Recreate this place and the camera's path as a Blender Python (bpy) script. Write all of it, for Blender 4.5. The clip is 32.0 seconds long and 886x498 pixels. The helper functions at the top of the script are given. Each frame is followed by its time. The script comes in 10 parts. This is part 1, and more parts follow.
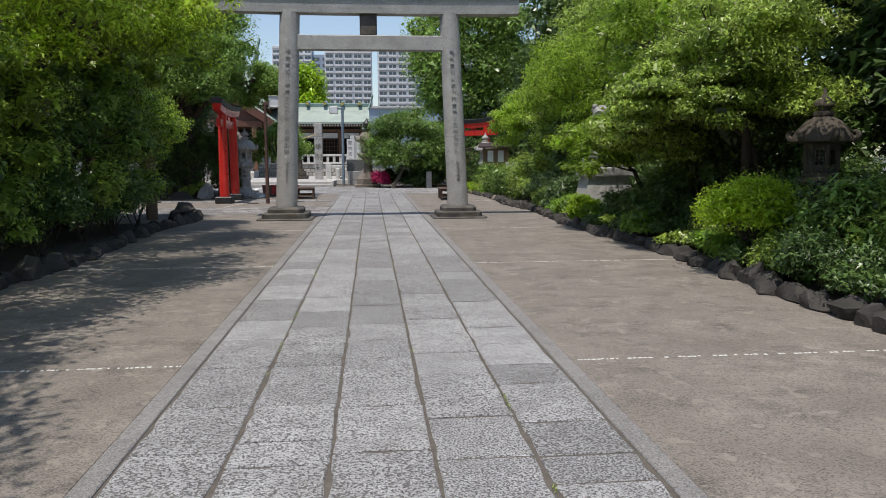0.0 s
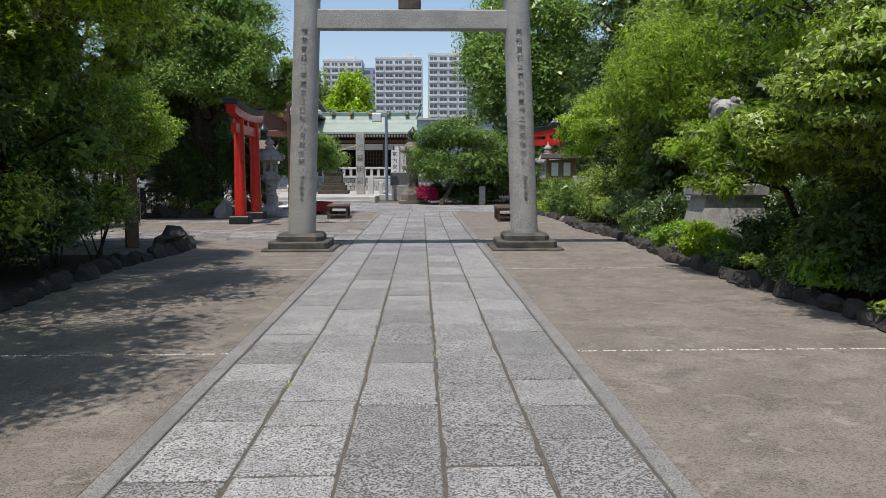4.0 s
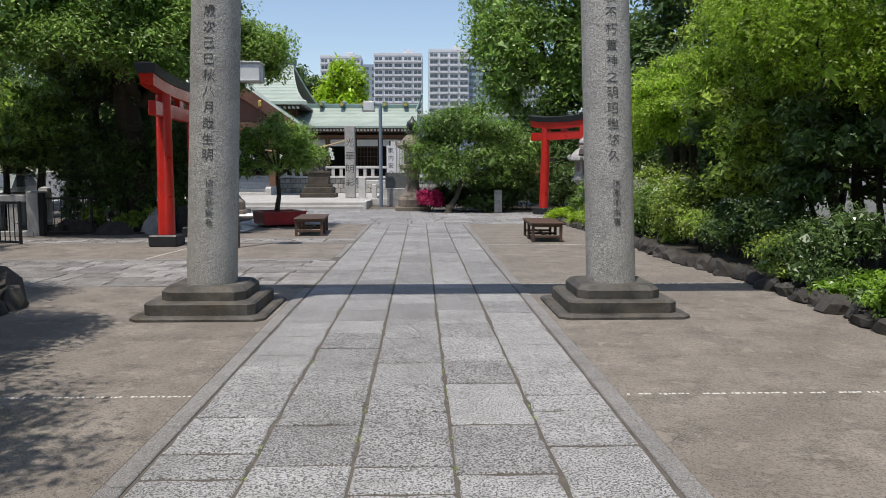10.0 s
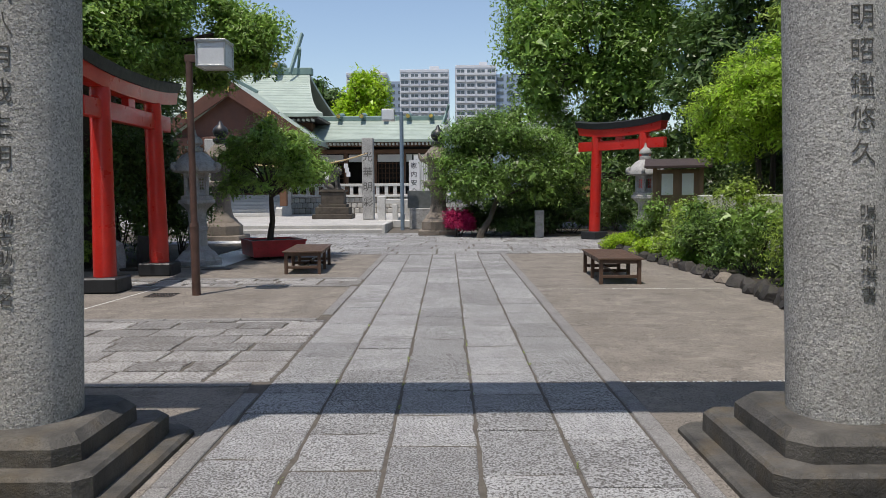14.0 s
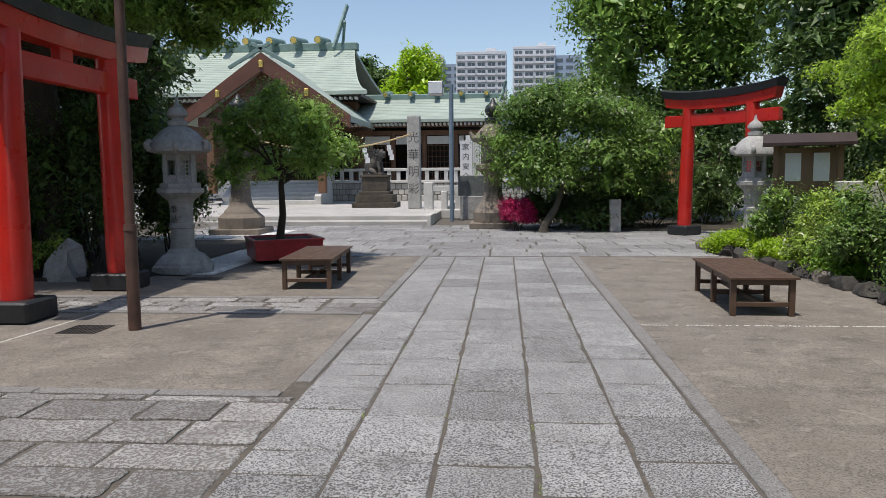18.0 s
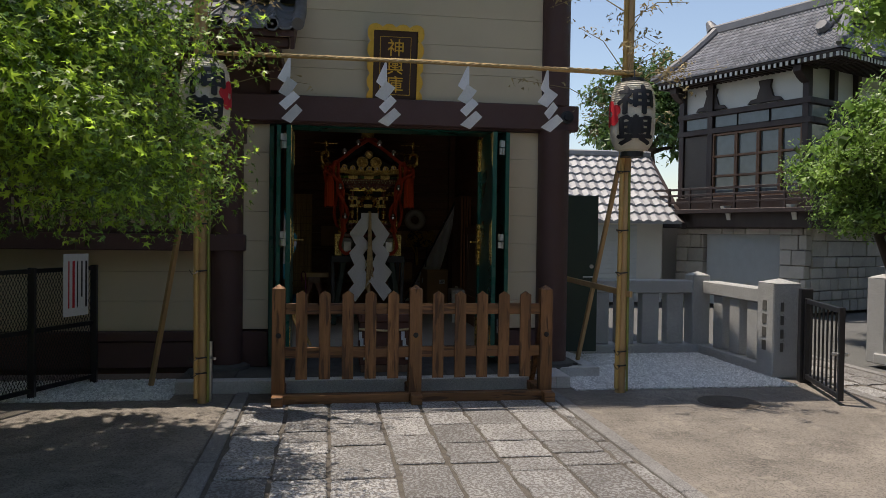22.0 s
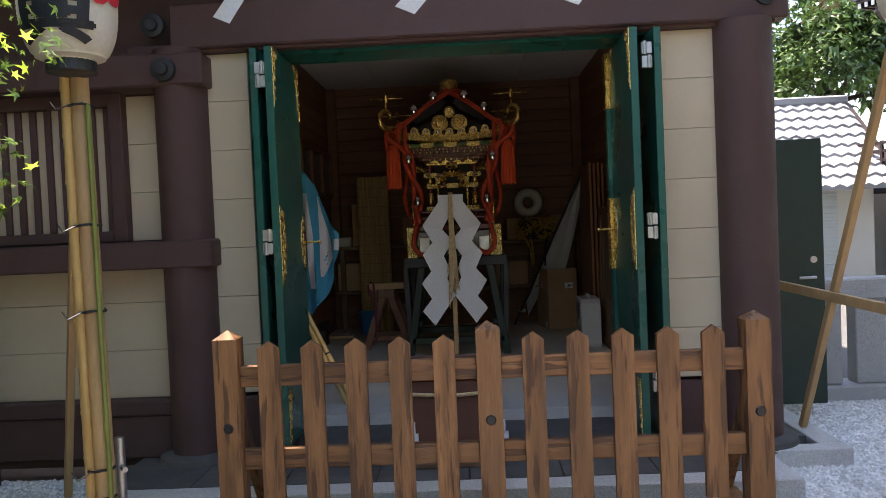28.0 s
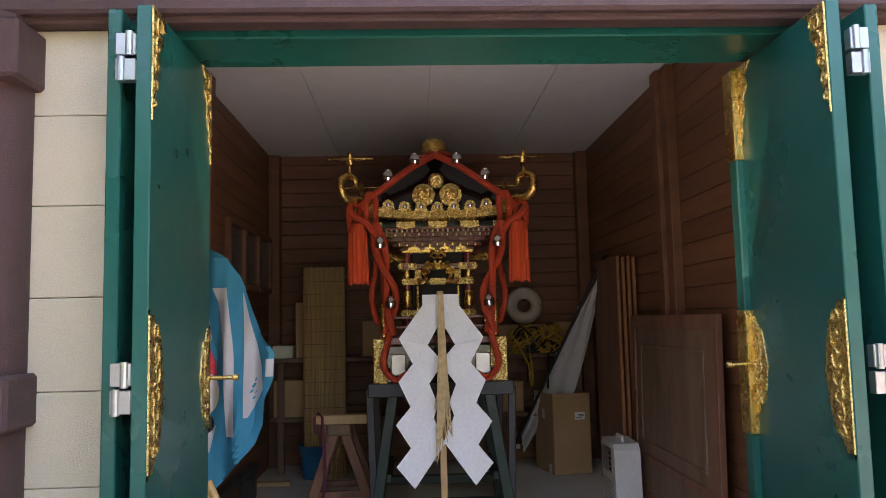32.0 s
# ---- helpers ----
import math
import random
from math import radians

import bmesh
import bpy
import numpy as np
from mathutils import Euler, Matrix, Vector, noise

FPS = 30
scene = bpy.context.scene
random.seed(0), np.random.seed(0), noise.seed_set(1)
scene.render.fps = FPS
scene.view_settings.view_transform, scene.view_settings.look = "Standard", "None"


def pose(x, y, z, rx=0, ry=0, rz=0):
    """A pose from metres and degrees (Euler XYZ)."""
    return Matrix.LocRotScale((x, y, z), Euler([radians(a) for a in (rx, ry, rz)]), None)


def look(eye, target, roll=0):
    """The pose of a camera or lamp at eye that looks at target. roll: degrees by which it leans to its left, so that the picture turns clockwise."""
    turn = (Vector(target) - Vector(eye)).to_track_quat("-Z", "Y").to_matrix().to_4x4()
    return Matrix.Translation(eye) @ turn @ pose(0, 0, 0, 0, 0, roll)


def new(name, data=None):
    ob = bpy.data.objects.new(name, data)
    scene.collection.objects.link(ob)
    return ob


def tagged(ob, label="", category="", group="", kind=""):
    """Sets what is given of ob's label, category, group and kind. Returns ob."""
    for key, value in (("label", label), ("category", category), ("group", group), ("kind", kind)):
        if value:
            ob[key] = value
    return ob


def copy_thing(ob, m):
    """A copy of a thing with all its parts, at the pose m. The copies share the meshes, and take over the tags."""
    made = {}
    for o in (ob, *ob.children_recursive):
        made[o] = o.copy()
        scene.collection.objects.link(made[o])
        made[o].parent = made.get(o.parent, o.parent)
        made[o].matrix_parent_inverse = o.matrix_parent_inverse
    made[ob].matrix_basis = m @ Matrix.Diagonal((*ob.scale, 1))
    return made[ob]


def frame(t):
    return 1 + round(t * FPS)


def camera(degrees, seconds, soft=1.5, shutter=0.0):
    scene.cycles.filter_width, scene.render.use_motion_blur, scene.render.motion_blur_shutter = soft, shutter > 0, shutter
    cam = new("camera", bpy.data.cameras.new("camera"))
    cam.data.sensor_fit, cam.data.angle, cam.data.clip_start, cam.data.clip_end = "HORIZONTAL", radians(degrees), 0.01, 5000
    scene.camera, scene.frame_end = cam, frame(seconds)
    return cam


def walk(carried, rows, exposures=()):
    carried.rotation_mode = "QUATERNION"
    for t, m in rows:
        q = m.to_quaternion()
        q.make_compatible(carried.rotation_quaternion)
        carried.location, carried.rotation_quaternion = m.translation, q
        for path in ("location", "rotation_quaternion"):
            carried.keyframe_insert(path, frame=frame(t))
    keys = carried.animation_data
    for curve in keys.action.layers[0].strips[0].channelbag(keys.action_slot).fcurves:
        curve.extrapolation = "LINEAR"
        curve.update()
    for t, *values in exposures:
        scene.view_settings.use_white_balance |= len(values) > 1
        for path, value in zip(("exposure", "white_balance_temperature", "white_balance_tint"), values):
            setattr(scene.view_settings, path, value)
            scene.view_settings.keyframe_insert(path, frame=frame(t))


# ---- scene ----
cam = camera(60.6, 32.0, 0.6)
PATH = [
    (0, (0.061, -0.054, 1.528), (0.247, 1.923, 1.29), -0.3),
    (0.5, (0.188, 0.546, 1.485), (0.375, 2.525, 1.273), -0.4),
    (1, (0.247, 1.071, 1.501), (0.395, 3.055, 1.297), -0.4),
    (1.5, (0.268, 1.635, 1.517), (0.409, 3.619, 1.311), -0.5),
    (2, (0.328, 2.223, 1.519), (0.363, 4.21, 1.287), -0.7),
    (2.5, (0.295, 2.815, 1.515), (0.381, 4.798, 1.269), -0.2),
    (3, (0.291, 3.425, 1.504), (0.377, 5.41, 1.274), -0.4),
    (3.5, (0.239, 4.043, 1.514), (0.327, 6.033, 1.33), -0.0),
    (4, (0.251, 4.643, 1.503), (0.309, 6.632, 1.301), -0.1),
    (4.5, (0.199, 5.243, 1.498), (0.222, 7.234, 1.305), 0.3),
    (6.5, (0.066, 7.491, 1.461), (0.136, 9.480, 1.273), 0.2),
    (7, (0.049, 8.035, 1.470), (0.169, 10.018, 1.246), 0.5),
    (7.5, (0.077, 8.592, 1.461), (0.151, 10.579, 1.253), 0.4),
    (8, (0.065, 9.123, 1.469), (0.111, 11.113, 1.273), 0.3),
    (8.5, (0.124, 9.666, 1.483), (0.187, 11.654, 1.270), 0.2),
    (9, (0.178, 10.221, 1.504), (0.221, 12.211, 1.315), 0.2),
    (9.5, (0.158, 10.786, 1.517), (0.246, 12.773, 1.307), 0.0),
    (10, (0.189, 11.332, 1.520), (0.248, 13.320, 1.317), -0.0),
    (10.5, (0.151, 11.902, 1.510), (0.205, 13.892, 1.321), -0.0),
    (11, (0.164, 12.471, 1.494), (0.207, 14.462, 1.310), -0.1),
    (11.5, (0.120, 13.015, 1.485), (0.149, 15.009, 1.328), -0.3),
    (12, (0.109, 13.555, 1.492), (0.149, 15.547, 1.316), -0.7),
    (12.5, (0.162, 14.083, 1.503), (0.149, 16.075, 1.328), -0.6),
    (13, (0.146, 14.604, 1.505), (0.190, 16.596, 1.324), -0.2),
    (13.5, (0.189, 15.106, 1.511), (0.175, 17.100, 1.358), -0.3),
    (15.5, (0.151, 17.028, 1.567), (0.15, 19.02, 1.385), -0.8),
    (16, (0.116, 17.45, 1.529), (0.041, 19.442, 1.36), -0.9),
    (16.5, (0.182, 17.97, 1.513), (0.072, 19.959, 1.334), -1.0),
    (17, (0.244, 18.414, 1.497), (0.18, 20.404, 1.314), -1.1),
    (17.5, (0.261, 18.916, 1.509), (0.16, 20.908, 1.362), -0.9),
    (18, (0.194, 19.397, 1.526), (0.033, 21.381, 1.33), -0.5),
    (18.5, (0.175, 19.896, 1.472), (-0.425, 21.795, 1.284), -1.7),
    (19, (-0.036, 20.436, 1.431), (-1.032, 22.161, 1.255), -1.5),
    (19.3, (-0.167, 20.7, 1.426), (-1.383, 22.281, 1.281), -1.7),
    (19.5, (-0.239, 20.894, 1.434), (-1.605, 22.349, 1.302), -2.1),
    (20, (-0.418, 21.352, 1.431), (-2.057, 22.493, 1.333), -2.4),
    (20.5, (-0.646, 21.668, 1.444), (-2.385, 22.649, 1.331), -2.4),
    (21, (-0.875, 21.976, 1.439), (-2.734, 22.702, 1.304), -2.8),
    (21.5, (-1.138, 22.208, 1.513), (-3.086, 22.648, 1.401), -1.0),
    (22, (-1.53, 22.275, 1.565), (-3.507, 22.575, 1.524), 0.8),
    (22.5, (-1.823, 22.439, 1.58), (-3.815, 22.609, 1.549), 1.4),
    (23, (-2.049, 22.63, 1.586), (-4.046, 22.736, 1.555), 2.6),
    (23.5, (-2.321, 22.648, 1.619), (-4.314, 22.809, 1.634), 3.4),
    (24, (-2.523, 22.705, 1.605), (-4.511, 22.912, 1.676), 1.0),
    (24.5, (-2.798, 22.866, 1.616), (-4.785, 23.07, 1.714), -0.8),
    (25, (-3.067, 22.946, 1.616), (-5.06, 23.074, 1.72), -1.2),
    (25.5, (-3.383, 23.021, 1.597), (-5.376, 23.14, 1.716), -1.4),
    (26, (-3.725, 23.123, 1.573), (-5.724, 23.17, 1.644), -1.3),
    (26.5, (-4.032, 23.167, 1.554), (-6.032, 23.152, 1.591), -1.0),
    (28.5, (-5.272, 23.001, 1.531), (-7.27, 22.93, 1.452), -3.0),
    (29, (-5.592, 22.998, 1.513), (-7.589, 22.945, 1.429), -3.2),
    (29.5, (-5.904, 23.004, 1.527), (-7.903, 22.968, 1.457), -3.0),
    (30, (-6.206, 22.897, 1.532), (-8.204, 22.949, 1.459), -2.8),
    (30.5, (-6.506, 22.837, 1.539), (-8.504, 22.894, 1.473), -2.9),
    (31, (-6.803, 22.811, 1.583), (-8.802, 22.825, 1.519), -2.7),
    (31.5, (-7.061, 22.716, 1.628), (-9.06, 22.743, 1.663), -1.7),
    (32, (-7.18, 22.681, 1.671), (-9.17, 22.758, 1.856), -1.3),
]
walk(cam, [(t, look(eye, target, roll)) for t, eye, target, roll in PATH], [(0, 0.27, 6780, 12), (5, 0.3, 6780, 12), (8, 0.34, 6780, 12), (10, 0.34, 6780, 12), (12, 0.27, 6780, 12), (16, 0.27, 6780, 12), (18, 0.27, 6780, 12), (20, 0.25, 7100, 13), (22, 0.45, 7300, 13), (24, 1.1, 7500, 18), (26, 1.38, 7500, 20), (28.8, 2.7, 7300, 18), (30, 3.2, 7200, 19), (31, 3.2, 7200, 20), (32, 3.75, 7200, 24)])

# ---- world, sun, exposure ----
SUN_FROM = Vector((-0.155, -0.268, 1.0)).normalized()
world = bpy.data.worlds.new("world")
scene.world = world
world.use_nodes = True
wn = world.node_tree.nodes
sky = wn.new("ShaderNodeTexSky")
sky.sky_type, sky.sun_disc = "NISHITA", False
sky.sun_elevation = math.asin(SUN_FROM.z)
sky.sun_rotation = math.atan2(SUN_FROM.x, SUN_FROM.y)
sky.air_density, sky.dust_density, sky.ozone_density = 1.0, 0.9, 1.6
wn["Background"].inputs["Strength"].default_value = 0.128
world.node_tree.links.new(sky.outputs[0], wn["Background"].inputs["Color"])
sun = bpy.data.lights.new("sun", "SUN")
sun.energy, sun.angle, sun.color = 3.4, radians(0.55), (1.0, 0.96, 0.9)
new("sun", sun).matrix_world = look(SUN_FROM * 60, (0, 0, 0))
# fill lamp added in the doorway to brighten the storehouse interior
door_fill = bpy.data.lights.new("doorway_fill", "AREA")
door_fill.shape, door_fill.size, door_fill.size_y, door_fill.energy, door_fill.color = "RECTANGLE", 2.2, 2.2, 1.0, (1.0, 0.97, 0.92)
new("doorway_fill", door_fill).matrix_world = look((-10.3, 22.95, 1.4), (-12, 22.95, 2.1))


# ---- materials ----
def material(name, color, rough=0.7, metal=0.0, vary=0.25, scale=6.0, bump=0.2, fine=60.0, tint=None, rand=0.0, island=0.0,
             speckle=0.0, speckle_scale=180.0, stain=0.0, stain_color=(0.05, 0.045, 0.03), stain_scale=1.3, coat=0.0, sheen=0.0,
             stretch=(1, 1, 1), trans=0.0, local=False, pits=0.0, pit_color=(0.2, 0.18, 0.155), pit_scale=30.0, pit_level=0.5):
    """A surface with broad and fine variation, speckles, stains and relief."""
    m = bpy.data.materials.new(name)
    m.use_nodes = True
    nt = m.node_tree
    n, l = nt.nodes, nt.links
    b = n["Principled BSDF"]
    tc = n.new("ShaderNodeTexCoord")
    mp = n.new("ShaderNodeMapping")
    mp.inputs["Scale"].default_value = stretch
    l.new(tc.outputs["Object"] if local else n.new("ShaderNodeNewGeometry").outputs["Position"], mp.inputs["Vector"])
    def tex(sc, detail=4.0, rough_=0.6):
        t = n.new("ShaderNodeTexNoise")
        t.inputs["Scale"].default_value, t.inputs["Detail"].default_value, t.inputs["Roughness"].default_value = sc, detail, rough_
        l.new(mp.outputs[0], t.inputs["Vector"])
        return t.outputs["Fac"]
    def ramp(fac, lo, hi, a, c):
        r = n.new("ShaderNodeMapRange")
        r.inputs["From Min"].default_value, r.inputs["From Max"].default_value = lo, hi
        r.inputs["To Min"].default_value, r.inputs["To Max"].default_value = a, c
        l.new(fac, r.inputs["Value"])
        return r.outputs[0]
    def mix(fac, a, c, mode="MIX"):
        x = n.new("ShaderNodeMix")
        x.data_type, x.blend_type = "RGBA", mode
        if isinstance(fac, float):
            x.inputs[0].default_value = fac
        else:
            l.new(fac, x.inputs[0])
        for k, v in ((6, a), (7, c)):
            if isinstance(v, tuple):
                x.inputs[k].default_value = (*v, 1)
            else:
                l.new(v, x.inputs[k])
        return x.outputs[2]
    lo = tuple(max(0.0, c * (1 - vary)) for c in color)
    hi = tuple(min(1.0, c * (1 + vary)) for c in (tint or color))
    col = mix(ramp(tex(scale), 0.3, 0.7, 0, 1), lo, hi)
    col = mix(ramp(tex(fine, 3), 0.25, 0.75, 0, 0.5), col, tuple(c * 0.72 for c in color))
    if speckle:
        v = n.new("ShaderNodeTexVoronoi")
        v.inputs["Scale"].default_value = speckle_scale
        l.new(mp.outputs[0], v.inputs["Vector"])
        sep = n.new("ShaderNodeSeparateColor")
        l.new(v.outputs["Color"], sep.inputs[0])
        col = mix(ramp(sep.outputs[0], 0.62, 0.8, 0, speckle), col, tuple(c * 0.3 for c in color))
        col = mix(ramp(sep.outputs[1], 0.7, 0.85, 0, speckle), col, tuple(min(1, c * 1.6) for c in color))
    holes = None
    if pits:
        grain = tex(pit_scale, 2.5, 0.55)
        if rand:
            shift = n.new("ShaderNodeMath")
            shift.operation = "ADD"
            l.new(grain, shift.inputs[0])
            l.new(ramp(n.new("ShaderNodeObjectInfo").outputs["Random"], 0, 1, 0.016, -0.02), shift.inputs[1])
            grain = shift.outputs[0]
        holes = ramp(grain, pit_level - 0.025, pit_level + 0.025, 0, 1)
        scaled = n.new("ShaderNodeMath")
        scaled.operation, scaled.inputs[1].default_value = "MULTIPLY", pits
        l.new(holes, scaled.inputs[0])
        col = mix(scaled.outputs[0], col, pit_color)
    if stain:
        col = mix(ramp(tex(stain_scale, 6, 0.7), 0.5, 0.72, 0, stain), col, stain_color)
    if rand or island:
        src = n.new("ShaderNodeObjectInfo").outputs["Random"] if rand else n.new("ShaderNodeNewGeometry").outputs["Random Per Island"]
        amt = rand or island
        h = n.new("ShaderNodeHueSaturation")
        l.new(col, h.inputs["Color"])
        l.new(ramp(src, 0, 1, 1 - amt, 1 + amt), h.inputs["Value"])
        col = h.outputs[0]
    l.new(col, b.inputs["Base Color"])
    l.new(ramp(tex(scale * 2.3), 0.3, 0.7, max(0.02, rough - 0.09), min(1, rough + 0.09)), b.inputs["Roughness"])
    b.inputs["Metallic"].default_value = metal
    b.inputs["Coat Weight"].default_value = coat
    if bump:
        bp = n.new("ShaderNodeBump")
        bp.inputs["Strength"].default_value, bp.inputs["Distance"].default_value = bump, 0.01
        add = n.new("ShaderNodeMath")
        add.operation = "ADD"
        l.new(tex(fine, 5, 0.65), add.inputs[0])
        l.new(tex(scale * 3), add.inputs[1])
        height = add.outputs[0]
        if pits:
            sunk = n.new("ShaderNodeMath")
            sunk.operation = "SUBTRACT"
            l.new(height, sunk.inputs[0])
            l.new(holes, sunk.inputs[1])
            height = sunk.outputs[0]
        l.new(height, bp.inputs["Height"])
        l.new(bp.outputs[0], b.inputs["Normal"])
    if trans:
        tr = n.new("ShaderNodeBsdfTranslucent")
        l.new(col, tr.inputs["Color"])
        ms = n.new("ShaderNodeMixShader")
        ms.inputs[0].default_value = trans
        l.new(b.outputs[0], ms.inputs[1])
        l.new(tr.outputs[0], ms.inputs[2])
        l.new(ms.outputs[0], n["Material Output"].inputs["Surface"])
    return m


def leaf_material(name, color, tint, rough=0.38, trans=0.35, island=0.35):
    return material(name, color, rough, vary=0.15, scale=0.7, bump=0.0, fine=3.0, tint=tint, island=island, trans=trans)


GROUND = material("asphalt", (0.12, 0.12, 0.115), 0.9, vary=0.2, scale=0.4, bump=0.4, fine=90, speckle=0.5)
CONCRETE = material("old_concrete", (0.17, 0.15, 0.129), 0.85, vary=0.36, scale=2.6, bump=0.6, fine=28, tint=(0.255, 0.228, 0.195), speckle=0.6, speckle_scale=110,
                    stain=0.7, stain_color=(0.085, 0.072, 0.058), stain_scale=1.3, pits=0.45, pit_color=(0.3, 0.27, 0.225), pit_scale=5.5, pit_level=0.62)
GRANITE = material("path_granite", (0.4, 0.402, 0.404), 0.82, vary=0.25, scale=3.0, bump=0.8, fine=90, speckle=0.45, speckle_scale=160, rand=0.12, stain=0.4,
                   stain_color=(0.19, 0.183, 0.172), stain_scale=2.0, pits=0.95, pit_color=(0.105, 0.1, 0.094), pit_scale=78, pit_level=0.535)
KERB = material("kerb_stone", (0.22, 0.213, 0.206), 0.8, vary=0.2, scale=3, bump=0.5, fine=90, speckle=0.6, speckle_scale=150, rand=0.08)
RUBBLE = material("cross_paving", (0.34, 0.337, 0.332), 0.85, vary=0.25, scale=3, bump=1.0, fine=70, tint=(0.4, 0.394, 0.385), rand=0.24, stain=0.35,
                  stain_color=(0.19, 0.165, 0.145), stain_scale=1.7, pits=0.85, pit_color=(0.165, 0.148, 0.135), pit_scale=48, pit_level=0.51)
JOINT = material("joint_dirt", (0.115, 0.1, 0.084), 0.95, vary=0.35, scale=8, bump=0.8, fine=50, stain=0.25, stain_color=(0.06, 0.065, 0.03), stain_scale=3)
SOIL = material("soil", (0.05, 0.042, 0.03), 0.95, vary=0.4, scale=5, bump=1.0, fine=40)
WHITE_LINE = material("white_pebble_line", (0.6, 0.6, 0.57), 0.7, vary=0.2, scale=30, bump=0.3)
TORII_STONE = material("torii_granite", (0.42, 0.41, 0.385), 0.85, vary=0.22, scale=1.6, bump=1.0, fine=45, speckle=0.6, speckle_scale=120, stain=0.4,
                       stain_color=(0.15, 0.14, 0.12), stain_scale=2.2)
PLINTH_STONE = material("plinth_stone", (0.05, 0.048, 0.044), 0.7, vary=0.45, scale=3.5, bump=0.9, fine=50, tint=(0.1, 0.093, 0.082), stain=0.35, stain_color=(0.15, 0.1, 0.035), stain_scale=3.1)
# carved strokes: the shade inside the cuts put into a dark colour
CUT_SHADE = material("cut_letter_shade", (0.1, 0.095, 0.085), 0.9, vary=0.3, bump=0.2)
RED = material("vermilion_paint", (0.56, 0.02, 0.014), 0.34, vary=0.12, scale=2, bump=0.25, fine=35, tint=(0.6, 0.026, 0.016), coat=0.3)
BLACK = material("black_paint", (0.022, 0.024, 0.027), 0.45, vary=0.3, scale=4, bump=0.3, fine=40)
IRON = material("black_iron", (0.014, 0.014, 0.016), 0.42, vary=0.3, bump=0.1)
LANTERN_STONE = material("lantern_granite", (0.38, 0.375, 0.36), 0.85, vary=0.25, scale=5, bump=0.5, fine=70, speckle=0.5, stain=0.6, stain_color=(0.12, 0.12, 0.11), stain_scale=6)
OLD_STONE = material("weathered_stone", (0.23, 0.195, 0.16), 0.9, vary=0.35, scale=4, bump=0.8, fine=50, speckle=0.4, stain=0.6, stain_color=(0.08, 0.075, 0.06), stain_scale=4)
DARK_STONE = material("dark_rock", (0.046, 0.041, 0.037), 0.85, vary=0.45, scale=4, bump=1.2, fine=22, rand=0.3, stain=0.4, stain_color=(0.04, 0.05, 0.02), stain_scale=5)
FENCE_STONE = material("fence_granite", (0.42, 0.42, 0.41), 0.75, vary=0.12, scale=3, bump=0.2, fine=120, speckle=0.6, speckle_scale=220, stain=0.3, stain_color=(0.22, 0.22, 0.2))
WHITE_STONE = material("white_granite", (0.6, 0.59, 0.56), 0.8, vary=0.12, scale=2, bump=0.3, fine=90, speckle=0.3, stain=0.35, stain_color=(0.3, 0.29, 0.26))
TERRACE = material("terrace_granite", (0.44, 0.43, 0.41), 0.85, vary=0.2, scale=1.4, bump=0.4, fine=60, speckle=0.4, stain=0.4, stain_color=(0.25, 0.24, 0.22), stain_scale=0.8)
PLANTER_RED = material("planter_red", (0.4, 0.028, 0.035), 0.35, vary=0.35, scale=5, bump=0.2, stain=0.45, stain_color=(0.11, 0.02, 0.02), stain_scale=6)
BENCH_BROWN = material("bench_brown", (0.1, 0.058, 0.038), 0.5, vary=0.25, scale=5, bump=0.2, fine=80)
BARK = material("bark", (0.06, 0.046, 0.036), 0.95, vary=0.45, scale=4, bump=1.6, fine=30, stretch=(1, 1, 0.22))
PALE_BARK = material("pale_bark", (0.1, 0.085, 0.065), 0.9, vary=0.4, scale=5, bump=1.0, fine=40, stretch=(1, 1, 0.3))
POLE_RUST = material("lamp_post_brown", (0.1, 0.055, 0.042), 0.5, vary=0.35, scale=6, bump=0.15, stain=0.35, stain_color=(0.16, 0.07, 0.05), stain_scale=1.5)
POLE_BLUE = material("blue_grey_pole", (0.17, 0.23, 0.29), 0.5, vary=0.15)
ACRYLIC = material("milky_acrylic", (0.7, 0.72, 0.72), 0.35, vary=0.06, bump=0.0)
COPPER = material("verdigris_roof", (0.34, 0.405, 0.35), 0.6, vary=0.12, scale=0.9, bump=0.1, tint=(0.39, 0.455, 0.395), stain=0.35, stain_color=(0.3, 0.39, 0.31), stain_scale=0.6)
COPPER_DARK = material("verdigris_trim", (0.17, 0.26, 0.24), 0.6, vary=0.2, scale=2)
SHRINE_WOOD = material("shrine_wood", (0.17, 0.085, 0.045), 0.6, vary=0.25, scale=2, bump=0.2)
SHRINE_RED = material("reddish_gable_wood", (0.13, 0.052, 0.032), 0.6, vary=0.25, scale=2, bump=0.2)
PLASTER = material("white_plaster", (0.72, 0.71, 0.67), 0.85, vary=0.06, scale=1.5, bump=0.1)
# interior shade put into a near-black colour, for openings and the shrine body
DARK_VOID = material("interior_shade", (0.02, 0.016, 0.013), 0.8, vary=0.3)
GOLD = material("gilded_metal", (0.83, 0.55, 0.16), 0.26, metal=1.0, vary=0.12, scale=8, bump=0.35, fine=90, stain=0.25, stain_color=(0.25, 0.13, 0.03), stain_scale=14)
MOSSY_STONE = material("mossy_stone", (0.085, 0.07, 0.055), 0.9, vary=0.45, scale=4, bump=1.0, fine=40, stain=0.5, stain_color=(0.04, 0.05, 0.025), stain_scale=4)
GILT = material("gilt_paint", (0.8, 0.5, 0.09), 0.35, metal=0.55, vary=0.15, scale=12, bump=0.3, fine=90, stain=0.2, stain_color=(0.3, 0.15, 0.03), stain_scale=12)
BOARD_WOOD = material("dark_sign_wood", (0.05, 0.022, 0.014), 0.5, vary=0.3, scale=6, bump=0.2, stretch=(1, 1, 0.2))
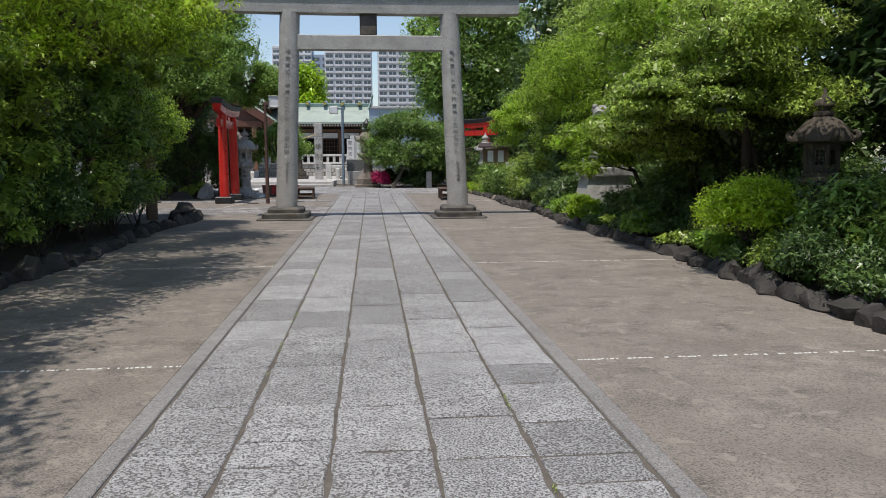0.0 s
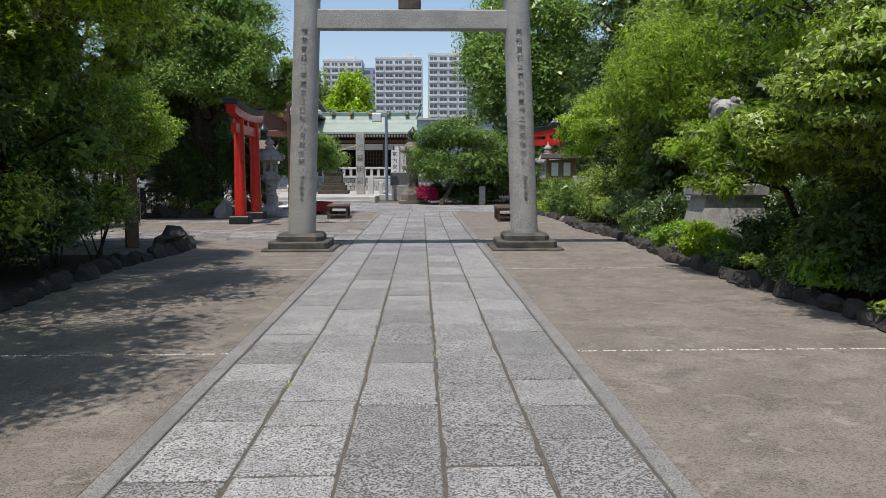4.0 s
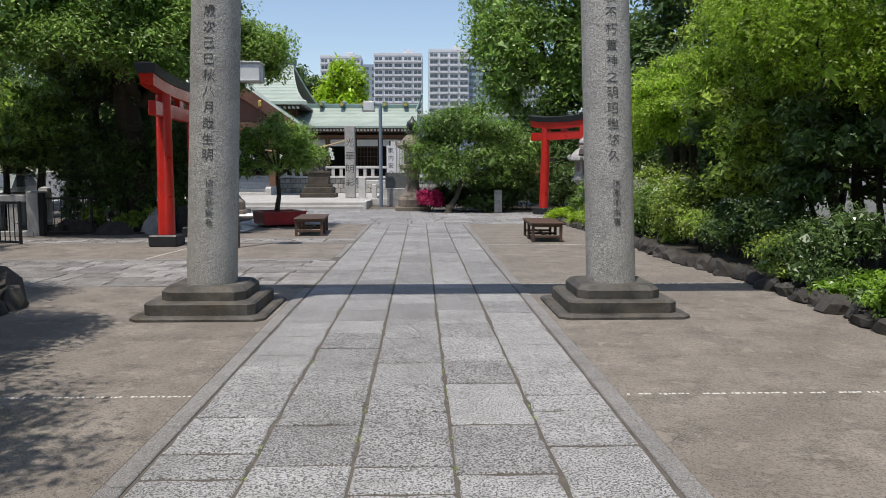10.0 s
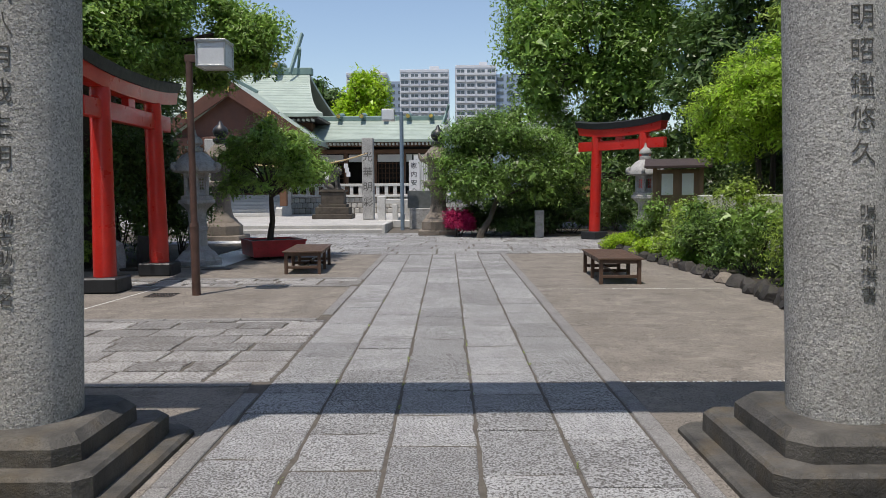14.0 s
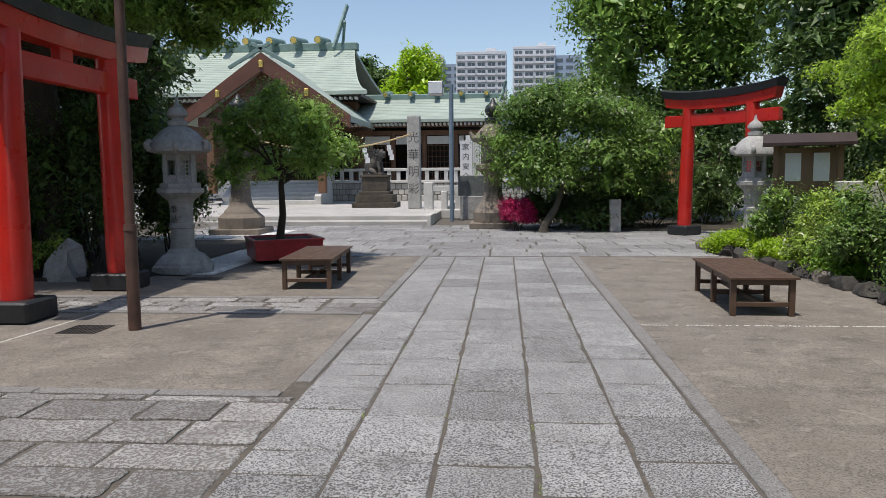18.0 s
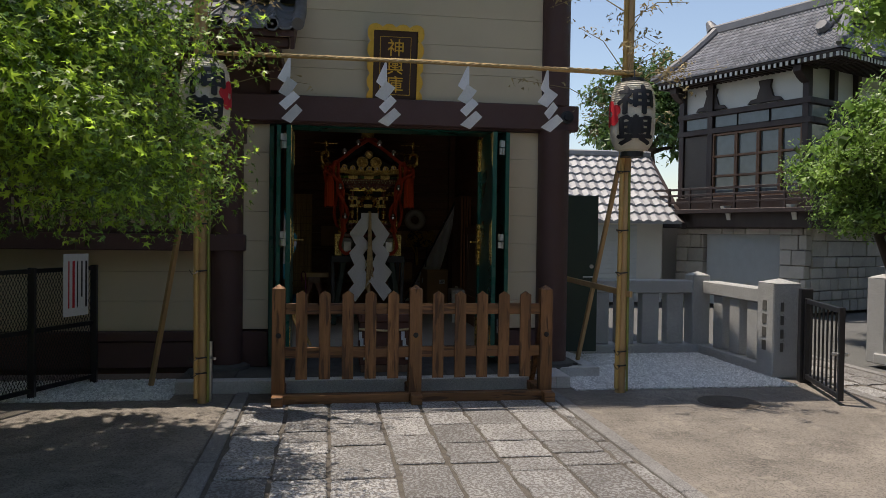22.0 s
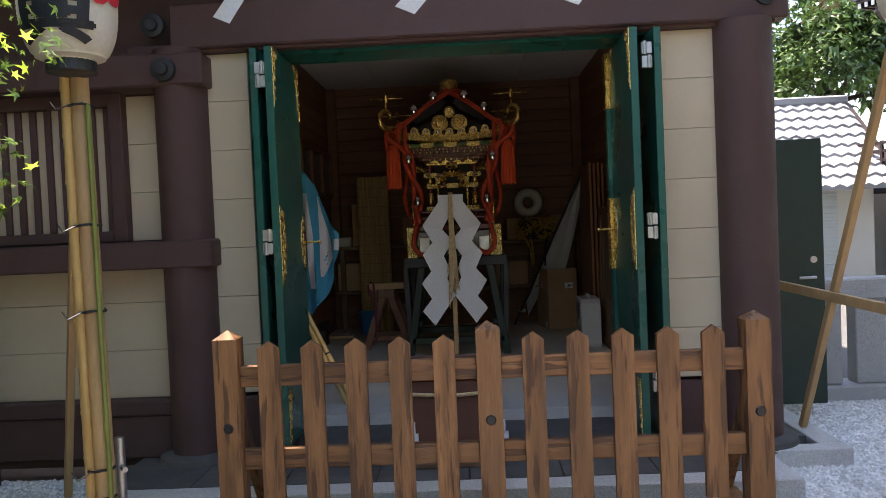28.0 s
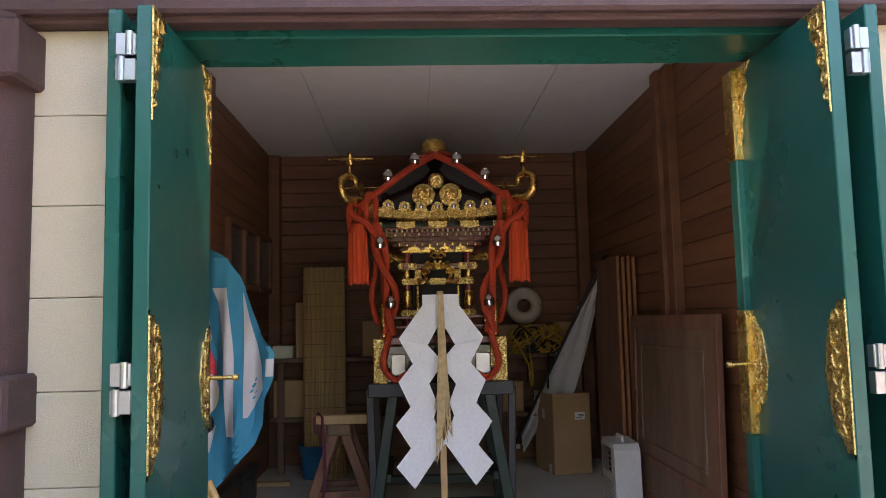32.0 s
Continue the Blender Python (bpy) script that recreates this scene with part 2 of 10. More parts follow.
GOLD_CHASED = material("chased_brass", (0.88, 0.62, 0.22), 0.27, metal=1.0, vary=0.2, scale=30, bump=0.6, fine=110, stain=0.3, stain_color=(0.25, 0.13, 0.04), stain_scale=30)
CREAM = material("cream_siding", (0.63, 0.53, 0.37), 0.75, vary=0.07, scale=1.2, bump=0.35, fine=160)
BROWN = material("brown_sprayed_paint", (0.105, 0.053, 0.047), 0.55, vary=0.1, scale=3, bump=0.7, fine=190)
GREEN = material("green_lacquer", (0.004, 0.095, 0.07), 0.3, vary=0.05, scale=0.8, bump=0.03, fine=30, coat=0.05)
GREEN_DARK = material("dark_green_panel", (0.01, 0.035, 0.024), 0.45, vary=0.1)
STEEL = material("galvanised_steel", (0.55, 0.55, 0.54), 0.38, metal=0.9, vary=0.15, bump=0.1)
CHROME = material("silver_bell", (0.8, 0.8, 0.8), 0.12, metal=1.0, vary=0.1, bump=0.0)
INNER_WOOD = material("interior_boards", (0.2, 0.085, 0.04), 0.55, vary=0.3, scale=1.5, bump=0.25, fine=25, stretch=(0.25, 0.25, 3.0), rand=0.12)
FENCE_WOOD = material("stained_fence_wood", (0.24, 0.11, 0.042), 0.6, pits=0.7, pit_color=(0.05, 0.022, 0.012), pit_scale=15, pit_level=0.6, vary=0.5, scale=6, bump=0.4, fine=45, stretch=(1.6, 1.6, 0.16), rand=0.16, stain=0.85,
                      stain_color=(0.05, 0.02, 0.01), stain_scale=11, local=True)
FENCE_RAIL = material("stained_fence_rail", (0.24, 0.11, 0.042), 0.6, pits=0.7, pit_color=(0.05, 0.022, 0.012), pit_scale=15, pit_level=0.6, vary=0.5, scale=6, bump=0.4, fine=45, stretch=(1.6, 0.16, 1.6), rand=0.16, stain=0.6,
                      stain_color=(0.06, 0.025, 0.012), stain_scale=9, local=True)
PINE = material("raw_timber", (0.5, 0.32, 0.15), 0.6, vary=0.2, scale=5, bump=0.2, stretch=(1, 1, 0.2))
OLD_WOOD = material("old_timber", (0.19, 0.115, 0.07), 0.65, vary=0.35, scale=5, bump=0.4, stretch=(1, 1, 0.2))
PANEL_WOOD = material("reddish_panel_wood", (0.2, 0.09, 0.05), 0.6, vary=0.35, scale=5, bump=0.4, stretch=(1, 1, 0.2))
# light on the board edges put into a paler orange-brown
LIT_EDGE = material("lit_edge_orange", (0.3, 0.12, 0.045), 0.6, vary=0.25, scale=5, bump=0.2, stretch=(1, 1, 0.2))
ROPE_YELLOW = material("yellow_rope", (0.45, 0.27, 0.03), 0.8, vary=0.3, scale=30, bump=0.8, fine=120)
GILT_PALE = material("pale_gilt_tips", (0.75, 0.6, 0.36), 0.4, vary=0.1, bump=0.1)
BAMBOO = material("dry_bamboo", (0.55, 0.36, 0.13), 0.4, vary=0.2, scale=3, bump=0.1, stretch=(1, 1, 0.25), stain=0.35, stain_color=(0.32, 0.17, 0.05), stain_scale=5)
BAMBOO_GREEN = material("green_bamboo", (0.2, 0.22, 0.05), 0.4, vary=0.3, scale=3, bump=0.1)
DRY_LEAF = material("dry_bamboo_leaf", (0.42, 0.33, 0.17), 0.8, vary=0.2, scale=8, bump=0, island=0.4, trans=0.25)
STRAW = material("straw_rope", (0.6, 0.45, 0.24), 0.85, vary=0.25, scale=30, bump=0.8, fine=120)
PAPER = material("white_paper", (0.86, 0.86, 0.86), 0.8, vary=0.03, scale=3, bump=0.02, trans=0.15)
LANTERN_PAPER = material("lantern_paper", (0.78, 0.72, 0.6), 0.7, vary=0.06, scale=5, bump=0.05, trans=0.2)
PAINT_RED = material("red_ink", (0.6, 0.02, 0.035), 0.6, vary=0.08, bump=0)
PAINT_BLACK = material("black_ink", (0.012, 0.012, 0.016), 0.55, vary=0.1, bump=0)
CORD = material("orange_red_cord", (0.55, 0.055, 0.014), 0.55, vary=0.2, scale=30, bump=0.8, fine=150)
TASSEL = material("orange_tassel", (0.72, 0.08, 0.015), 0.7, vary=0.25, scale=30, bump=0.8, fine=150, stretch=(1, 1, 0.05))
LACQUER = material("black_lacquer", (0.012, 0.01, 0.01), 0.12, vary=0.1, bump=0, coat=0.6)
LACQUER_RED = material("red_lacquer", (0.16, 0.018, 0.015), 0.3, vary=0.2, bump=0.1, coat=0.3)
BLUE_CLOTH = material("sky_blue_cloth", (0.02, 0.24, 0.36), 0.75, vary=0.12, scale=4, bump=0.3, fine=200)
WHITE_CLOTH = material("white_cloth", (0.55, 0.55, 0.55), 0.85, vary=0.08, scale=4, bump=0.3, fine=200)
CARDBOARD = material("cardboard", (0.42, 0.26, 0.13), 0.8, vary=0.08, scale=4, bump=0.1)
WHITE_PLASTIC = material("white_plastic", (0.68, 0.68, 0.65), 0.4, vary=0.04, bump=0)
BLUE_PLASTIC = material("blue_plastic", (0.02, 0.2, 0.4), 0.4, vary=0.05, bump=0)
REED = material("reed_blind", (0.46, 0.31, 0.13), 0.75, vary=0.3, scale=6, bump=0.5, fine=60, stretch=(6, 6, 0.2))
CEILING_PAINT = material("grey_ceiling", (0.84, 0.825, 0.79), 0.85, vary=0.04, bump=0.05)
FLOOR_CONCRETE = material("smooth_concrete", (0.62, 0.585, 0.505), 0.6, vary=0.12, scale=1.5, bump=0.12, stain=0.3, stain_color=(0.2, 0.2, 0.19))
SLATE = material("slate_paving", (0.1, 0.097, 0.089), 0.78, vary=0.25, scale=3, bump=0.3, rand=0.15, stain=0.3, stain_color=(0.18, 0.18, 0.17), stain_scale=5)
GRAVEL = material("white_gravel", (0.82, 0.82, 0.8), 0.85, vary=0.15, scale=8, bump=0.4, island=0.3)
GRAVEL_BED = material("white_gravel_bed", (0.76, 0.76, 0.74), 0.9, vary=0.3, scale=25, bump=1.2, fine=45, speckle=0.6, speckle_scale=45)
TILE = material("roof_tile", (0.15, 0.15, 0.158), 0.5, vary=0.2, scale=2, bump=0.2, rand=0.15, island=0.0)
TILE_MIX = material("roof_tile_rows", (0.19, 0.19, 0.2), 0.5, vary=0.2, scale=2, bump=0.2, island=0.3)
TILE_LIGHT = material("pale_roof_tile", (0.36, 0.36, 0.37), 0.5, vary=0.15, scale=2, bump=0.2, island=0.2)
DARK_WOOD = material("dark_stained_wood", (0.035, 0.02, 0.017), 0.55, vary=0.3, scale=3, bump=0.3, stretch=(1, 1, 0.3))
WALL_STONE = material("pale_stone_block", (0.45, 0.43, 0.39), 0.85, vary=0.2, scale=2, bump=0.9, fine=25, rand=0.18)
SHUTTER = material("pale_blue_shutter", (0.6, 0.65, 0.67), 0.5, vary=0.05, bump=0.0)
GLASS_DARK = material("window_glass", (0.09, 0.11, 0.12), 0.08, vary=0.2, bump=0.0, coat=0.5)
BUILDING_WHITE = material("apartment_wall", (0.66, 0.67, 0.69), 0.8, vary=0.04, scale=0.05, bump=0)
# bluish tone that holds the towers' shade; also the low building's wall
BUILDING_BLUE = material("bluish_wall_and_shade", (0.32, 0.4, 0.5), 0.8, vary=0.05, scale=0.05, bump=0)
CAR_PAINT = material("car_paint", (0.2, 0.24, 0.22), 0.25, vary=0.05, bump=0, coat=0.8)
ROSE = leaf_material("azalea_blossom", (0.5, 0.018, 0.11), (0.6, 0.03, 0.16), 0.6, 0.25)
LEAF_MID = leaf_material("leaf_mid_green", (0.25, 0.365, 0.066), (0.37, 0.49, 0.085), island=0.75, trans=0.42)
LEAF_BRIGHT = leaf_material("leaf_bright_green", (0.19, 0.35, 0.035), (0.24, 0.41, 0.045))
LEAF_DARK = leaf_material("leaf_dark_green", (0.082, 0.148, 0.04), (0.118, 0.195, 0.05), trans=0.3, island=0.5)
LEAF_GINKGO = leaf_material("leaf_ginkgo", (0.215, 0.355, 0.075), (0.29, 0.44, 0.09), trans=0.42, island=0.5)
LEAF_MAPLE = leaf_material("leaf_maple", (0.29, 0.45, 0.06), (0.43, 0.6, 0.07), trans=0.66, island=0.65)
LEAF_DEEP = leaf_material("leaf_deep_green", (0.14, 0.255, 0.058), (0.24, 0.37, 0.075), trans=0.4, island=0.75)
# brighter copy of the maple green, with sunlight on the west crowns in its colour
LEAF_SUNNY = leaf_material("leaf_sunlit_yellow_green", (0.38, 0.53, 0.06), (0.52, 0.68, 0.07), trans=0.66, island=0.7)
LEAF_LIME = leaf_material("leaf_lime", (0.36, 0.55, 0.03), (0.44, 0.62, 0.04), trans=0.5)


# ---- building helpers ----
class Shape:
    """Vertices and faces of one mesh, put together from simple solids."""
    def __init__(self):
        self.v, self.f = [], []

    def add(self, verts, faces):
        k = len(self.v)
        self.v += [tuple(p) for p in verts]
        self.f += [tuple(k + i for i in q) for q in faces]
        return self

    def box(self, x0, x1, y0, y1, z0, z1, c=0.004, m=None):
        """A box with chamfered edges."""
        c = min(c, (x1 - x0) * 0.45, (y1 - y0) * 0.45, (z1 - z0) * 0.45)
        vs, ids = [], {}
        for ix, X in ((-1, x0), (1, x1)):
            for iy, Y in ((-1, y0), (1, y1)):
                for iz, Z in ((-1, z0), (1, z1)):
                    for a, p in (("x", (X, Y - iy * c, Z - iz * c)), ("y", (X - ix * c, Y, Z - iz * c)), ("z", (X - ix * c, Y - iy * c, Z))):
                        ids[ix, iy, iz, a] = len(vs)
                        vs.append(p)
        fs = []
        g = lambda *k: ids[k]
        for s in (-1, 1):
            fs.append([g(s, a, b, "x") for a, b in ((-1, -1), (1, -1), (1, 1), (-1, 1))][::s])
            fs.append([g(a, s, b, "y") for a, b in ((-1, -1), (-1, 1), (1, 1), (1, -1))][::s])
            fs.append([g(a, b, s, "z") for a, b in ((-1, -1), (1, -1), (1, 1), (-1, 1))][::s])
            for u in (-1, 1):
                fs.append([g(s, u, -1, "x"), g(s, u, 1, "x"), g(s, u, 1, "y"), g(s, u, -1, "y")][::-s * u])
                fs.append([g(s, -1, u, "x"), g(s, 1, u, "x"), g(s, 1, u, "z"), g(s, -1, u, "z")][::s * u])
                fs.append([g(-1, s, u, "y"), g(1, s, u, "y"), g(1, s, u, "z"), g(-1, s, u, "z")][::-s * u])
                for w in (-1, 1):
                    fs.append([g(s, u, w, "x"), g(s, u, w, "y"), g(s, u, w, "z")][::s * u * w])
        if m is not None:
            vs = [m @ Vector(p) for p in vs]
        return self.add(vs, fs)

    def beam(self, p, q, w, h, c=0.004, up=(0, 0, 1)):
        """A chamfered bar from p to q, w wide and h high."""
        p, q = Vector(p), Vector(q)
        d = q - p
        y = d.normalized()
        x = y.cross(Vector(up))
        if x.length < 1e-4:
            x = Vector((1, 0, 0))
        x.normalize()
        z = x.cross(y)
        m = Matrix((x, y, z)).transposed().to_4x4()
        m.translation = p
        return self.box(-w / 2, w / 2, 0, d.length, -h / 2, h / 2, c, m)

    def tube(self, pts, radii, n=10, cap=True):
        """A round tube along points."""
        pts = [Vector(p) for p in pts]
        if not isinstance(radii, (list, tuple)):
            radii = [radii] * len(pts)
        vs, fs = [], []
        ref = None
        for i, p in enumerate(pts):
            d = (pts[min(i + 1, len(pts) - 1)] - pts[max(i - 1, 0)]).normalized()
            if ref is None:
                ref = d.orthogonal().normalized()
            ref = (ref - d * ref.dot(d))
            ref = ref.normalized() if ref.length > 1e-5 else d.orthogonal().normalized()
            b = d.cross(ref)
            for k in range(n):
                a = 2 * math.pi * k / n
                vs.append(p + (ref * math.cos(a) + b * math.sin(a)) * radii[i])
        for i in range(len(pts) - 1):
            for k in range(n):
                fs.append((i * n + k, i * n + (k + 1) % n, (i + 1) * n + (k + 1) % n, (i + 1) * n + k))
        if cap:
            fs.append(tuple(range(n))[::-1])
            fs.append(tuple((len(pts) - 1) * n + k for k in range(n)))
        return self.add(vs, fs)

    def lathe(self, profile, center=(0, 0, 0), n=24, turn=0.0, squash=None):
        """A turned solid from (radius, height) pairs; n of 4, 6 or 8 gives a prism."""
        vs, fs = [], []
        cx, cy, cz = center
        for r, z in profile:
            for k in range(n):
                a = 2 * math.pi * k / n + turn
                vs.append((cx + r * math.cos(a), cy + r * math.sin(a), cz + z))
        for i in range(len(profile) - 1):
            for k in range(n):
                fs.append((i * n + k, i * n + (k + 1) % n, (i + 1) * n + (k + 1) % n, (i + 1) * n + k))
        fs.append(tuple(range(n))[::-1])
        fs.append(tuple((len(profile) - 1) * n + k for k in range(n)))
        return self.add(vs, fs)

    def prism(self, outline, a0, a1, axis="y"):
        """An outline in a plane, pushed along the axis from a0 to a1."""
        n = len(outline)
        put = {"x": lambda u, w, a: (a, u, w), "y": lambda u, w, a: (u, a, w), "z": lambda u, w, a: (u, w, a)}[axis]
        vs = [put(u, w, a0) for u, w in outline] + [put(u, w, a1) for u, w in outline]
        fs = [tuple(range(n)), tuple(range(2 * n - 1, n - 1, -1))]
        fs += [(i, n + i, n + (i + 1) % n, (i + 1) % n) for i in range(n)]
        return self.add(vs, fs)

    def move(self, m, start=0):
        self.v[start:] = [tuple(m @ Vector(p)) for p in self.v[start:]]
        return self

    def mesh(self, name, mat, smooth=False):
        me = bpy.data.meshes.new(name)
        me.from_pydata(self.v, [], self.f)
        bm = bmesh.new()
        bm.from_mesh(me)
        bmesh.ops.recalc_face_normals(bm, faces=bm.faces)
        bm.to_mesh(me)
        bm.free()
        me.materials.append(mat)
        if smooth:
            me.polygons.foreach_set("use_smooth", [True] * len(me.polygons))
            me.set_sharp_from_angle(angle=radians(38))
        return me


def part(name, shape, mat, parent, label="", smooth=False):
    """One mesh as a part of a thing, in the thing's own space."""
    ob = new(name, shape.mesh(name, mat, smooth))
    ob.parent = parent
    return tagged(ob, label)


def thing(name, label, category, at=(0, 0, 0), turn=0.0, group="", kind=""):
    ob = new(name)
    ob.empty_display_size = 0.1
    ob.matrix_world = pose(*at, 0, 0, turn)
    return tagged(ob, label, category, group, kind)


def single(name, shape, mat, label, category="", group="", kind="", smooth=False):
    return tagged(new(name, shape.mesh(name, mat, smooth)), label, category, group, kind)


def letters(text, size, depth=0.004, weight=0.0):
    """One character or line as mesh data: vertices in its own plane, centred, and faces."""
    cu = bpy.data.curves.new("writing", "FONT")
    cu.body, cu.size, cu.extrude, cu.align_x, cu.resolution_u, cu.offset = text, size, depth / 2, "CENTER", 2, weight
    ob = new("writing", cu)
    bpy.context.view_layer.update()
    me = bpy.data.meshes.new_from_object(ob.evaluated_get(bpy.context.evaluated_depsgraph_get()))
    vs, fs = [v.co.copy() for v in me.vertices], [tuple(p.vertices) for p in me.polygons]
    bpy.data.objects.remove(ob)
    bpy.data.meshes.remove(me)
    bpy.data.curves.remove(cu)
    if vs:
        mx = (max(v.x for v in vs) + min(v.x for v in vs)) / 2
        my = (max(v.y for v in vs) + min(v.y for v in vs)) / 2
        vs = [Vector((v.x - mx, v.y - my, v.z)) for v in vs]
    return vs, fs


def engrave(text, size, pitch, place, parent, mat=None, weight=0.0):
    """Each character of a column as a part of its own."""
    for i, ch in enumerate(text):
        if ch != " ":
            part("character", column_writing(" " * i + ch, size, pitch, place, weight=weight), mat or CUT_SHADE, parent)


def column_writing(text, size, pitch, place, depth=0.004, weight=0.0):
    """Characters one below the other; place() turns (across, down, out) into a point."""
    s = Shape()
    for i, ch in enumerate(text):
        if ch == " ":
            continue
        vs, fs = letters(ch, size, depth, weight)
        s.add([place(v.x, -i * pitch + v.y, v.z) for v in vs], fs)
    return s


# ---- ground ----
s = Shape()
s.add([(-900, -300, -0.06), (900, -300, -0.06), (900, 1500, -0.06), (-900, 1500, -0.06)], [(0, 1, 2, 3)])
single("ground", s, GROUND, "grey asphalt ground", kind="structure")
yard = Shape()
for x0, x1, y0, y1 in ((-4.6, -1.36, -6, 21.4), (-9.6, -1.36, 24.55, 27.5), (-9.6, -1.36, 28.72, 33.4), (1.555, 4.8, -6, 33.4), (-9.0, -4.6, 18.2, 21.4)):
    yard.box(x0, x1, y0, y1, -0.1, 0.0, 0.006)
single("floor", yard, CONCRETE, "stained weathered concrete yard", kind="structure")
s = Shape()
s.box(-1.36, 1.555, -6, 33.4, -0.1, -0.004, 0.002)
s.box(-9.3, -1.36, 21.4, 24.55, -0.1, -0.006, 0.002)
s.box(-12.0, -1.36, 27.5, 28.72, -0.1, -0.006, 0.002)
s.box(-14, 14, 33.4, 47.0, -0.1, -0.004, 0.002)
single("pavement_bed", s, JOINT, "dark mossy joint filling under the paving", kind="structure")
s = Shape()
for x0, x1, y0, y1 in ((-30, -4.6, -6, 18.2), (4.8, 30, -6, 33.4), (-9.6, -5.2, 30.0, 36.5), (2.6, 14, 39.6, 44)):
    s.box(x0, x1, y0, y1, -0.1, 0.05, 0.02)
single("planting_bed", s, SOIL, "bare dark soil of the planting beds", kind="structure")

# white pebble lines set in the concrete
for x0, x1, y in ((-4.3, -1.37, 5.6), (1.57, 4.6, 5.45), (-4.3, -1.37, 10.88), (1.57, 4.6, 10.88), (-4.2, -1.37, 16.4), (1.57, 4.6, 16.37), (1.57, 4.6, 21.5), (1.57, 4.6, 27.05)):
    s = Shape()
    x = x0
    while x < x1:
        w = random.uniform(0.012, 0.035)
        d = random.uniform(-0.006, 0.006)
        if random.random() > 0.22:
            s.box(x, x + w, y - 0.012 + d, y + 0.012 + d, -0.02, 0.003, 0.003)
        x += w + random.uniform(0.004, 0.02)
    single("trim", s, WHITE_LINE, "dotted line of small white pebbles in the concrete", kind="structure")
s = Shape()
for i in range(90):
    a = i / 90
    x, y = -4.62 + 0.25 * a, 24.6 + 2.9 * a
    s.box(x - 0.012, x + 0.012, y, y + random.uniform(0.015, 0.028), -0.02, 0.003, 0.003)
single("trim", s, WHITE_LINE, "dotted line of small white pebbles in the concrete", kind="structure")


# ---- stone torii ----
def slant_text(text, size, pitch, cx, cy, r, z_top, lean):
    def place(u, w, out):
        z = z_top + w
        rr = r(z)
        c = cx + lean * (z - 0.3)
        return (c + u, cy - math.sqrt(max(1e-6, rr * rr - u * u)) - 0.003 - out, z)
    return text, size, pitch, place


torii = thing("stone_torii", "weathered grey granite torii gate spanning the paved path", "torii gate")
PY = 19.66
for cx, lean, words, small in ((-2.1, 0.044, "維昔寛延二年歳次己巳秋八月哉生明", "協志助資名"), (2.31, -0.044, "再新寶石以表不朽蓋神之明昭鑑悠久", "鳴鳳卿撰書")):
    rad = lambda z: 0.27 - 0.0047 * z
    s = Shape()
    s.lathe([(rad(z) + 0.0, z) for z in (0.24, 0.6, 1.2, 2.0, 2.8, 3.6, 4.4, 5.16)], n=40)
    s.v = [(x + cx + lean * (z - 0.3), y + PY, z) for x, y, z in s.v]
    pillar = part("pillar", s, TORII_STONE, torii, "pitted granite pillar with cut characters", smooth=True)
    engrave(*slant_text(words, 0.13, 0.164, cx, PY, rad, 1.70 + 0.164 * (len(words) - 1), lean), pillar, weight=-0.0022)
    engrave(*slant_text(small, 0.09, 0.103, cx + 0.02, PY, rad, 1.4, lean), pillar, weight=-0.0018)
    for k, (h, z0, z1, c) in enumerate(((0.69, -0.02, 0.045, 0.09), (0.57, 0.0, 0.175, 0.07), (0.44, 0.17, 0.315, 0.1))):
        s = Shape()
        a = h - c
        ring = [(a, -h), (h, -a), (h, a), (a, h), (-a, h), (-h, a), (-h, -a), (-a, -h)]
        inset = 0.02 if k < 2 else 0.05
        f = (h - inset) / h
        vs = [(cx + x, PY + y, z0) for x, y in ring] + [(cx + x, PY + y, z1 - inset) for x, y in ring] + [(cx + x * f, PY + y * f, z1) for x, y in ring]
        fs = [tuple(range(16, 24))] + [(i, (i + 1) % 8, 8 + (i + 1) % 8, 8 + i) for i in range(8)] + [(8 + i, 8 + (i + 1) % 8, 16 + (i + 1) % 8, 16 + i) for i in range(8)]
        s.add(vs, fs)
        part("plinth_step", s, PLINTH_STONE, torii, "dark stained stone plinth")
s = Shape()
s.box(-1.76, 1.95, PY - 0.13, PY + 0.13, 4.23, 4.6, 0.02)
part("tie_beam", s, TORII_STONE, torii)
s = Shape()
s.box(-0.16, 0.27, PY - 0.12, PY + 0.12, 4.595, 5.14, 0.02)
part("centre_strut", s, PLINTH_STONE, torii, "darker stone strut")
s = Shape()
for i in range(12):
    u0, u1 = -1 + i / 6, -1 + (i + 1) / 6
    xa, xb = 0.08 + u0 * 3.78, 0.08 + u1 * 3.78
    za, zb = 5.12 + 0.03 * u0 * u0 * abs(u0), 5.12 + 0.03 * u1 * u1 * abs(u1)
    s.add([(xa, PY - 0.2, za), (xb, PY - 0.2, zb), (xb, PY + 0.2, zb), (xa, PY + 0.2, za), (xa, PY - 0.22, za + 0.34), (xb, PY - 0.22, zb + 0.34),
           (xb, PY + 0.22, zb + 0.34), (xa, PY + 0.22, za + 0.34)], [(0, 1, 5, 4), (2, 3, 7, 6), (3, 2, 1, 0), (4, 5, 6, 7)] + ([(0, 4, 7, 3)] if i == 0 else []) + ([(1, 2, 6, 5)] if i == 11 else []))
part("lintel", s, TORII_STONE, torii)
s = Shape()
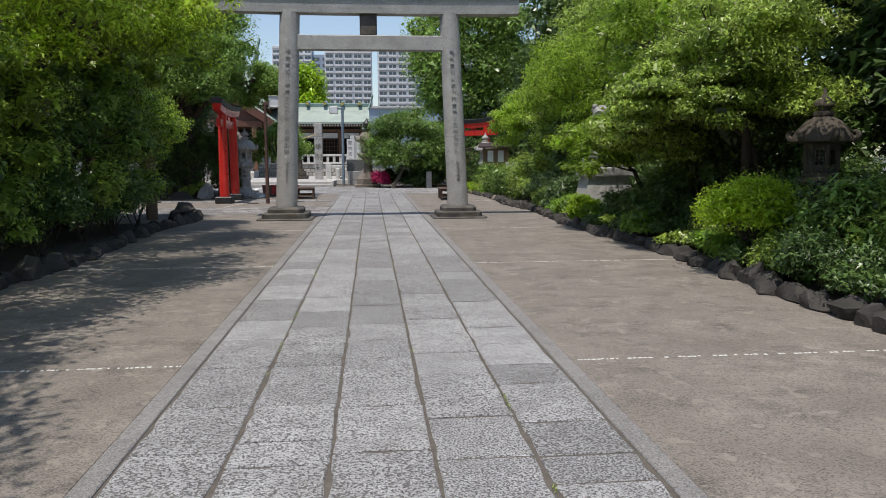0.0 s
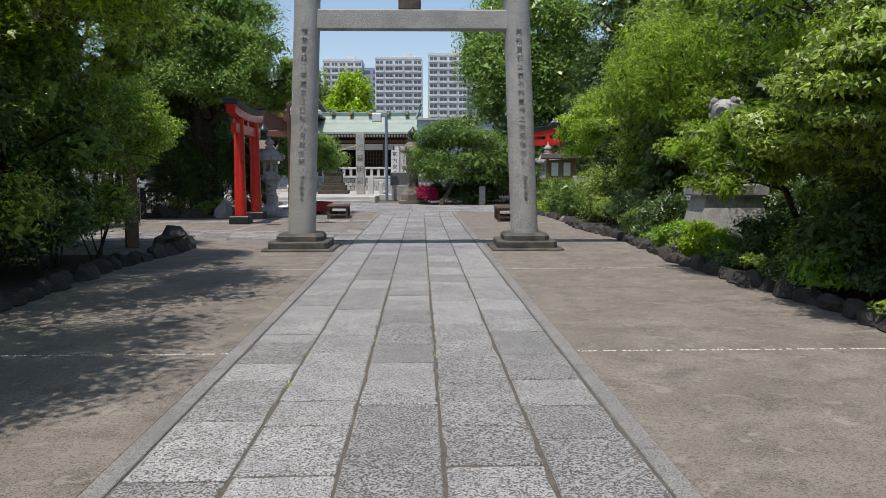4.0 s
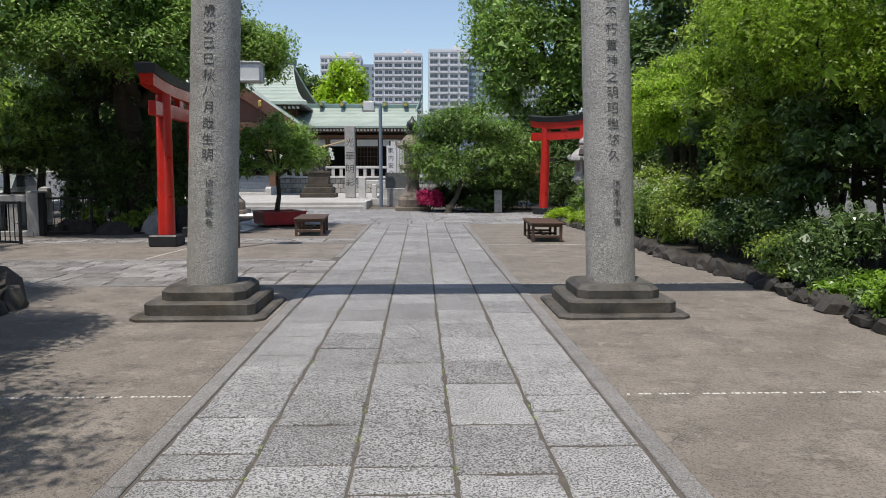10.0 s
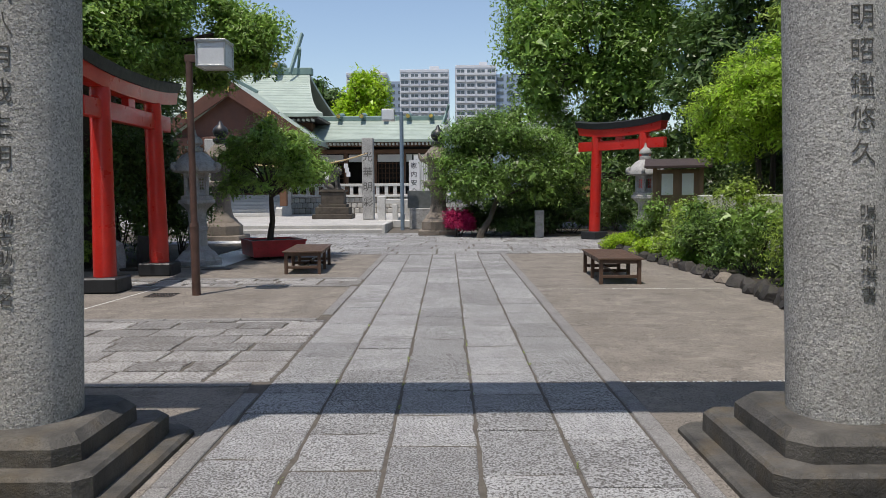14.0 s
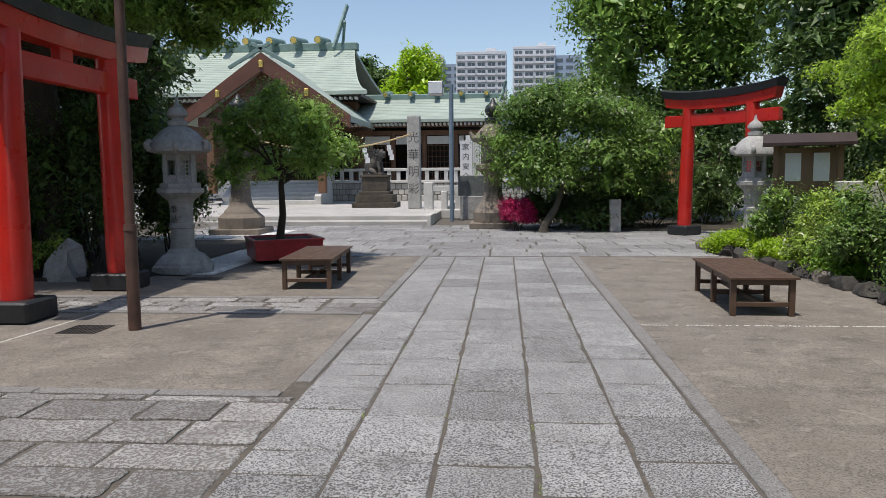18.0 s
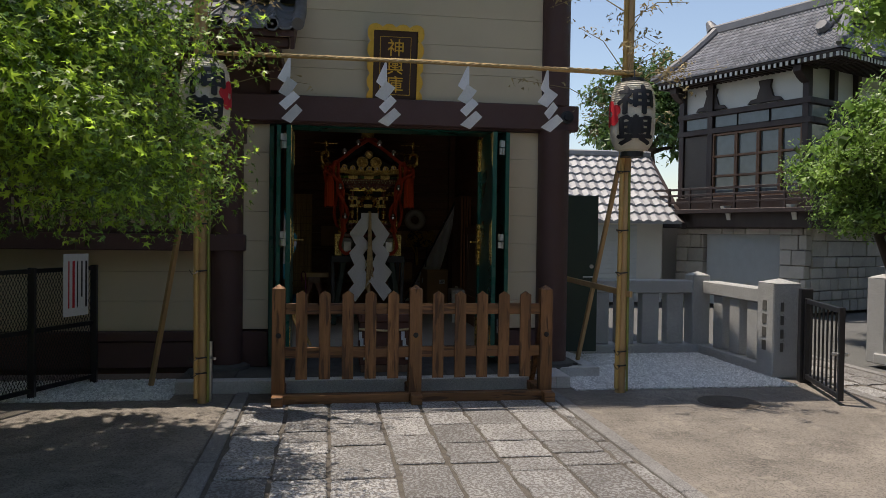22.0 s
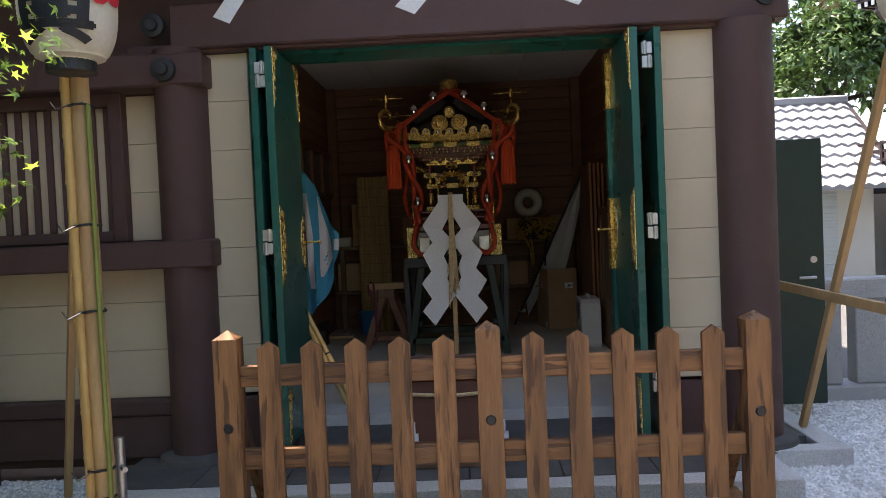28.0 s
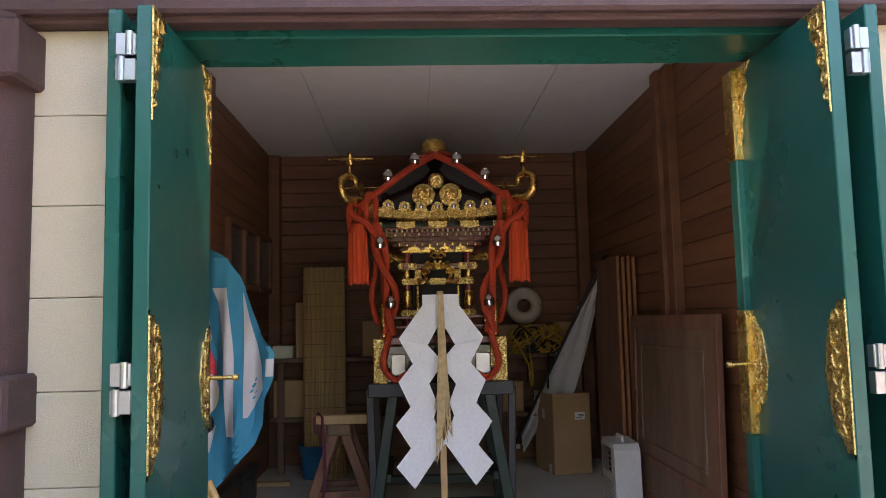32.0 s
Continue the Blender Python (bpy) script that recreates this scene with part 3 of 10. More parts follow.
for i in range(12):
    u0, u1 = -1 + i / 6, -1 + (i + 1) / 6
    xa, xb = 0.08 + u0 * 4.0, 0.08 + u1 * 4.0
    za, zb = 5.465 + 0.04 * u0 * u0 * abs(u0), 5.465 + 0.04 * u1 * u1 * abs(u1)
    s.add([(xa, PY - 0.25, za), (xb, PY - 0.25, zb), (xb, PY + 0.25, zb), (xa, PY + 0.25, za), (xa, PY - 0.29, za + 0.3), (xb, PY - 0.29, zb + 0.3),
           (xb, PY + 0.29, zb + 0.3), (xa, PY + 0.29, za + 0.3), (xa, PY, za + 0.38), (xb, PY, zb + 0.38)],
          [(0, 1, 5, 4), (2, 3, 7, 6), (3, 2, 1, 0), (4, 5, 9, 8), (7, 8, 9, 6)] + ([(0, 4, 8, 7, 3)] if i == 0 else []) + ([(1, 2, 6, 9, 5)] if i == 11 else []))
part("cap_beam", s, TORII_STONE, torii)


# ---- red torii ----
def red_torii(label, at, turn, span, height=3.05, r=0.165, over=0.85):
    """Posts stand at x = 0 and x = span; the gate is seen along y."""
    t = thing("red_torii", label, "torii gate", at, turn, group="red torii gates")
    mid = span / 2
    for px in (0, span):
        sg = 1 if px == 0 else -1
        s = Shape()
        s.lathe([(r * 1.03, 0.2), (r, 0.9), (r * 0.95, 2.0), (r * 0.9, height + 0.04)], n=28)
        s.v = [(x + px + sg * 0.028 * (z - 0.2), y, z) for x, y, z in s.v]
        part("post", s, RED, t, smooth=True)
        s = Shape()
        s.box(px - 0.29, px + 0.29, -0.29, 0.29, 0.0, 0.235, 0.025)
        part("post_base", s, BLACK, t, "black painted square base")
        s = Shape()
        s.box(px - 0.2 + sg * 0.07, px + 0.2 + sg * 0.07, -0.05, 0.05, 2.9, 2.95, 0.01)
        part("wedge", s, RED, t)
    s = Shape()
    s.box(-0.62, span + 0.62, -0.075, 0.075, 2.62, 2.9, 0.01)
    part("tie_beam", s, RED, t)
    s = Shape()
    s.box(mid - 0.14, mid + 0.14, -0.06, 0.06, 2.895, height + 0.02, 0.01)
    part("centre_strut", s, RED, t)
    def arc(z0, h, d0, d1, ov, ridge=0.0):
        q = Shape()
        n = 16
        for i in range(n + 1):
            u = -1 + 2 * i / n
            x, lift = mid + u * (mid + ov), 0.12 * abs(u) ** 2.4
            z = z0 + lift
            tip = 0.1 * u * (h / 0.25)
            q.v += [(x, -d0, z), (x, d0, z), (x + tip * 0.5, d1, z + h), (x + tip * 0.5, 0, z + h + ridge), (x + tip * 0.5, -d1, z + h)]
        for i in range(n):
            a, b = i * 5, i * 5 + 5
            q.f += [(a + k, a + (k + 1) % 5, b + (k + 1) % 5, b + k) for k in range(5)]
        q.f += [(0, 1, 2, 3, 4), tuple(n * 5 + k for k in (4, 3, 2, 1, 0))]
        return q
    part("lintel", arc(height, 0.22, 0.12, 0.14, over), RED, t)
    part("cap_beam", arc(height + 0.222, 0.17, 0.17, 0.21, over + 0.06, 0.05), BLACK, t, "black painted cap beam")
    return t


red_torii("vermilion wooden torii with a black cap and black footings", (-5.04, 27.08, 0), 90.8, 2.28)
red_torii("distant vermilion wooden torii among the trees", (4.6, 38.4, 0), -53.9, 1.92, 3.0, over=0.55)


# ---- trees and shrubs ----
def leaf_cloud(name, mat, parent, centers, radii, count, size, seed, shell=0.55, droop=0.25, star=False, label="", flat=0.0, kind="", fill=0.16, face=None, lobes=False):
    """Small leaves on the outer parts of many clumps."""
    rng = np.random.default_rng(seed)
    centers, radii = np.asarray(centers, float), np.asarray(radii, float)
    w = (radii.prod(axis=1)) ** (2 / 3)
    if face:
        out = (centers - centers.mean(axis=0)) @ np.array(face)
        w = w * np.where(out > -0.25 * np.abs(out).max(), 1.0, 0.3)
    which = rng.choice(len(centers), count, p=w / w.sum())
    d = rng.normal(size=(count, 3))
    d /= np.linalg.norm(d, axis=1)[:, None]
    d[:, 2] = np.where(d[:, 2] < -0.75, -d[:, 2] * 0.6, d[:, 2])
    rr = shell + (1.06 - shell) * rng.random(count) ** 0.6
    core = np.arange(count) < count * fill
    rr[core] *= 0.5
    p = centers[which] + d * radii[which] * rr[:, None]
    up = d * 0.7 + rng.normal(size=(count, 3)) * 0.55 + np.array([0, 0, 0.75 + flat])
    up /= np.linalg.norm(up, axis=1)[:, None]
    a = np.cross(up, rng.normal(size=(count, 3)))
    a /= np.linalg.norm(a, axis=1)[:, None] + 1e-9
    a[:, 2] -= droop
    b = np.cross(up, a)
    sz = (size * np.where(core, 2.6 if size < 0.1 else 1.5, 0.8) * (0.6 + 0.8 * rng.random(count)))[:, None]
    if star:
        angles = np.radians([-90, -58, -30, -12, 22, 45, 67, 90, 113, 135, 158, 192, 210, 238])
        lens = np.array([0.16, 0.2, 0.62, 0.3, 0.92, 0.38, 0.62, 1.1, 0.62, 0.38, 0.92, 0.3, 0.62, 0.2])
        lens[6] = lens[8] = 0.4
        vs = np.stack([p + (a * math.cos(t) * r + b * math.sin(t) * r) * sz for t, r in zip(angles, lens)], axis=1)
        vs[:, 7] -= up * sz * 0.12
        k = len(angles)
        faces = np.array([(0, 1, 2, 3), (0, 3, 4, 5), (0, 5, 6, 7), (0, 7, 8, 9), (0, 9, 10, 11), (0, 11, 12, 13)])
    elif lobes:
        rays = [(-0.95, 0.85), (0.0, 1.15), (0.95, 0.85)]
        tri = []
        for t, r in rays:
            u, v = a * math.cos(t) + b * math.sin(t), b * math.cos(t) - a * math.sin(t)
            tri += [p - u * sz * 0.25 + v * sz * 0.2, p + u * sz * r - up * sz * 0.1, p - u * sz * 0.25 - v * sz * 0.2]
        vs = np.stack(tri, axis=1)
        k, faces = 9, np.array([(0, 1, 2), (3, 4, 5), (6, 7, 8)])
    else:
        vs = np.stack([p - a * sz * 0.75 + b * sz * 0.44, p + a * sz, p - a * sz * 0.75 - b * sz * 0.44], axis=1)
        k, faces = 3, np.array([(0, 1, 2)])
    vs = vs.reshape(-1, 3)
    m = faces.shape[1]
    fs = (np.arange(count)[:, None, None] * k + faces[None]).reshape(-1, m)
    me = bpy.data.meshes.new(name)
    me.vertices.add(len(vs))
    me.vertices.foreach_set("co", vs.ravel())
    me.loops.add(fs.size)
    me.loops.foreach_set("vertex_index", fs.ravel().astype(np.int32))
    me.polygons.add(len(fs))
    me.polygons.foreach_set("loop_start", np.arange(0, fs.size, m, dtype=np.int32))
    me.update(calc_edges=True)
    me.materials.append(mat)
    ob = new(name, me)
    if parent:
        ob.parent = parent
    return tagged(ob, label, kind=kind)


def clumps(center, radii, n, seed, r=0.34, flat=0.7, low=-0.5):
    """Places and radii of foliage clumps inside an uneven crown."""
    rng = random.Random(seed)
    cs, rs = [], []
    while len(cs) < n:
        d = Vector((rng.gauss(0, 1), rng.gauss(0, 1), rng.gauss(0, 1))).normalized()
        if d.z < low:
            continue
        k = rng.uniform(0.45, 1.0)
        cs.append([center[i] + d[i] * radii[i] * k * 0.86 for i in range(3)])
        q = rng.uniform(0.7, 1.35) * r
        rs.append([radii[0] * q, radii[1] * q, radii[2] * q * flat])
    return cs, rs


def tree(label, base, crown, radii, trunk_r, mat, n_clumps=26, leaves=9000, size=0.09, seed=1, bark=BARK, star=False, limbs=9, fork=0.5, lean=(0, 0), clump=0.34,
         group="", droop=0.25, stems=1, name="tree", low=-0.5, flat=0.7, fill=0.16, lobes=False):
    rng = random.Random(seed)
    t = thing(name, label, "tree", base, group=group)
    c = Vector(crown) - Vector(base)
    layered = group in ("yard trees", "young trees")
    n_clumps, clump, flat = int(n_clumps * 1.9), clump * 0.76, flat * (0.8 if layered else 1.1)
    leaves, size = int(leaves * (1.0 if star else 0.82 if lobes else 1.36)), size * (1.0 if star or lobes else 0.92 if size > 0.13 else 0.72)
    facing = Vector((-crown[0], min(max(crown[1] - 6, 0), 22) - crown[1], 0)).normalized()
    cs, rs = clumps(c, radii, n_clumps, seed, clump, flat, low)
    s = Shape()
    forks = []
    for k in range(stems):
        off = Vector((rng.uniform(-1, 1), rng.uniform(-1, 1), 0)) * (0.16 * stems if stems > 1 else 0)
        f = Vector((c.x * 0.5 + lean[0], c.y * 0.5 + lean[1], max(0.3, (c.z - radii[2] * 0.55) * fork * 2))) + off * 2
        f.z = min(f.z, c.z)
        q = f * 0.5 + Vector((rng.uniform(-.08, .08), rng.uniform(-.08, .08), 0)) + off * 0.5
        s.tube([off + Vector((0, 0, -0.05)), off + Vector((0, 0, 0.12)) + (q - off) * 0.1, q, f, f.lerp(c, 0.75)],
               [trunk_r * 1.45, trunk_r * 1.05, trunk_r * 0.88, trunk_r * 0.7, trunk_r * 0.25], 12)
        forks.append(f)
    for i in range(min(limbs, len(cs))):
        e = Vector(cs[i])
        f = forks[i % len(forks)]
        st = f.lerp(c, rng.uniform(0, 0.4))
        m1 = st.lerp(e, 0.5) + Vector((rng.uniform(-.1, .1), rng.uniform(-.1, .1), rng.uniform(0.0, .2)))
        s.tube([st, m1, e], [trunk_r * 0.45, trunk_r * 0.26, trunk_r * 0.07], 7)
        for j in range(2):
            e2 = e + Vector([rng.uniform(-1, 1) * radii[k] * 0.3 for k in range(3)])
            s.tube([m1, m1.lerp(e2, 0.6) + Vector((0, 0, 0.05)), e2], [trunk_r * 0.17, trunk_r * 0.1, trunk_r * 0.04], 5)
    part("trunk", s, bark, t, smooth=True)
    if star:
        # inner leaves in the deep green: the crown's own shade put into colour
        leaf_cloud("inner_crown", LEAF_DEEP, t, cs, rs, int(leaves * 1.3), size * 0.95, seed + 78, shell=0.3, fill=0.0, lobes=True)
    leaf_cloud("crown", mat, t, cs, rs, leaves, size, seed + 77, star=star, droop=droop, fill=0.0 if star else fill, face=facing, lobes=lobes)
    return t


def shrub(label, at, radii, mat, leaves=2500, size=0.05, seed=1, n=9, group="shrubs", clump=0.5, name="shrub", flat=0.8, low=-0.1):
    t = thing(name, label, "shrub", at, group=group)
    cs, rs = clumps((0, 0, radii[2] * 0.4), (radii[0], radii[1], radii[2] * 0.62), n, seed, clump, flat, low)
    s = Shape()
    for i in range(min(6, len(cs))):
        s.tube([(0.03 * i - 0.08, 0.02, -0.02), Vector(cs[i]) * 0.5, cs[i]], [0.016, 0.012, 0.005], 5)
    part("stem", s, BARK, t)
    leaf_cloud("foliage", mat, t, cs, rs, int(leaves * 1.2), size * 0.78, seed + 33, shell=0.4)
    return t


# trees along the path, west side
# stands out of view; added only to cast shadow on the concrete
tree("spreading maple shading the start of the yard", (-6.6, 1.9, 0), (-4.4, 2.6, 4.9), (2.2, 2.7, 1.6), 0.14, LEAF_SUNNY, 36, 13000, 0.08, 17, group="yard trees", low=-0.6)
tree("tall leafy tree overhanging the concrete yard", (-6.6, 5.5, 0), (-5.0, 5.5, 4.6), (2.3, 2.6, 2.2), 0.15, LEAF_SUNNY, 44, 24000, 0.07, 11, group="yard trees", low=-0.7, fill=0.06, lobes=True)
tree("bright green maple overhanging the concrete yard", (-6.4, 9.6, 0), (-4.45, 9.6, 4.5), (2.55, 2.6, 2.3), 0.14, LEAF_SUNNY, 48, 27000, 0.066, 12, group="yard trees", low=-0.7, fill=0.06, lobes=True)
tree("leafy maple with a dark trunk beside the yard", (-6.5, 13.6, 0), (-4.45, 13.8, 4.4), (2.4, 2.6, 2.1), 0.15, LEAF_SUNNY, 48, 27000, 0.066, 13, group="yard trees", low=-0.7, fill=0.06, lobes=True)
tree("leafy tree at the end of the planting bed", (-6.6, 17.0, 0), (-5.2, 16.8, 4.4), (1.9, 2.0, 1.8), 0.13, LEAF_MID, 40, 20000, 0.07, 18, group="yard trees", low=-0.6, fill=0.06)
tree("dark evergreen behind the maples", (-9.5, 8.0, 0), (-9.5, 8.0, 5.2), (3.0, 3.6, 3.6), 0.22, LEAF_DARK, 36, 7000, 0.17, 14, group="yard trees")
tree("dark evergreen behind the maples", (-10.0, 14.5, 0), (-10.0, 14.5, 5.2), (3.2, 3.6, 3.6), 0.22, LEAF_DARK, 36, 7000, 0.17, 15, group="yard trees")
# unseen tree, added for the shade its crown throws on the ground
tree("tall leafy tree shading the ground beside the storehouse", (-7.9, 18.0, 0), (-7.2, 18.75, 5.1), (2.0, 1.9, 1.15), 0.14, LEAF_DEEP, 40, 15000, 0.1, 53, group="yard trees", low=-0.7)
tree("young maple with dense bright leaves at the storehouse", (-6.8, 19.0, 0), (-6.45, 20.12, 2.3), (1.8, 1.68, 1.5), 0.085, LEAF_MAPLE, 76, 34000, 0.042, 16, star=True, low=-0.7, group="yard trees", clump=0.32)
for i in range(13):
    y = 4.5 + i * 1.08
    shrub("dark evergreen shrub in the planting bed", (-5.2 + 0.2 * math.sin(i * 2.1), y, 0.03), (0.75, 0.8, 1.5 + 0.35 * math.sin(i * 1.7)), LEAF_DARK if i % 3 else LEAF_MID, 4600, 0.05, 100 + i, 14)
# east side
tree("spreading tree above the stone lantern", (6.9, 7.6, 0), (5.9, 7.7, 4.3), (2.2, 2.7, 1.9), 0.13, LEAF_MID, 44, 24000, 0.07, 21, group="yard trees", low=-0.7, fill=0.06)
tree("broad low tree with layered leaves", (6.5, 12.0, 0), (6.0, 12.2, 2.9), (1.6, 2.2, 1.5), 0.1, LEAF_MID, 46, 30000, 0.055, 22, group="yard trees", low=-0.7, fill=0.06)
tree("green maple beside the guardian statue", (6.9, 15.4, 0), (6.3, 15.2, 3.9), (1.9, 2.4, 1.9), 0.11, LEAF_MAPLE, 44, 26000, 0.062, 23, group="yard trees", low=-0.7, fill=0.06, lobes=True)
tree("bright green maple beside the yard", (6.9, 22.4, 0), (6.3, 22.5, 3.6), (1.7, 2.3, 2.3), 0.09, LEAF_MAPLE, 50, 32000, 0.06, 24, stems=2, group="yard trees", low=-0.7, fill=0.06, lobes=True)
tree("bright green maple beside the yard", (6.9, 24.8, 0), (6.6, 25.0, 3.3), (1.6, 2.1, 2.1), 0.09, LEAF_MAPLE, 44, 22000, 0.065, 25, stems=2, group="yard trees", low=-0.7, fill=0.06, lobes=True)
tree("light green maple above the clipped shrubs", (6.9, 29.4, 0), (6.3, 29.6, 3.0), (1.6, 2.0, 1.5), 0.09, LEAF_MAPLE, 44, 20000, 0.07, 29, stems=2, group="yard trees", low=-0.7, fill=0.06)
tree("light green maple beside the notice board", (8.3, 34.5, 0), (7.9, 34.6, 3.3), (1.8, 2.0, 1.5), 0.09, LEAF_MAPLE, 40, 15000, 0.08, 30, stems=2, group="yard trees", low=-0.7, fill=0.06)
tree("tall dark tree behind the maples", (10.0, 13.0, 0), (10.0, 13.0, 5.6), (3.2, 4.4, 3.9), 0.25, LEAF_DARK, 40, 6500, 0.17, 26, group="yard trees")
tree("tall dark tree behind the maples", (10.0, 21.5, 0), (9.8, 21.5, 5.9), (3.2, 4.4, 4.1), 0.25, LEAF_DARK, 40, 6500, 0.17, 27, group="yard trees")
tree("tall tree with thin reddish twigs", (10.2, 31.5, 0), (9.7, 31.5, 6.3), (2.9, 4.0, 3.0), 0.22, LEAF_MID, 40, 13000, 0.1, 28, group="yard trees")
for i in range(18):
    y = 6.6 + i * 1.16
    kind = (LEAF_DARK, LEAF_MID, LEAF_DARK)[i % 3]
    if 16.6 < y < 19.9:
        continue
    shrub("evergreen shrub in the planting bed", (5.6 + 0.2 * math.sin(i * 1.9), y, 0.03), (0.7, 0.8, 1.05 + 0.3 * math.sin(i * 2.3)), kind, 3400, 0.045, 200 + i, 12)
for i in range(9):
    shrub("dark evergreen shrub at the back of the planting bed", (7.3 + 0.25 * math.sin(i * 1.7), 10.2 + i * 1.3, 0.03), (0.9, 0.9, 1.5 + 0.2 * math.sin(i)), LEAF_DARK, 3000, 0.06, 350 + i, 14, low=-0.5)
for i in range(5):
    shrub("dark evergreen shrub at the back of the planting bed", (-7.6 + 0.2 * math.sin(i * 1.7), 13.2 + i * 1.2, 0.03), (0.9, 0.9, 1.6 + 0.2 * math.sin(i)), LEAF_DARK, 3000, 0.06, 365 + i, 14, low=-0.5)
for i in range(17):
    y = 8.6 + i * 0.78
    shrub("low bright spreading plant along the rock edging", (5.05 + 0.08 * math.sin(i * 2.7), y, 0.05), (0.42, 0.5, 0.42 + 0.1 * math.sin(i * 1.3)), (LEAF_MID, LEAF_DARK, LEAF_BRIGHT, LEAF_DARK)[i % 4], 1700, 0.045, 270 + i, 8, group="edging plants")
shrub("rounded lime-green shrub in the bed", (5.0, 9.4, 0.45), (0.66, 0.55, 0.8), LEAF_LIME, 12000, 0.04, 240, 22)
for i, (x, y, rx, h, m_) in enumerate(((5.0, 17.0, 0.5, 0.6, LEAF_LIME), (5.0, 18.3, 0.5, 0.55, LEAF_BRIGHT), (5.3, 28.3, 0.9, 1.45, LEAF_DEEP), (5.3, 29.9, 0.9, 1.4, LEAF_DEEP), (5.2, 31.3, 0.75, 1.25, LEAF_MID),
                                       (5.3, 33.2, 0.8, 1.3, LEAF_DEEP), (4.6, 34.0, 0.6, 0.5, LEAF_LIME), (5.6, 26.6, 0.8, 1.6, LEAF_MID), (6.6, 32.0, 0.9, 1.7, LEAF_MID), (4.75, 32.2, 0.45, 0.4, LEAF_LIME), (4.9, 30.4, 0.4, 0.5, LEAF_BRIGHT))):
    shrub("bright green clipped shrub beside the yard", (x, y, 0.03), (rx, rx, h), m_, 6000, 0.042, 250 + i, 16, low=-0.75)
shrub("broad dark-leaved evergreen shrub in front of the mossy lantern", (5.65, 8.15, 0.03), (0.78, 0.7, 1.35), LEAF_DEEP, 5200, 0.075, 380, 22, low=-0.7)
shrub("dark evergreen shrub behind the mossy lantern", (7.6, 12.0, 0.03), (1.2, 0.9, 2.6), LEAF_DARK, 5200, 0.075, 381, 22, low=-0.7)
for i, (x, y) in enumerate(((5.0, 6.9), (4.95, 7.6), (5.15, 8.75))):
    shrub("fern-like evergreen shrub in front of the mossy lantern", (x, y, 0.03), (0.5, 0.45, (0.6, 0.7, 0.6)[i]), LEAF_DARK if i < 2 else LEAF_MID, 3600, 0.045, 290 + i, 12)
tree("leafy maple overhanging the stone pedestal", (6.4, 16.0, 0), (4.95, 15.6, 1.75), (1.1, 1.2, 0.95), 0.06, LEAF_MAPLE, 36, 12000, 0.055, 39, group="young trees", limbs=8, low=-0.7, lobes=True)
tree("crooked leafy tree leaning over the rock edging", (7.3, 12.2, 0), (5.2, 12.1, 2.35), (1.3, 1.5, 0.8), 0.08, LEAF_MID, 44, 16000, 0.06, 51, group="young trees", limbs=12, low=-0.7)
tree("crooked leafy tree leaning over the rock edging", (6.6, 13.6, 0), (5.2, 13.5, 2.1), (1.1, 1.3, 0.9), 0.07, LEAF_MID, 40, 13000, 0.06, 52, group="young trees", limbs=10, low=-0.7)
tree("leafy dark tree under the spreading crown", (-8.4, 32.0, 0), (-8.4, 31.9, 3.9), (2.3, 1.9, 1.7), 0.12, LEAF_DARK, 40, 14000, 0.075, 45, group="shrine trees", low=-0.7)
tree("dark evergreen behind the ivy hedge", (-9.0, 36.0, 0), (-9.0, 36.0, 3.6), (2.6, 1.8, 3.0), 0.16, LEAF_DARK, 40, 12000, 0.11, 41, group="shrine trees", low=-0.8)
tree("dark evergreen behind the ivy hedge", (-12.6, 37.5, 0), (-12.6, 37.5, 3.4), (2.4, 1.8, 3.0), 0.16, LEAF_DARK, 40, 10000, 0.12, 42, group="shrine trees", low=-0.85)
tree("dark evergreen beside the side road", (-16.5, 41.5, 0), (-16.5, 41.5, 3.2), (3.0, 2.0, 3.0), 0.16, LEAF_DARK, 40, 10000, 0.13, 43, group="shrine trees", low=-0.85)
for x, y in ((-19.5, 37.5), (-24.0, 38.0), (-28.5, 38.5), (-23.0, 43.0)):
    tree("dense dark evergreen beyond the side road", (x, y, 0), (x, y, 2.4), (2.6, 1.6, 2.4), 0.12, LEAF_DARK, 34, 5000, 0.15, int(500 - x), group="shrine trees", limbs=4, low=-0.85)
tree("dark evergreen beside the side road", (-21.5, 43.5, 0), (-21.5, 43.5, 3.4), (3.2, 2.0, 3.2), 0.16, LEAF_DARK, 40, 10000, 0.14, 44, group="shrine trees", low=-0.85)
# dense lower growth on both sides
for i in range(8):
    y = 4.2 + i * 2.0
    tree("leafy young tree filling the planting bed", (-6.7, y, 0), (-6.25 + 0.3 * math.sin(i * 2.2), y, 2.5 + 0.3 * math.sin(i)), (1.75, 1.55, 1.9), 0.06, (LEAF_DEEP, LEAF_MID, LEAF_DARK)[i % 3], 30, 9500, 0.075, 400 + i, group="young trees", limbs=5, stems=2, low=-0.8)
for i in range(5):
    y = 2.5 + i * 3.2
    tree("dense dark evergreen behind the planting bed", (-9.4, y, 0), (-9.4, y, 2.9), (2.0, 2.1, 2.9), 0.1, LEAF_DARK, 34, 4000, 0.18, 420 + i, group="young trees", limbs=4, low=-0.85)
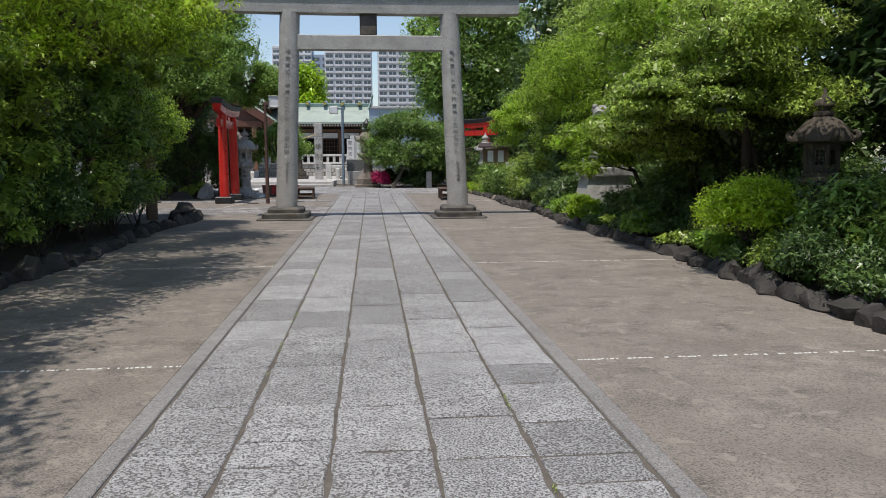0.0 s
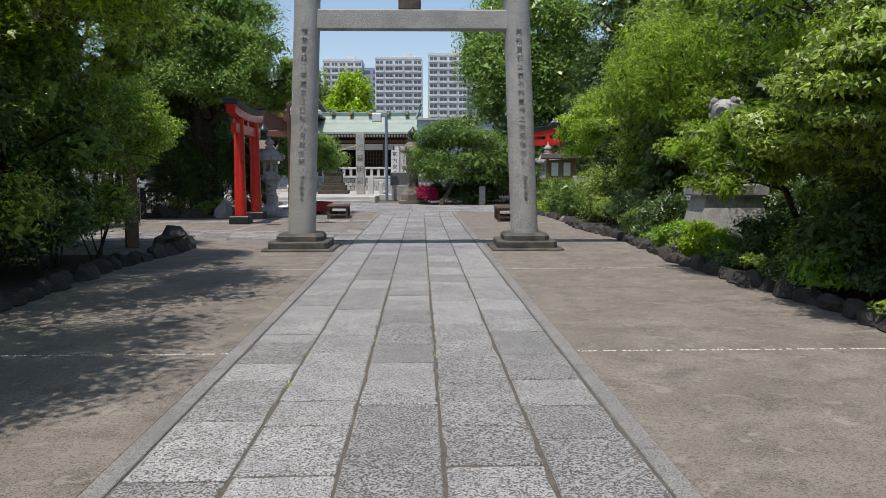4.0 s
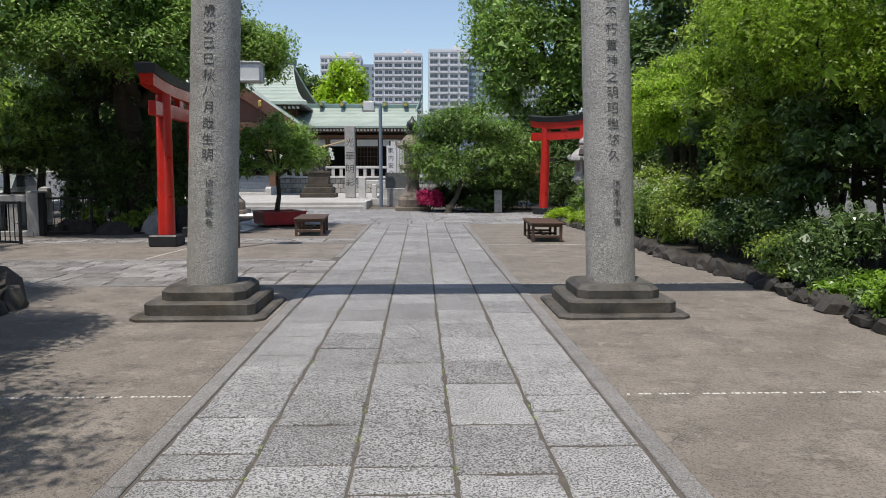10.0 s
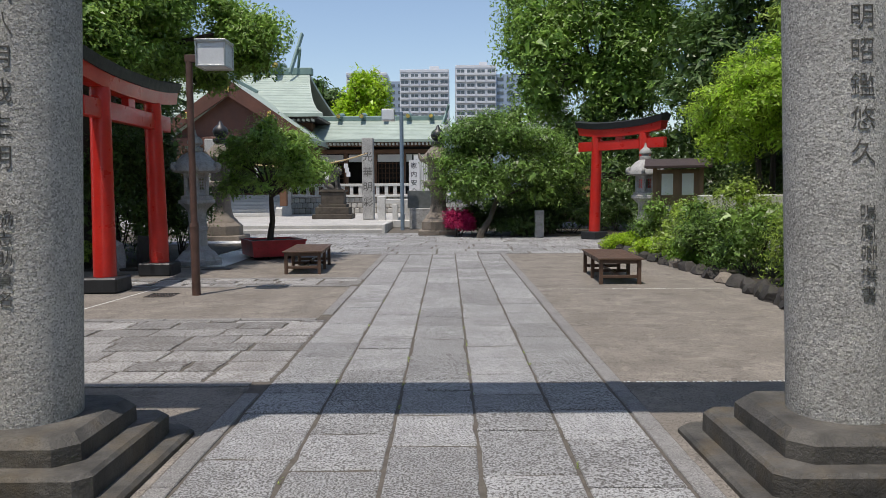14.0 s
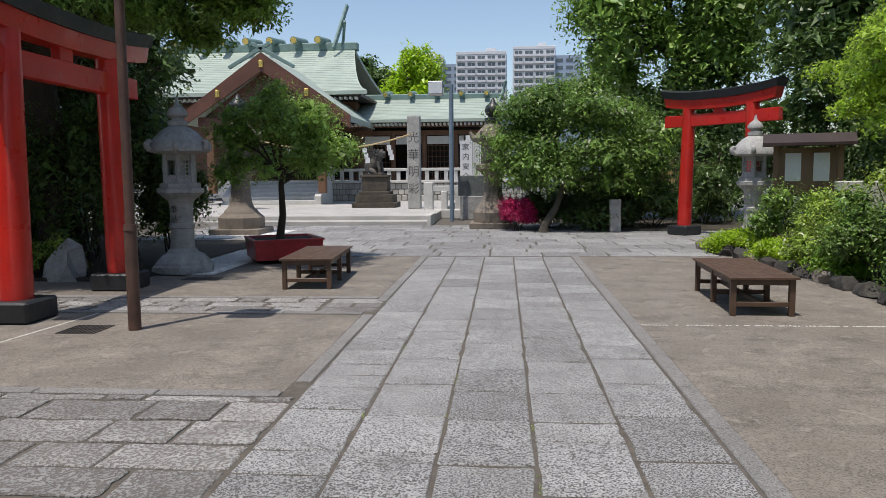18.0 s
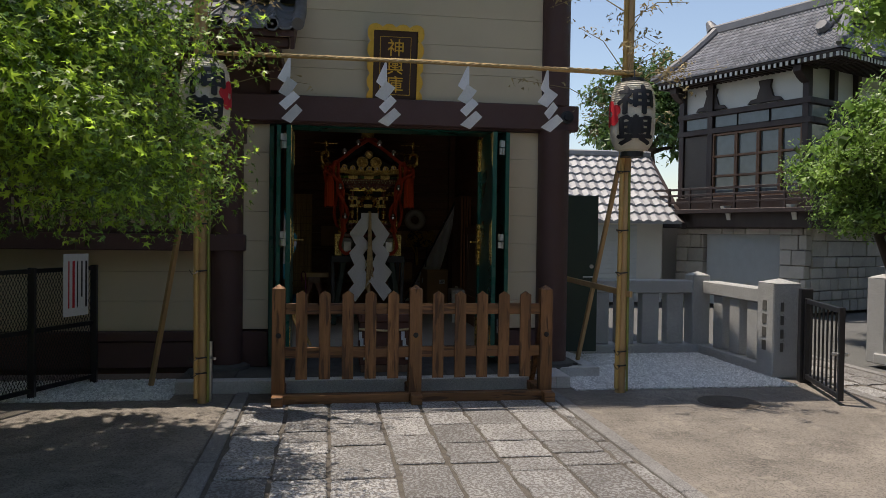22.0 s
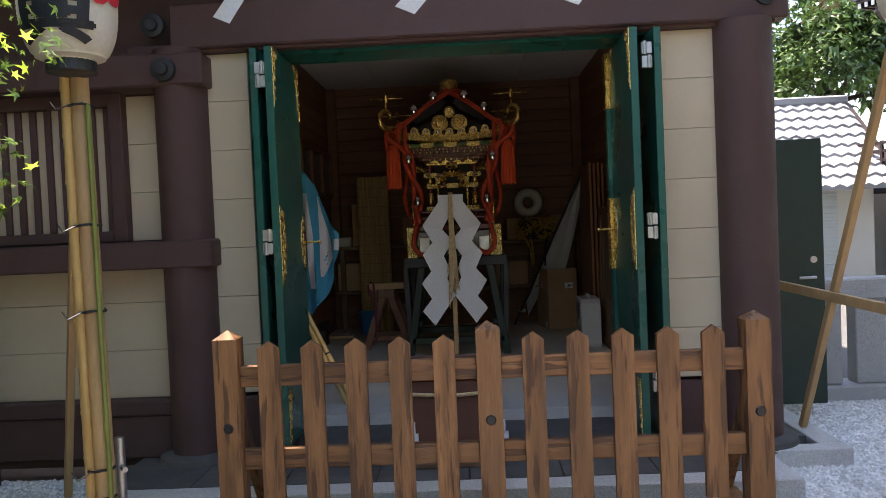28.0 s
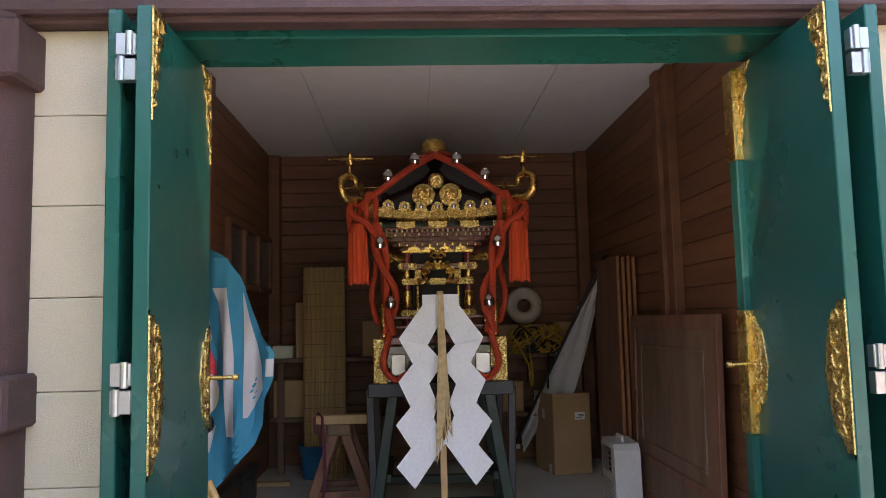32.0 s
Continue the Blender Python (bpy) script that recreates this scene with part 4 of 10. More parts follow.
for i in range(10):
    y = 6.5 + i * 2.25
    if i in (1, 2, 5, 6):
        continue
    tree("leafy young tree filling the planting bed", (7.1, y, 0), (6.85 + 0.3 * math.sin(i * 2.2), y, 2.2 + 0.3 * math.sin(i * 1.4)), (1.65, 1.6, 1.65), 0.06, (LEAF_MID, LEAF_DARK, LEAF_MAPLE, LEAF_DARK)[i % 4], 30, 7000, 0.08, 440 + i, group="young trees", limbs=5, stems=2, low=-0.8)
for i in range(9):
    y = 4.5 + i * 3.9
    tree("dense dark evergreen behind the planting bed", (9.6, y, 0), (9.6, y, 3.1), (2.3, 2.4, 3.1), 0.1, LEAF_DARK, 34, 4500, 0.17, 460 + i, group="young trees", limbs=4, low=-0.85)
# around the red torii and the shrine
big = tree("huge old tree with furrowed bark and a spreading crown", (-7.0, 31.3, 0), (-7.8, 31.0, 6.3), (3.5, 3.8, 3.7), 0.36, LEAF_GINKGO, 90, 54000, 0.085, 31, group="shrine trees", low=-0.85, clump=0.3)
cs, rs = clumps((2.1, -0.4, 4.4), (1.6, 1.3, 1.5), 24, 46, 0.36, 0.8, -0.8)
leaf_cloud("low_branch_leaves", LEAF_GINKGO, big, cs, rs, 22000, 0.06, 47)
cs, rs = clumps((-0.3, -2.4, 5.0), (2.7, 1.2, 2.1), 46, 49, 0.3, 0.7, -0.8)
leaf_cloud("front_bough_leaves", LEAF_GINKGO, big, cs, rs, 38000, 0.062, 50)
part("front_bough", Shape().tube([(0.0, -0.2, 3.4), (-0.2, -1.0, 4.3), (-0.3, -2.0, 4.8), (-0.5, -3.0, 5.0)], [0.15, 0.11, 0.07, 0.03], 8), BARK, big, smooth=True)
part("low_branch", Shape().tube([(0.1, -0.1, 3.2), (0.8, -0.3, 4.0), (1.6, -0.4, 4.4), (2.6, -0.5, 4.6)], [0.16, 0.12, 0.07, 0.03], 8), BARK, big, smooth=True)
tree("dark evergreen behind the notice board", (9.0, 40.0, 0), (9.0, 40.0, 3.2), (2.6, 1.6, 2.8), 0.14, LEAF_DARK, 40, 9000, 0.11, 48, group="shrine trees", low=-0.85)
tree("dome-shaped maple with dense leaves behind the stone fence", (-10.9, 31.0, 0), (-11.1, 31.0, 2.5), (2.9, 1.9, 1.6), 0.1, LEAF_DEEP, 84, 44000, 0.06, 32, stems=3, group="shrine trees", clump=0.28, low=-0.8)
for i, (x, y, rx, h) in enumerate(((-7.6, 30.9, 0.9, 2.6), (-6.6, 31.2, 0.8, 2.9), (-5.9, 31.5, 0.65, 2.8), (-8.5, 31.6, 0.9, 3.2), (-5.7, 32.3, 0.7, 2.4), (-7.2, 32.6, 1.1, 3.6), (-9.1, 33.0, 1.0, 3.4), (-8.1, 33.6, 1.1, 3.6))):
    shrub("dark ivy-covered shrub behind the red torii", (x, y, 0.03), (rx, rx * 0.8, h), LEAF_DARK, 6500, 0.05, 300 + i, 18, low=-0.6)
for i, (x, y) in enumerate(((-7.0, 30.25), (-7.9, 30.35), (-6.55, 30.3))):
    shrub("low leafy plant at the foot of the hedge", (x, y, 0.02), (0.35, 0.25, 0.6), LEAF_MID, 1200, 0.05, 310 + i, 8)
tree("small round tree growing in a red planter", (-3.85, 32.8, 0.3), (-3.76, 32.8, 2.05), (1.4, 1.35, 1.25), 0.07, LEAF_GINKGO, 44, 13000, 0.052, 33, bark=BARK, group="shrine trees", limbs=14, low=-0.6)
tree("round leafy tree beside the paved court", (1.2, 39.2, 0), (2.3, 40.4, 2.25), (2.75, 1.9, 2.0), 0.1, LEAF_DEEP, 60, 36000, 0.07, 34, clump=0.42, group="shrine trees", bark=PALE_BARK, low=-0.8)
# filler tree, added to darken the bright gap between the far torii posts
tree("added dark evergreen closing the view behind the far red torii", (6.2, 45.0, 0), (6.2, 45.0, 2.6), (3.4, 1.1, 2.6), 0.14, LEAF_DARK, 44, 9000, 0.14, 49, group="shrine trees", low=-0.9)
tree("tall ginkgo behind the far red torii", (6.4, 46.5, 0), (6.4, 46.5, 7.9), (4.3, 4.0, 5.4), 0.45, LEAF_GINKGO, 90, 40000, 0.13, 35, group="shrine trees", low=-0.9)
tree("tall dark tree behind the far red torii", (11.5, 42.0, 0), (11.3, 42.0, 7.0), (3.6, 3.6, 5.0), 0.4, LEAF_DARK, 60, 11000, 0.19, 36, group="shrine trees", low=-0.9)
tree("light green conical tree behind the shrine roof", (-6.0, 73, 0), (-6.0, 73, 5.9), (2.6, 2.4, 4.9), 0.3, LEAF_LIME, 60, 9000, 0.22, 37, group="shrine trees")
tree("dark round tree behind the shrine roof", (-10.2, 78, 0), (-10.2, 78, 6.6), (2.9, 2.8, 4.0), 0.3, LEAF_DARK, 50, 7000, 0.25, 38, group="shrine trees")
for i, (x, y, rx, h) in enumerate(((1.4, 41.2, 0.9, 1.2), (2.6, 40.2, 1.0, 1.1), (4.3, 40.6, 1.0, 1.5), (6.0, 41.8, 1.2, 2.2), (8.4, 40.6, 1.2, 2.6), (3.0, 41.6, 1.0, 1.7), (10.2, 38.2, 1.5, 2.9), (8.6, 36.6, 1.2, 2.6), (2.5, 42.6, 1.0, 1.8), (7.2, 43.5, 1.6, 3.2))):
    shrub("dark evergreen shrub under the trees", (x, y, 0.03), (rx, rx * 0.8, h), LEAF_DARK, 4500, 0.07, 320 + i, 14, low=-0.6)
shrub("azalea bush in full pink-red bloom", (0.55, 39.85, 0.0), (0.6, 0.5, 0.85), ROSE, 7000, 0.045, 340, 14, name="azalea_bush", group="azaleas")


# ---- lamp post ----
t = thing("lamp_post", "rust-brown steel post carrying a square milky lamp box", "lamp post", (-3.5, 26.62, 0))
s = Shape()
s.tube([(0, 0, 0), (0, 0, 1.02), (0, 0, 1.03)], [0.062, 0.062, 0.05], 18)
s.tube([(0, 0, 1.0), (0, 0, 1.06)], [0.068, 0.06], 18)
s.tube([(0, 0, 1.04), (0, 0, 3.42)], 0.048, 16)
part("post", s, POLE_RUST, t, smooth=True)
s = Shape()
s.box(-0.05, 0.17, -0.045, 0.045, 3.36, 3.46, 0.005)
part("arm", s, POLE_RUST, t)
s = Shape()
for x in (0.17, 0.575):
    for y in (-0.2, 0.2):
        s.box(x - 0.012, x + 0.012, y - 0.012, y + 0.012, 3.27, 3.62, 0.002)
for z in (3.28, 3.62):
    for y in (-0.2, 0.2):
        s.box(0.182, 0.563, y - 0.012, y + 0.012, z - 0.012, z + 0.012, 0.002)
    for x in (0.17, 0.575):
        s.box(x - 0.012, x + 0.012, -0.188, 0.188, z - 0.012, z + 0.012, 0.002)
box = part("lamp_frame", s, STEEL, t)
s = Shape()
s.box(0.178, 0.567, -0.192, 0.192, 3.285, 3.61, 0.003)
part("diffuser", s, ACRYLIC, box, "milky white acrylic")
s = Shape()
s.box(0.15, 0.595, -0.22, 0.22, 3.625, 3.65, 0.006)
part("cover", s, STEEL, box)


# ---- benches, planter ----
def bench(at, turn, label):
    t = thing("bench", label, "bench", at, turn, group="low brown benches")
    n = 9
    for i in range(n):
        y = -0.36 + 0.72 * i / n
        s = Shape()
        s.box(-0.93, 0.93, y, y + 0.72 / n - 0.003, 0.395, 0.42, 0.002)
        part("slat", s, BENCH_BROWN, t)
    for x in (-0.86, 0.0, 0.86):
        for y in (-0.3, 0.3):
            s = Shape()
            s.box(x - 0.03, x + 0.03, y - 0.03, y + 0.03, 0, 0.394, 0.004)
            part("leg", s, BENCH_BROWN, t)
        s = Shape()
        s.box(x - 0.02, x + 0.02, -0.27, 0.27, 0.1, 0.15, 0.004)
        part("stretcher", s, BENCH_BROWN, t)
        s = Shape()
        s.box(x - 0.02, x + 0.02, -0.27, 0.27, 0.33, 0.394, 0.004)
        part("apron", s, BENCH_BROWN, t)
    for y in (-0.3, 0.3):
        s = Shape()
        s.box(-0.84, 0.84, y - 0.018, y + 0.018, 0.33, 0.394, 0.004)
        part("apron", s, BENCH_BROWN, t)
    s = Shape()
    s.box(-0.86, 0.86, -0.02, 0.02, 0.1, 0.15, 0.004)
    part("stretcher", s, BENCH_BROWN, t)
    return t


bench((2.95, 28.45, 0), 88, "low dark brown wooden bench on the concrete")
bench((-2.5, 30.2, 0), 93, "low dark brown wooden bench beside the planter")

t = thing("planter", "faded red square planter box on casters", "planter", (-3.78, 32.75, 0), 0)
s = Shape()
s.lathe([(0.8, 0.07), (0.84, 0.4), (0.87, 0.4), (0.87, 0.43), (0.78, 0.43), (0.76, 0.36)], n=4, turn=radians(-108))
part("tub", s, PLANTER_RED, t)
s = Shape()
s.lathe([(0.75, 0.33), (0.75, 0.39)], n=4, turn=radians(-108))
part("soil", s, SOIL, t)
for a in range(4):
    s = Shape()
    s.tube([(0.4 * math.cos(a * 1.57) - 0.02, 0.4 * math.sin(a * 1.57), 0.04), (0.4 * math.cos(a * 1.57) + 0.02, 0.4 * math.sin(a * 1.57), 0.04)], 0.04, 10)
    part("caster", s, IRON, t)


# ---- stone lanterns ----
def stone_lantern(label, at, height, mat, words="", turn=0.0, fluted=True, name="stone_lantern"):
    t = thing(name, label, "stone lantern", at, turn, group="stone lanterns")
    k = height / 2.72
    S = lambda prof: [(r * k, z * k) for r, z in prof]
    s = Shape()
    s.lathe(S([(0.52, 0), (0.52, 0.1), (0.47, 0.12), (0.46, 0.16), (0.36, 0.26), (0.24, 0.31)]), n=6)
    part("base", s, mat, t)
    s = Shape()
    s.lathe(S([(0.24, 0.3), (0.235, 0.33), (0.19, 0.38), (0.178, 0.6), (0.178, 0.68), (0.2, 0.7), (0.2, 0.76), (0.178, 0.78), (0.178, 1.05), (0.2, 1.12), (0.26, 1.18)]), n=24)
    shaft = part("shaft", s, mat, t, smooth=True)
    if words:
        engrave(words, 0.13 * k, 0.15 * k, lambda u, w, o: (u, -0.19 * k - 0.002 - o, 1.0 * k + w), shaft)
    s = Shape()
    s.lathe(S([(0.27, 1.18), (0.33, 1.24), (0.36, 1.25), (0.36, 1.32), (0.31, 1.33), (0.31, 1.4), (0.27, 1.41)]), n=6, turn=math.pi / 6)
    part("platform", s, mat, t)
    r, z0, z1 = 0.23 * k, 1.41 * k, 1.86 * k
    box_ = part("fire_box", Shape().lathe([(r - 0.05 * k, z0), (r + 0.02 * k, z0), (r + 0.02 * k, z0 + 0.12 * k), (r - 0.05 * k, z0 + 0.12 * k)], n=6), mat, t)
    part("rim", Shape().lathe([(r - 0.05 * k, z1 - 0.1 * k), (r + 0.02 * k, z1 - 0.1 * k), (r + 0.02 * k, z1), (r - 0.05 * k, z1)], n=6), mat, box_)
    for i in range(6):
        a0, a1 = i * math.pi / 3, (i + 1) * math.pi / 3
        p0, p1 = Vector((r * math.cos(a0), r * math.sin(a0), 0)), Vector((r * math.cos(a1), r * math.sin(a1), 0))
        part("post", Shape().tube([p0 + Vector((0, 0, z0)), p0 + Vector((0, 0, z1))], 0.045 * k, 6), mat, box_)
        if i % 3 != 1:
            q0, q1 = p0.lerp(p1, 0.2), p0.lerp(p1, 0.8)
            for f in (0.25, 0.5, 0.75):
                part("bar", Shape().beam(p0.lerp(p1, f) + Vector((0, 0, z0 + 0.1 * k)), p0.lerp(p1, f) + Vector((0, 0, z1 - 0.08 * k)), 0.02 * k, 0.02 * k, 0.002), mat, box_)
                zz = z0 + 0.12 * k + (z1 - z0 - 0.22 * k) * f
                part("bar", Shape().beam(q0 + Vector((0, 0, zz)), q1 + Vector((0, 0, zz)), 0.02 * k, 0.02 * k, 0.002), mat, box_)
    s = Shape()
    s.lathe(S([(0.3, 1.86), (0.47, 1.9), (0.47, 1.96), (0.4, 2.08), (0.27, 2.22), (0.15, 2.29)]), n=12)
    roof = part("roof", s, mat, t, smooth=True)
    for i in range(6):
        a = i * math.pi / 3
        s = Shape()
        pts = []
        for j in range(9):
            b = -0.6 + j * 0.55
            rr = (0.09 - 0.007 * j) * k
            pts.append(((0.45 * k + rr * math.sin(b)) * math.cos(a), (0.45 * k + rr * math.sin(b)) * math.sin(a), 1.98 * k - rr * math.cos(b) + 0.03 * k))
        s.tube(pts, [0.05 * k, 0.055 * k, 0.055 * k, 0.05 * k, 0.045 * k, 0.04 * k, 0.035 * k, 0.03 * k, 0.02 * k], 8)
        part("scroll", s, mat, roof, smooth=True)
    s = Shape()
    s.lathe(S([(0.12, 2.28), (0.155, 2.31), (0.155, 2.37), (0.1, 2.39), (0.1, 2.42), (0.16, 2.46), (0.16, 2.5), (0.12, 2.57), (0.06, 2.61), (0.035, 2.64), (0.02, 2.74)]), n=16)
    part("finial", s, mat, t, smooth=True)
    return t


stone_lantern("tall grey granite lantern with scrolled roof corners, on white gravel", (-4.93, 31.1, 0.02), 2.72, LANTERN_STONE, "奉納", -12)
stone_lantern("pale granite lantern beside the far red torii", (5.53, 36.2, 0), 2.71, LANTERN_STONE, turn=10)
stone_lantern("dark mossy stone lantern half hidden by shrubs", (6.6, 10.5, 0.03), 2.45, MOSSY_STONE, turn=20)


def big_lantern(at, label):
    t = thing("stone_lantern", label, "stone lantern", at, 0, group="large shrine lanterns")
    s = Shape()
    s.box(-0.66, 0.66, -0.66, 0.66, 0, 0.16, 0.02)
    part("base_step", s, OLD_STONE, t)
    s = Shape()
    s.lathe([(0.6, 0.16), (0.6, 0.44), (0.54, 0.5), (0.47, 0.56)], n=8, turn=math.pi / 8)
    part("base", s, OLD_STONE, t)
    s = Shape()
    s.lathe([(0.46, 0.55), (0.42, 0.64), (0.34, 0.7), (0.3, 0.8), (0.26, 1.0), (0.25, 1.35), (0.3, 1.5), (0.36, 1.58)], n=24)
    sh = part("shaft", s, OLD_STONE, t, smooth=True)
    part("inscription", column_writing("燈", 0.34, 0.3, lambda u, w, o: (u, -0.285 - o, 1.0 + w)), CUT_SHADE, sh)
    s = Shape()
    s.lathe([(0.38, 1.58), (0.5, 1.66), (0.5, 1.78), (0.4, 1.82)], n=6)
    part("platform", s, OLD_STONE, t)
    s = Shape()
    s.lathe([(0.34, 1.82), (0.34, 2.3), (0.36, 2.34)], n=6)
    part("fire_box", s, OLD_STONE, t)
    s = Shape()
    prof = [(0.36, 2.34), (0.54, 2.44), (0.58, 2.54), (0.48, 2.66), (0.32, 2.84), (0.18, 2.98)]
    s.lathe(prof, n=6)
    roof = part("roof", s, OLD_STONE, t)
    for i in range(6):
        a = i * math.pi / 3
        s = Shape()
        s.tube([((0.5 + 0.05 * j) * math.cos(a), (0.5 + 0.05 * j) * math.sin(a), 2.5 + 0.025 * j * j) for j in range(4)], [0.09, 0.08, 0.07, 0.03], 8)
        part("scroll", s, OLD_STONE, roof, smooth=True)
    s = Shape()
    s.lathe([(0.2, 2.98), (0.24, 3.02), (0.24, 3.1), (0.14, 3.12), (0.14, 3.16), (0.2, 3.2), (0.24, 3.32), (0.2, 3.44), (0.08, 3.54), (0.03, 3.66)], n=16)
    part("finial", s, BLACK, t, "dark finial", smooth=True)


big_lantern((-0.12, 41.2, 0.0), "large weathered stone lantern on an octagonal base beside the azalea")
big_lantern((-6.75, 39.0, 0.0), "large weathered stone lantern on an octagonal base behind the planter tree")


# ---- guardian statue on its pedestal ----
t = thing("statue_pedestal", "grey stone pedestal with sloping sides among shrubs", "pedestal", (5.84, 18.42, 0))
part("footing", Shape().box(-0.72, 0.72, -0.57, 0.57, 0.0, 0.3, 0.02), LANTERN_STONE, t)
lo, hi = [(-0.66, -0.51), (0.66, -0.51), (0.66, 0.51), (-0.66, 0.51)], [(-0.5, -0.37), (0.5, -0.37), (0.5, 0.37), (-0.5, 0.37)]
part("body", Shape().add([(*q, 0.3) for q in lo] + [(*q, 1.06) for q in hi], [(3, 2, 1, 0), (4, 5, 6, 7)] + [(i, (i + 1) % 4, 4 + (i + 1) % 4, 4 + i) for i in range(4)]), LANTERN_STONE, t)
part("cap", Shape().box(-0.61, 0.61, -0.47, 0.47, 1.06, 1.29, 0.03), LANTERN_STONE, t)
part("slab", Shape().box(-0.48, 0.48, -0.38, 0.38, 1.29, 1.52, 0.025), LANTERN_STONE, t)
def guardian(at, turn, k=1.0, mat=LANTERN_STONE):
    s = Shape()
    s.tube([(0, 0.28, 0.12), (0, 0.2, 0.36), (0, 0.0, 0.6), (0, -0.14, 0.82)], [0.2, 0.26, 0.24, 0.17], 14)
    s.lathe([(0.05, 0.72), (0.17, 0.78), (0.23, 0.9), (0.21, 1.04), (0.1, 1.13)], (0, -0.2, 0), 14)
    s.tube([(0, -0.3, 0.96), (0, -0.42, 0.94), (0, -0.46, 0.92)], [0.13, 0.12, 0.09], 10)
    s.tube([(0, -0.32, 0.82), (0, -0.43, 0.82)], [0.1, 0.08], 10)
    for x in (-0.13, 0.13):
        s.tube([(x, -0.16, 0.6), (x, -0.24, 0.3), (x, -0.26, 0.02)], [0.09, 0.07, 0.085], 10)
        s.tube([(x, -0.26, 0.05), (x, -0.36, 0.045)], [0.085, 0.06], 8)
        s.tube([(x * 1.5, 0.2, 0.22), (x * 1.6, -0.02, 0.12), (x * 1.6, -0.12, 0.05)], [0.14, 0.12, 0.07], 10)
        s.tube([(x, -0.16, 1.04), (x * 1.4, -0.2, 1.12), (x * 1.5, -0.26, 1.1)], [0.06, 0.05, 0.02], 8)
        s.lathe([(0.01, 0.99), (0.045, 1.01), (0.045, 1.05), (0.01, 1.07)], (x * 0.55, -0.38, 0), 8)
    for i in range(26):
        a, h = 0.9 + i * 0.34, 0.74 + 0.075 * (i % 6)
        x, y = 0.23 * math.sin(a * 1.9), -0.12 + 0.2 * math.cos(a * 1.9) * 0.9
        if y > -0.27:
            s.lathe([(0.008, h - 0.055), (0.05, h - 0.035), (0.06, h), (0.045, h + 0.04), (0.008, h + 0.055)], (x, y, 0), 8)
    s.tube([(0, 0.42, 0.15), (0.05, 0.5, 0.4), (0, 0.42, 0.68), (0, 0.3, 0.75)], [0.09, 0.14, 0.11, 0.03], 10)
    s.box(-0.3, 0.3, -0.42, 0.5, 0, 0.06, 0.01)
    s.v = [(x * k, y * k, z * k) for x, y, z in s.v]
    o = single("guardian_statue", s, mat, "weathered seated stone guardian lion on a pedestal", "statue", "guardian statues", smooth=True)
    o.matrix_world = pose(*at, 0, 0, turn)
guardian((5.86, 18.46, 1.52), -35, 1.12)

# ---- bed edging of dark rocks ----
def rock(name, label, at, size, seed, mat=DARK_STONE, group="", turn=0.0):
    rng = random.Random(seed)
    bm = bmesh.new()
    bmesh.ops.create_icosphere(bm, subdivisions=2, radius=1.0)
    off = Vector((rng.uniform(0, 50), rng.uniform(0, 50), rng.uniform(0, 50)))
    for v in bm.verts:
        d = 1 + 0.5 * noise.noise(v.co * 1.1 + off) + 0.22 * noise.noise(v.co * 3 + off)
        v.co = Vector((v.co.x * size[0] * d, v.co.y * size[1] * d, max(-0.3, v.co.z) * size[2] * d))
    me = bpy.data.meshes.new(name)
    bm.to_mesh(me)
    bm.free()
    me.materials.append(mat)
    me.polygons.foreach_set("use_smooth", [True] * len(me.polygons))
    me.set_sharp_from_angle(angle=radians(30))
    o = new(name, me)
    o.matrix_world = pose(*at, 0, 0, turn)
    return tagged(o, label, "rock", group)


rng = random.Random(5)
for side, x0, y0, y1 in ((-1, -4.5, 4.0, 19.6), (1, 4.66, 4.0, 26.9)):
    y = y0
    while y < y1:
        w = rng.uniform(0.15, 0.3)
        x = x0 + rng.uniform(-0.06, 0.06) + (0.12 * math.sin(y * 0.7))
        rock("edging_rock", "dark rough rock edging the planting bed", (x, y + w, 0.02), (rng.uniform(0.13, 0.2), w, rng.uniform(0.13, 0.22)), rng.random() * 999, group="edging rocks")
        y += w * 1.75
for i in range(14):
    a = i / 13
    rock("edging_rock", "brown rock edging the planting bed", (4.66 - 0.5 * a * a, 27.2 + 7.6 * a, 0.02), (0.16, 0.24, 0.17), 600 + i, OLD_STONE if i % 4 == 1 else DARK_STONE, "edging rocks")
rock("boulder", "rounded grey boulder beside the red torii", (-6.3, 30.2, 0.0), (0.33, 0.25, 0.5), 71, LANTERN_STONE)
rock("boulder", "jagged dark boulder beside the red torii", (-5.6, 30.35, 0.0), (0.36, 0.3, 0.58), 72)
rock("boulder", "low dark boulder behind the red torii", (-7.3, 30.0, 0.0), (0.5, 0.3, 0.3), 73)
rock("boulder", "low dark boulder behind the black gate", (-8.2, 30.1, 0.0), (0.5, 0.3, 0.4), 74)
rock("boulder", "dark boulder at the end of the planting bed", (-4.75, 20.1, 0.0), (0.36, 0.42, 0.42), 75)


# ---- wooden sign post at the end of the planting bed ----
t = thing("sign_post", "dark weathered square wooden sign post with a carved column of characters", "sign post", (-5.55, 20.0, 0.0), 28)
post_ = part("post", Shape().box(-0.12, 0.12, -0.12, 0.12, 0.0, 1.72, 0.012), OLD_WOOD, t)
part("cap", Shape().add([(-0.13, -0.13, 1.72), (0.13, -0.13, 1.72), (0.13, 0.13, 1.72), (-0.13, 0.13, 1.72), (0, 0, 1.79)], [(3, 2, 1, 0), (0, 1, 4), (1, 2, 4), (2, 3, 4), (3, 0, 4)]), OLD_WOOD, t)
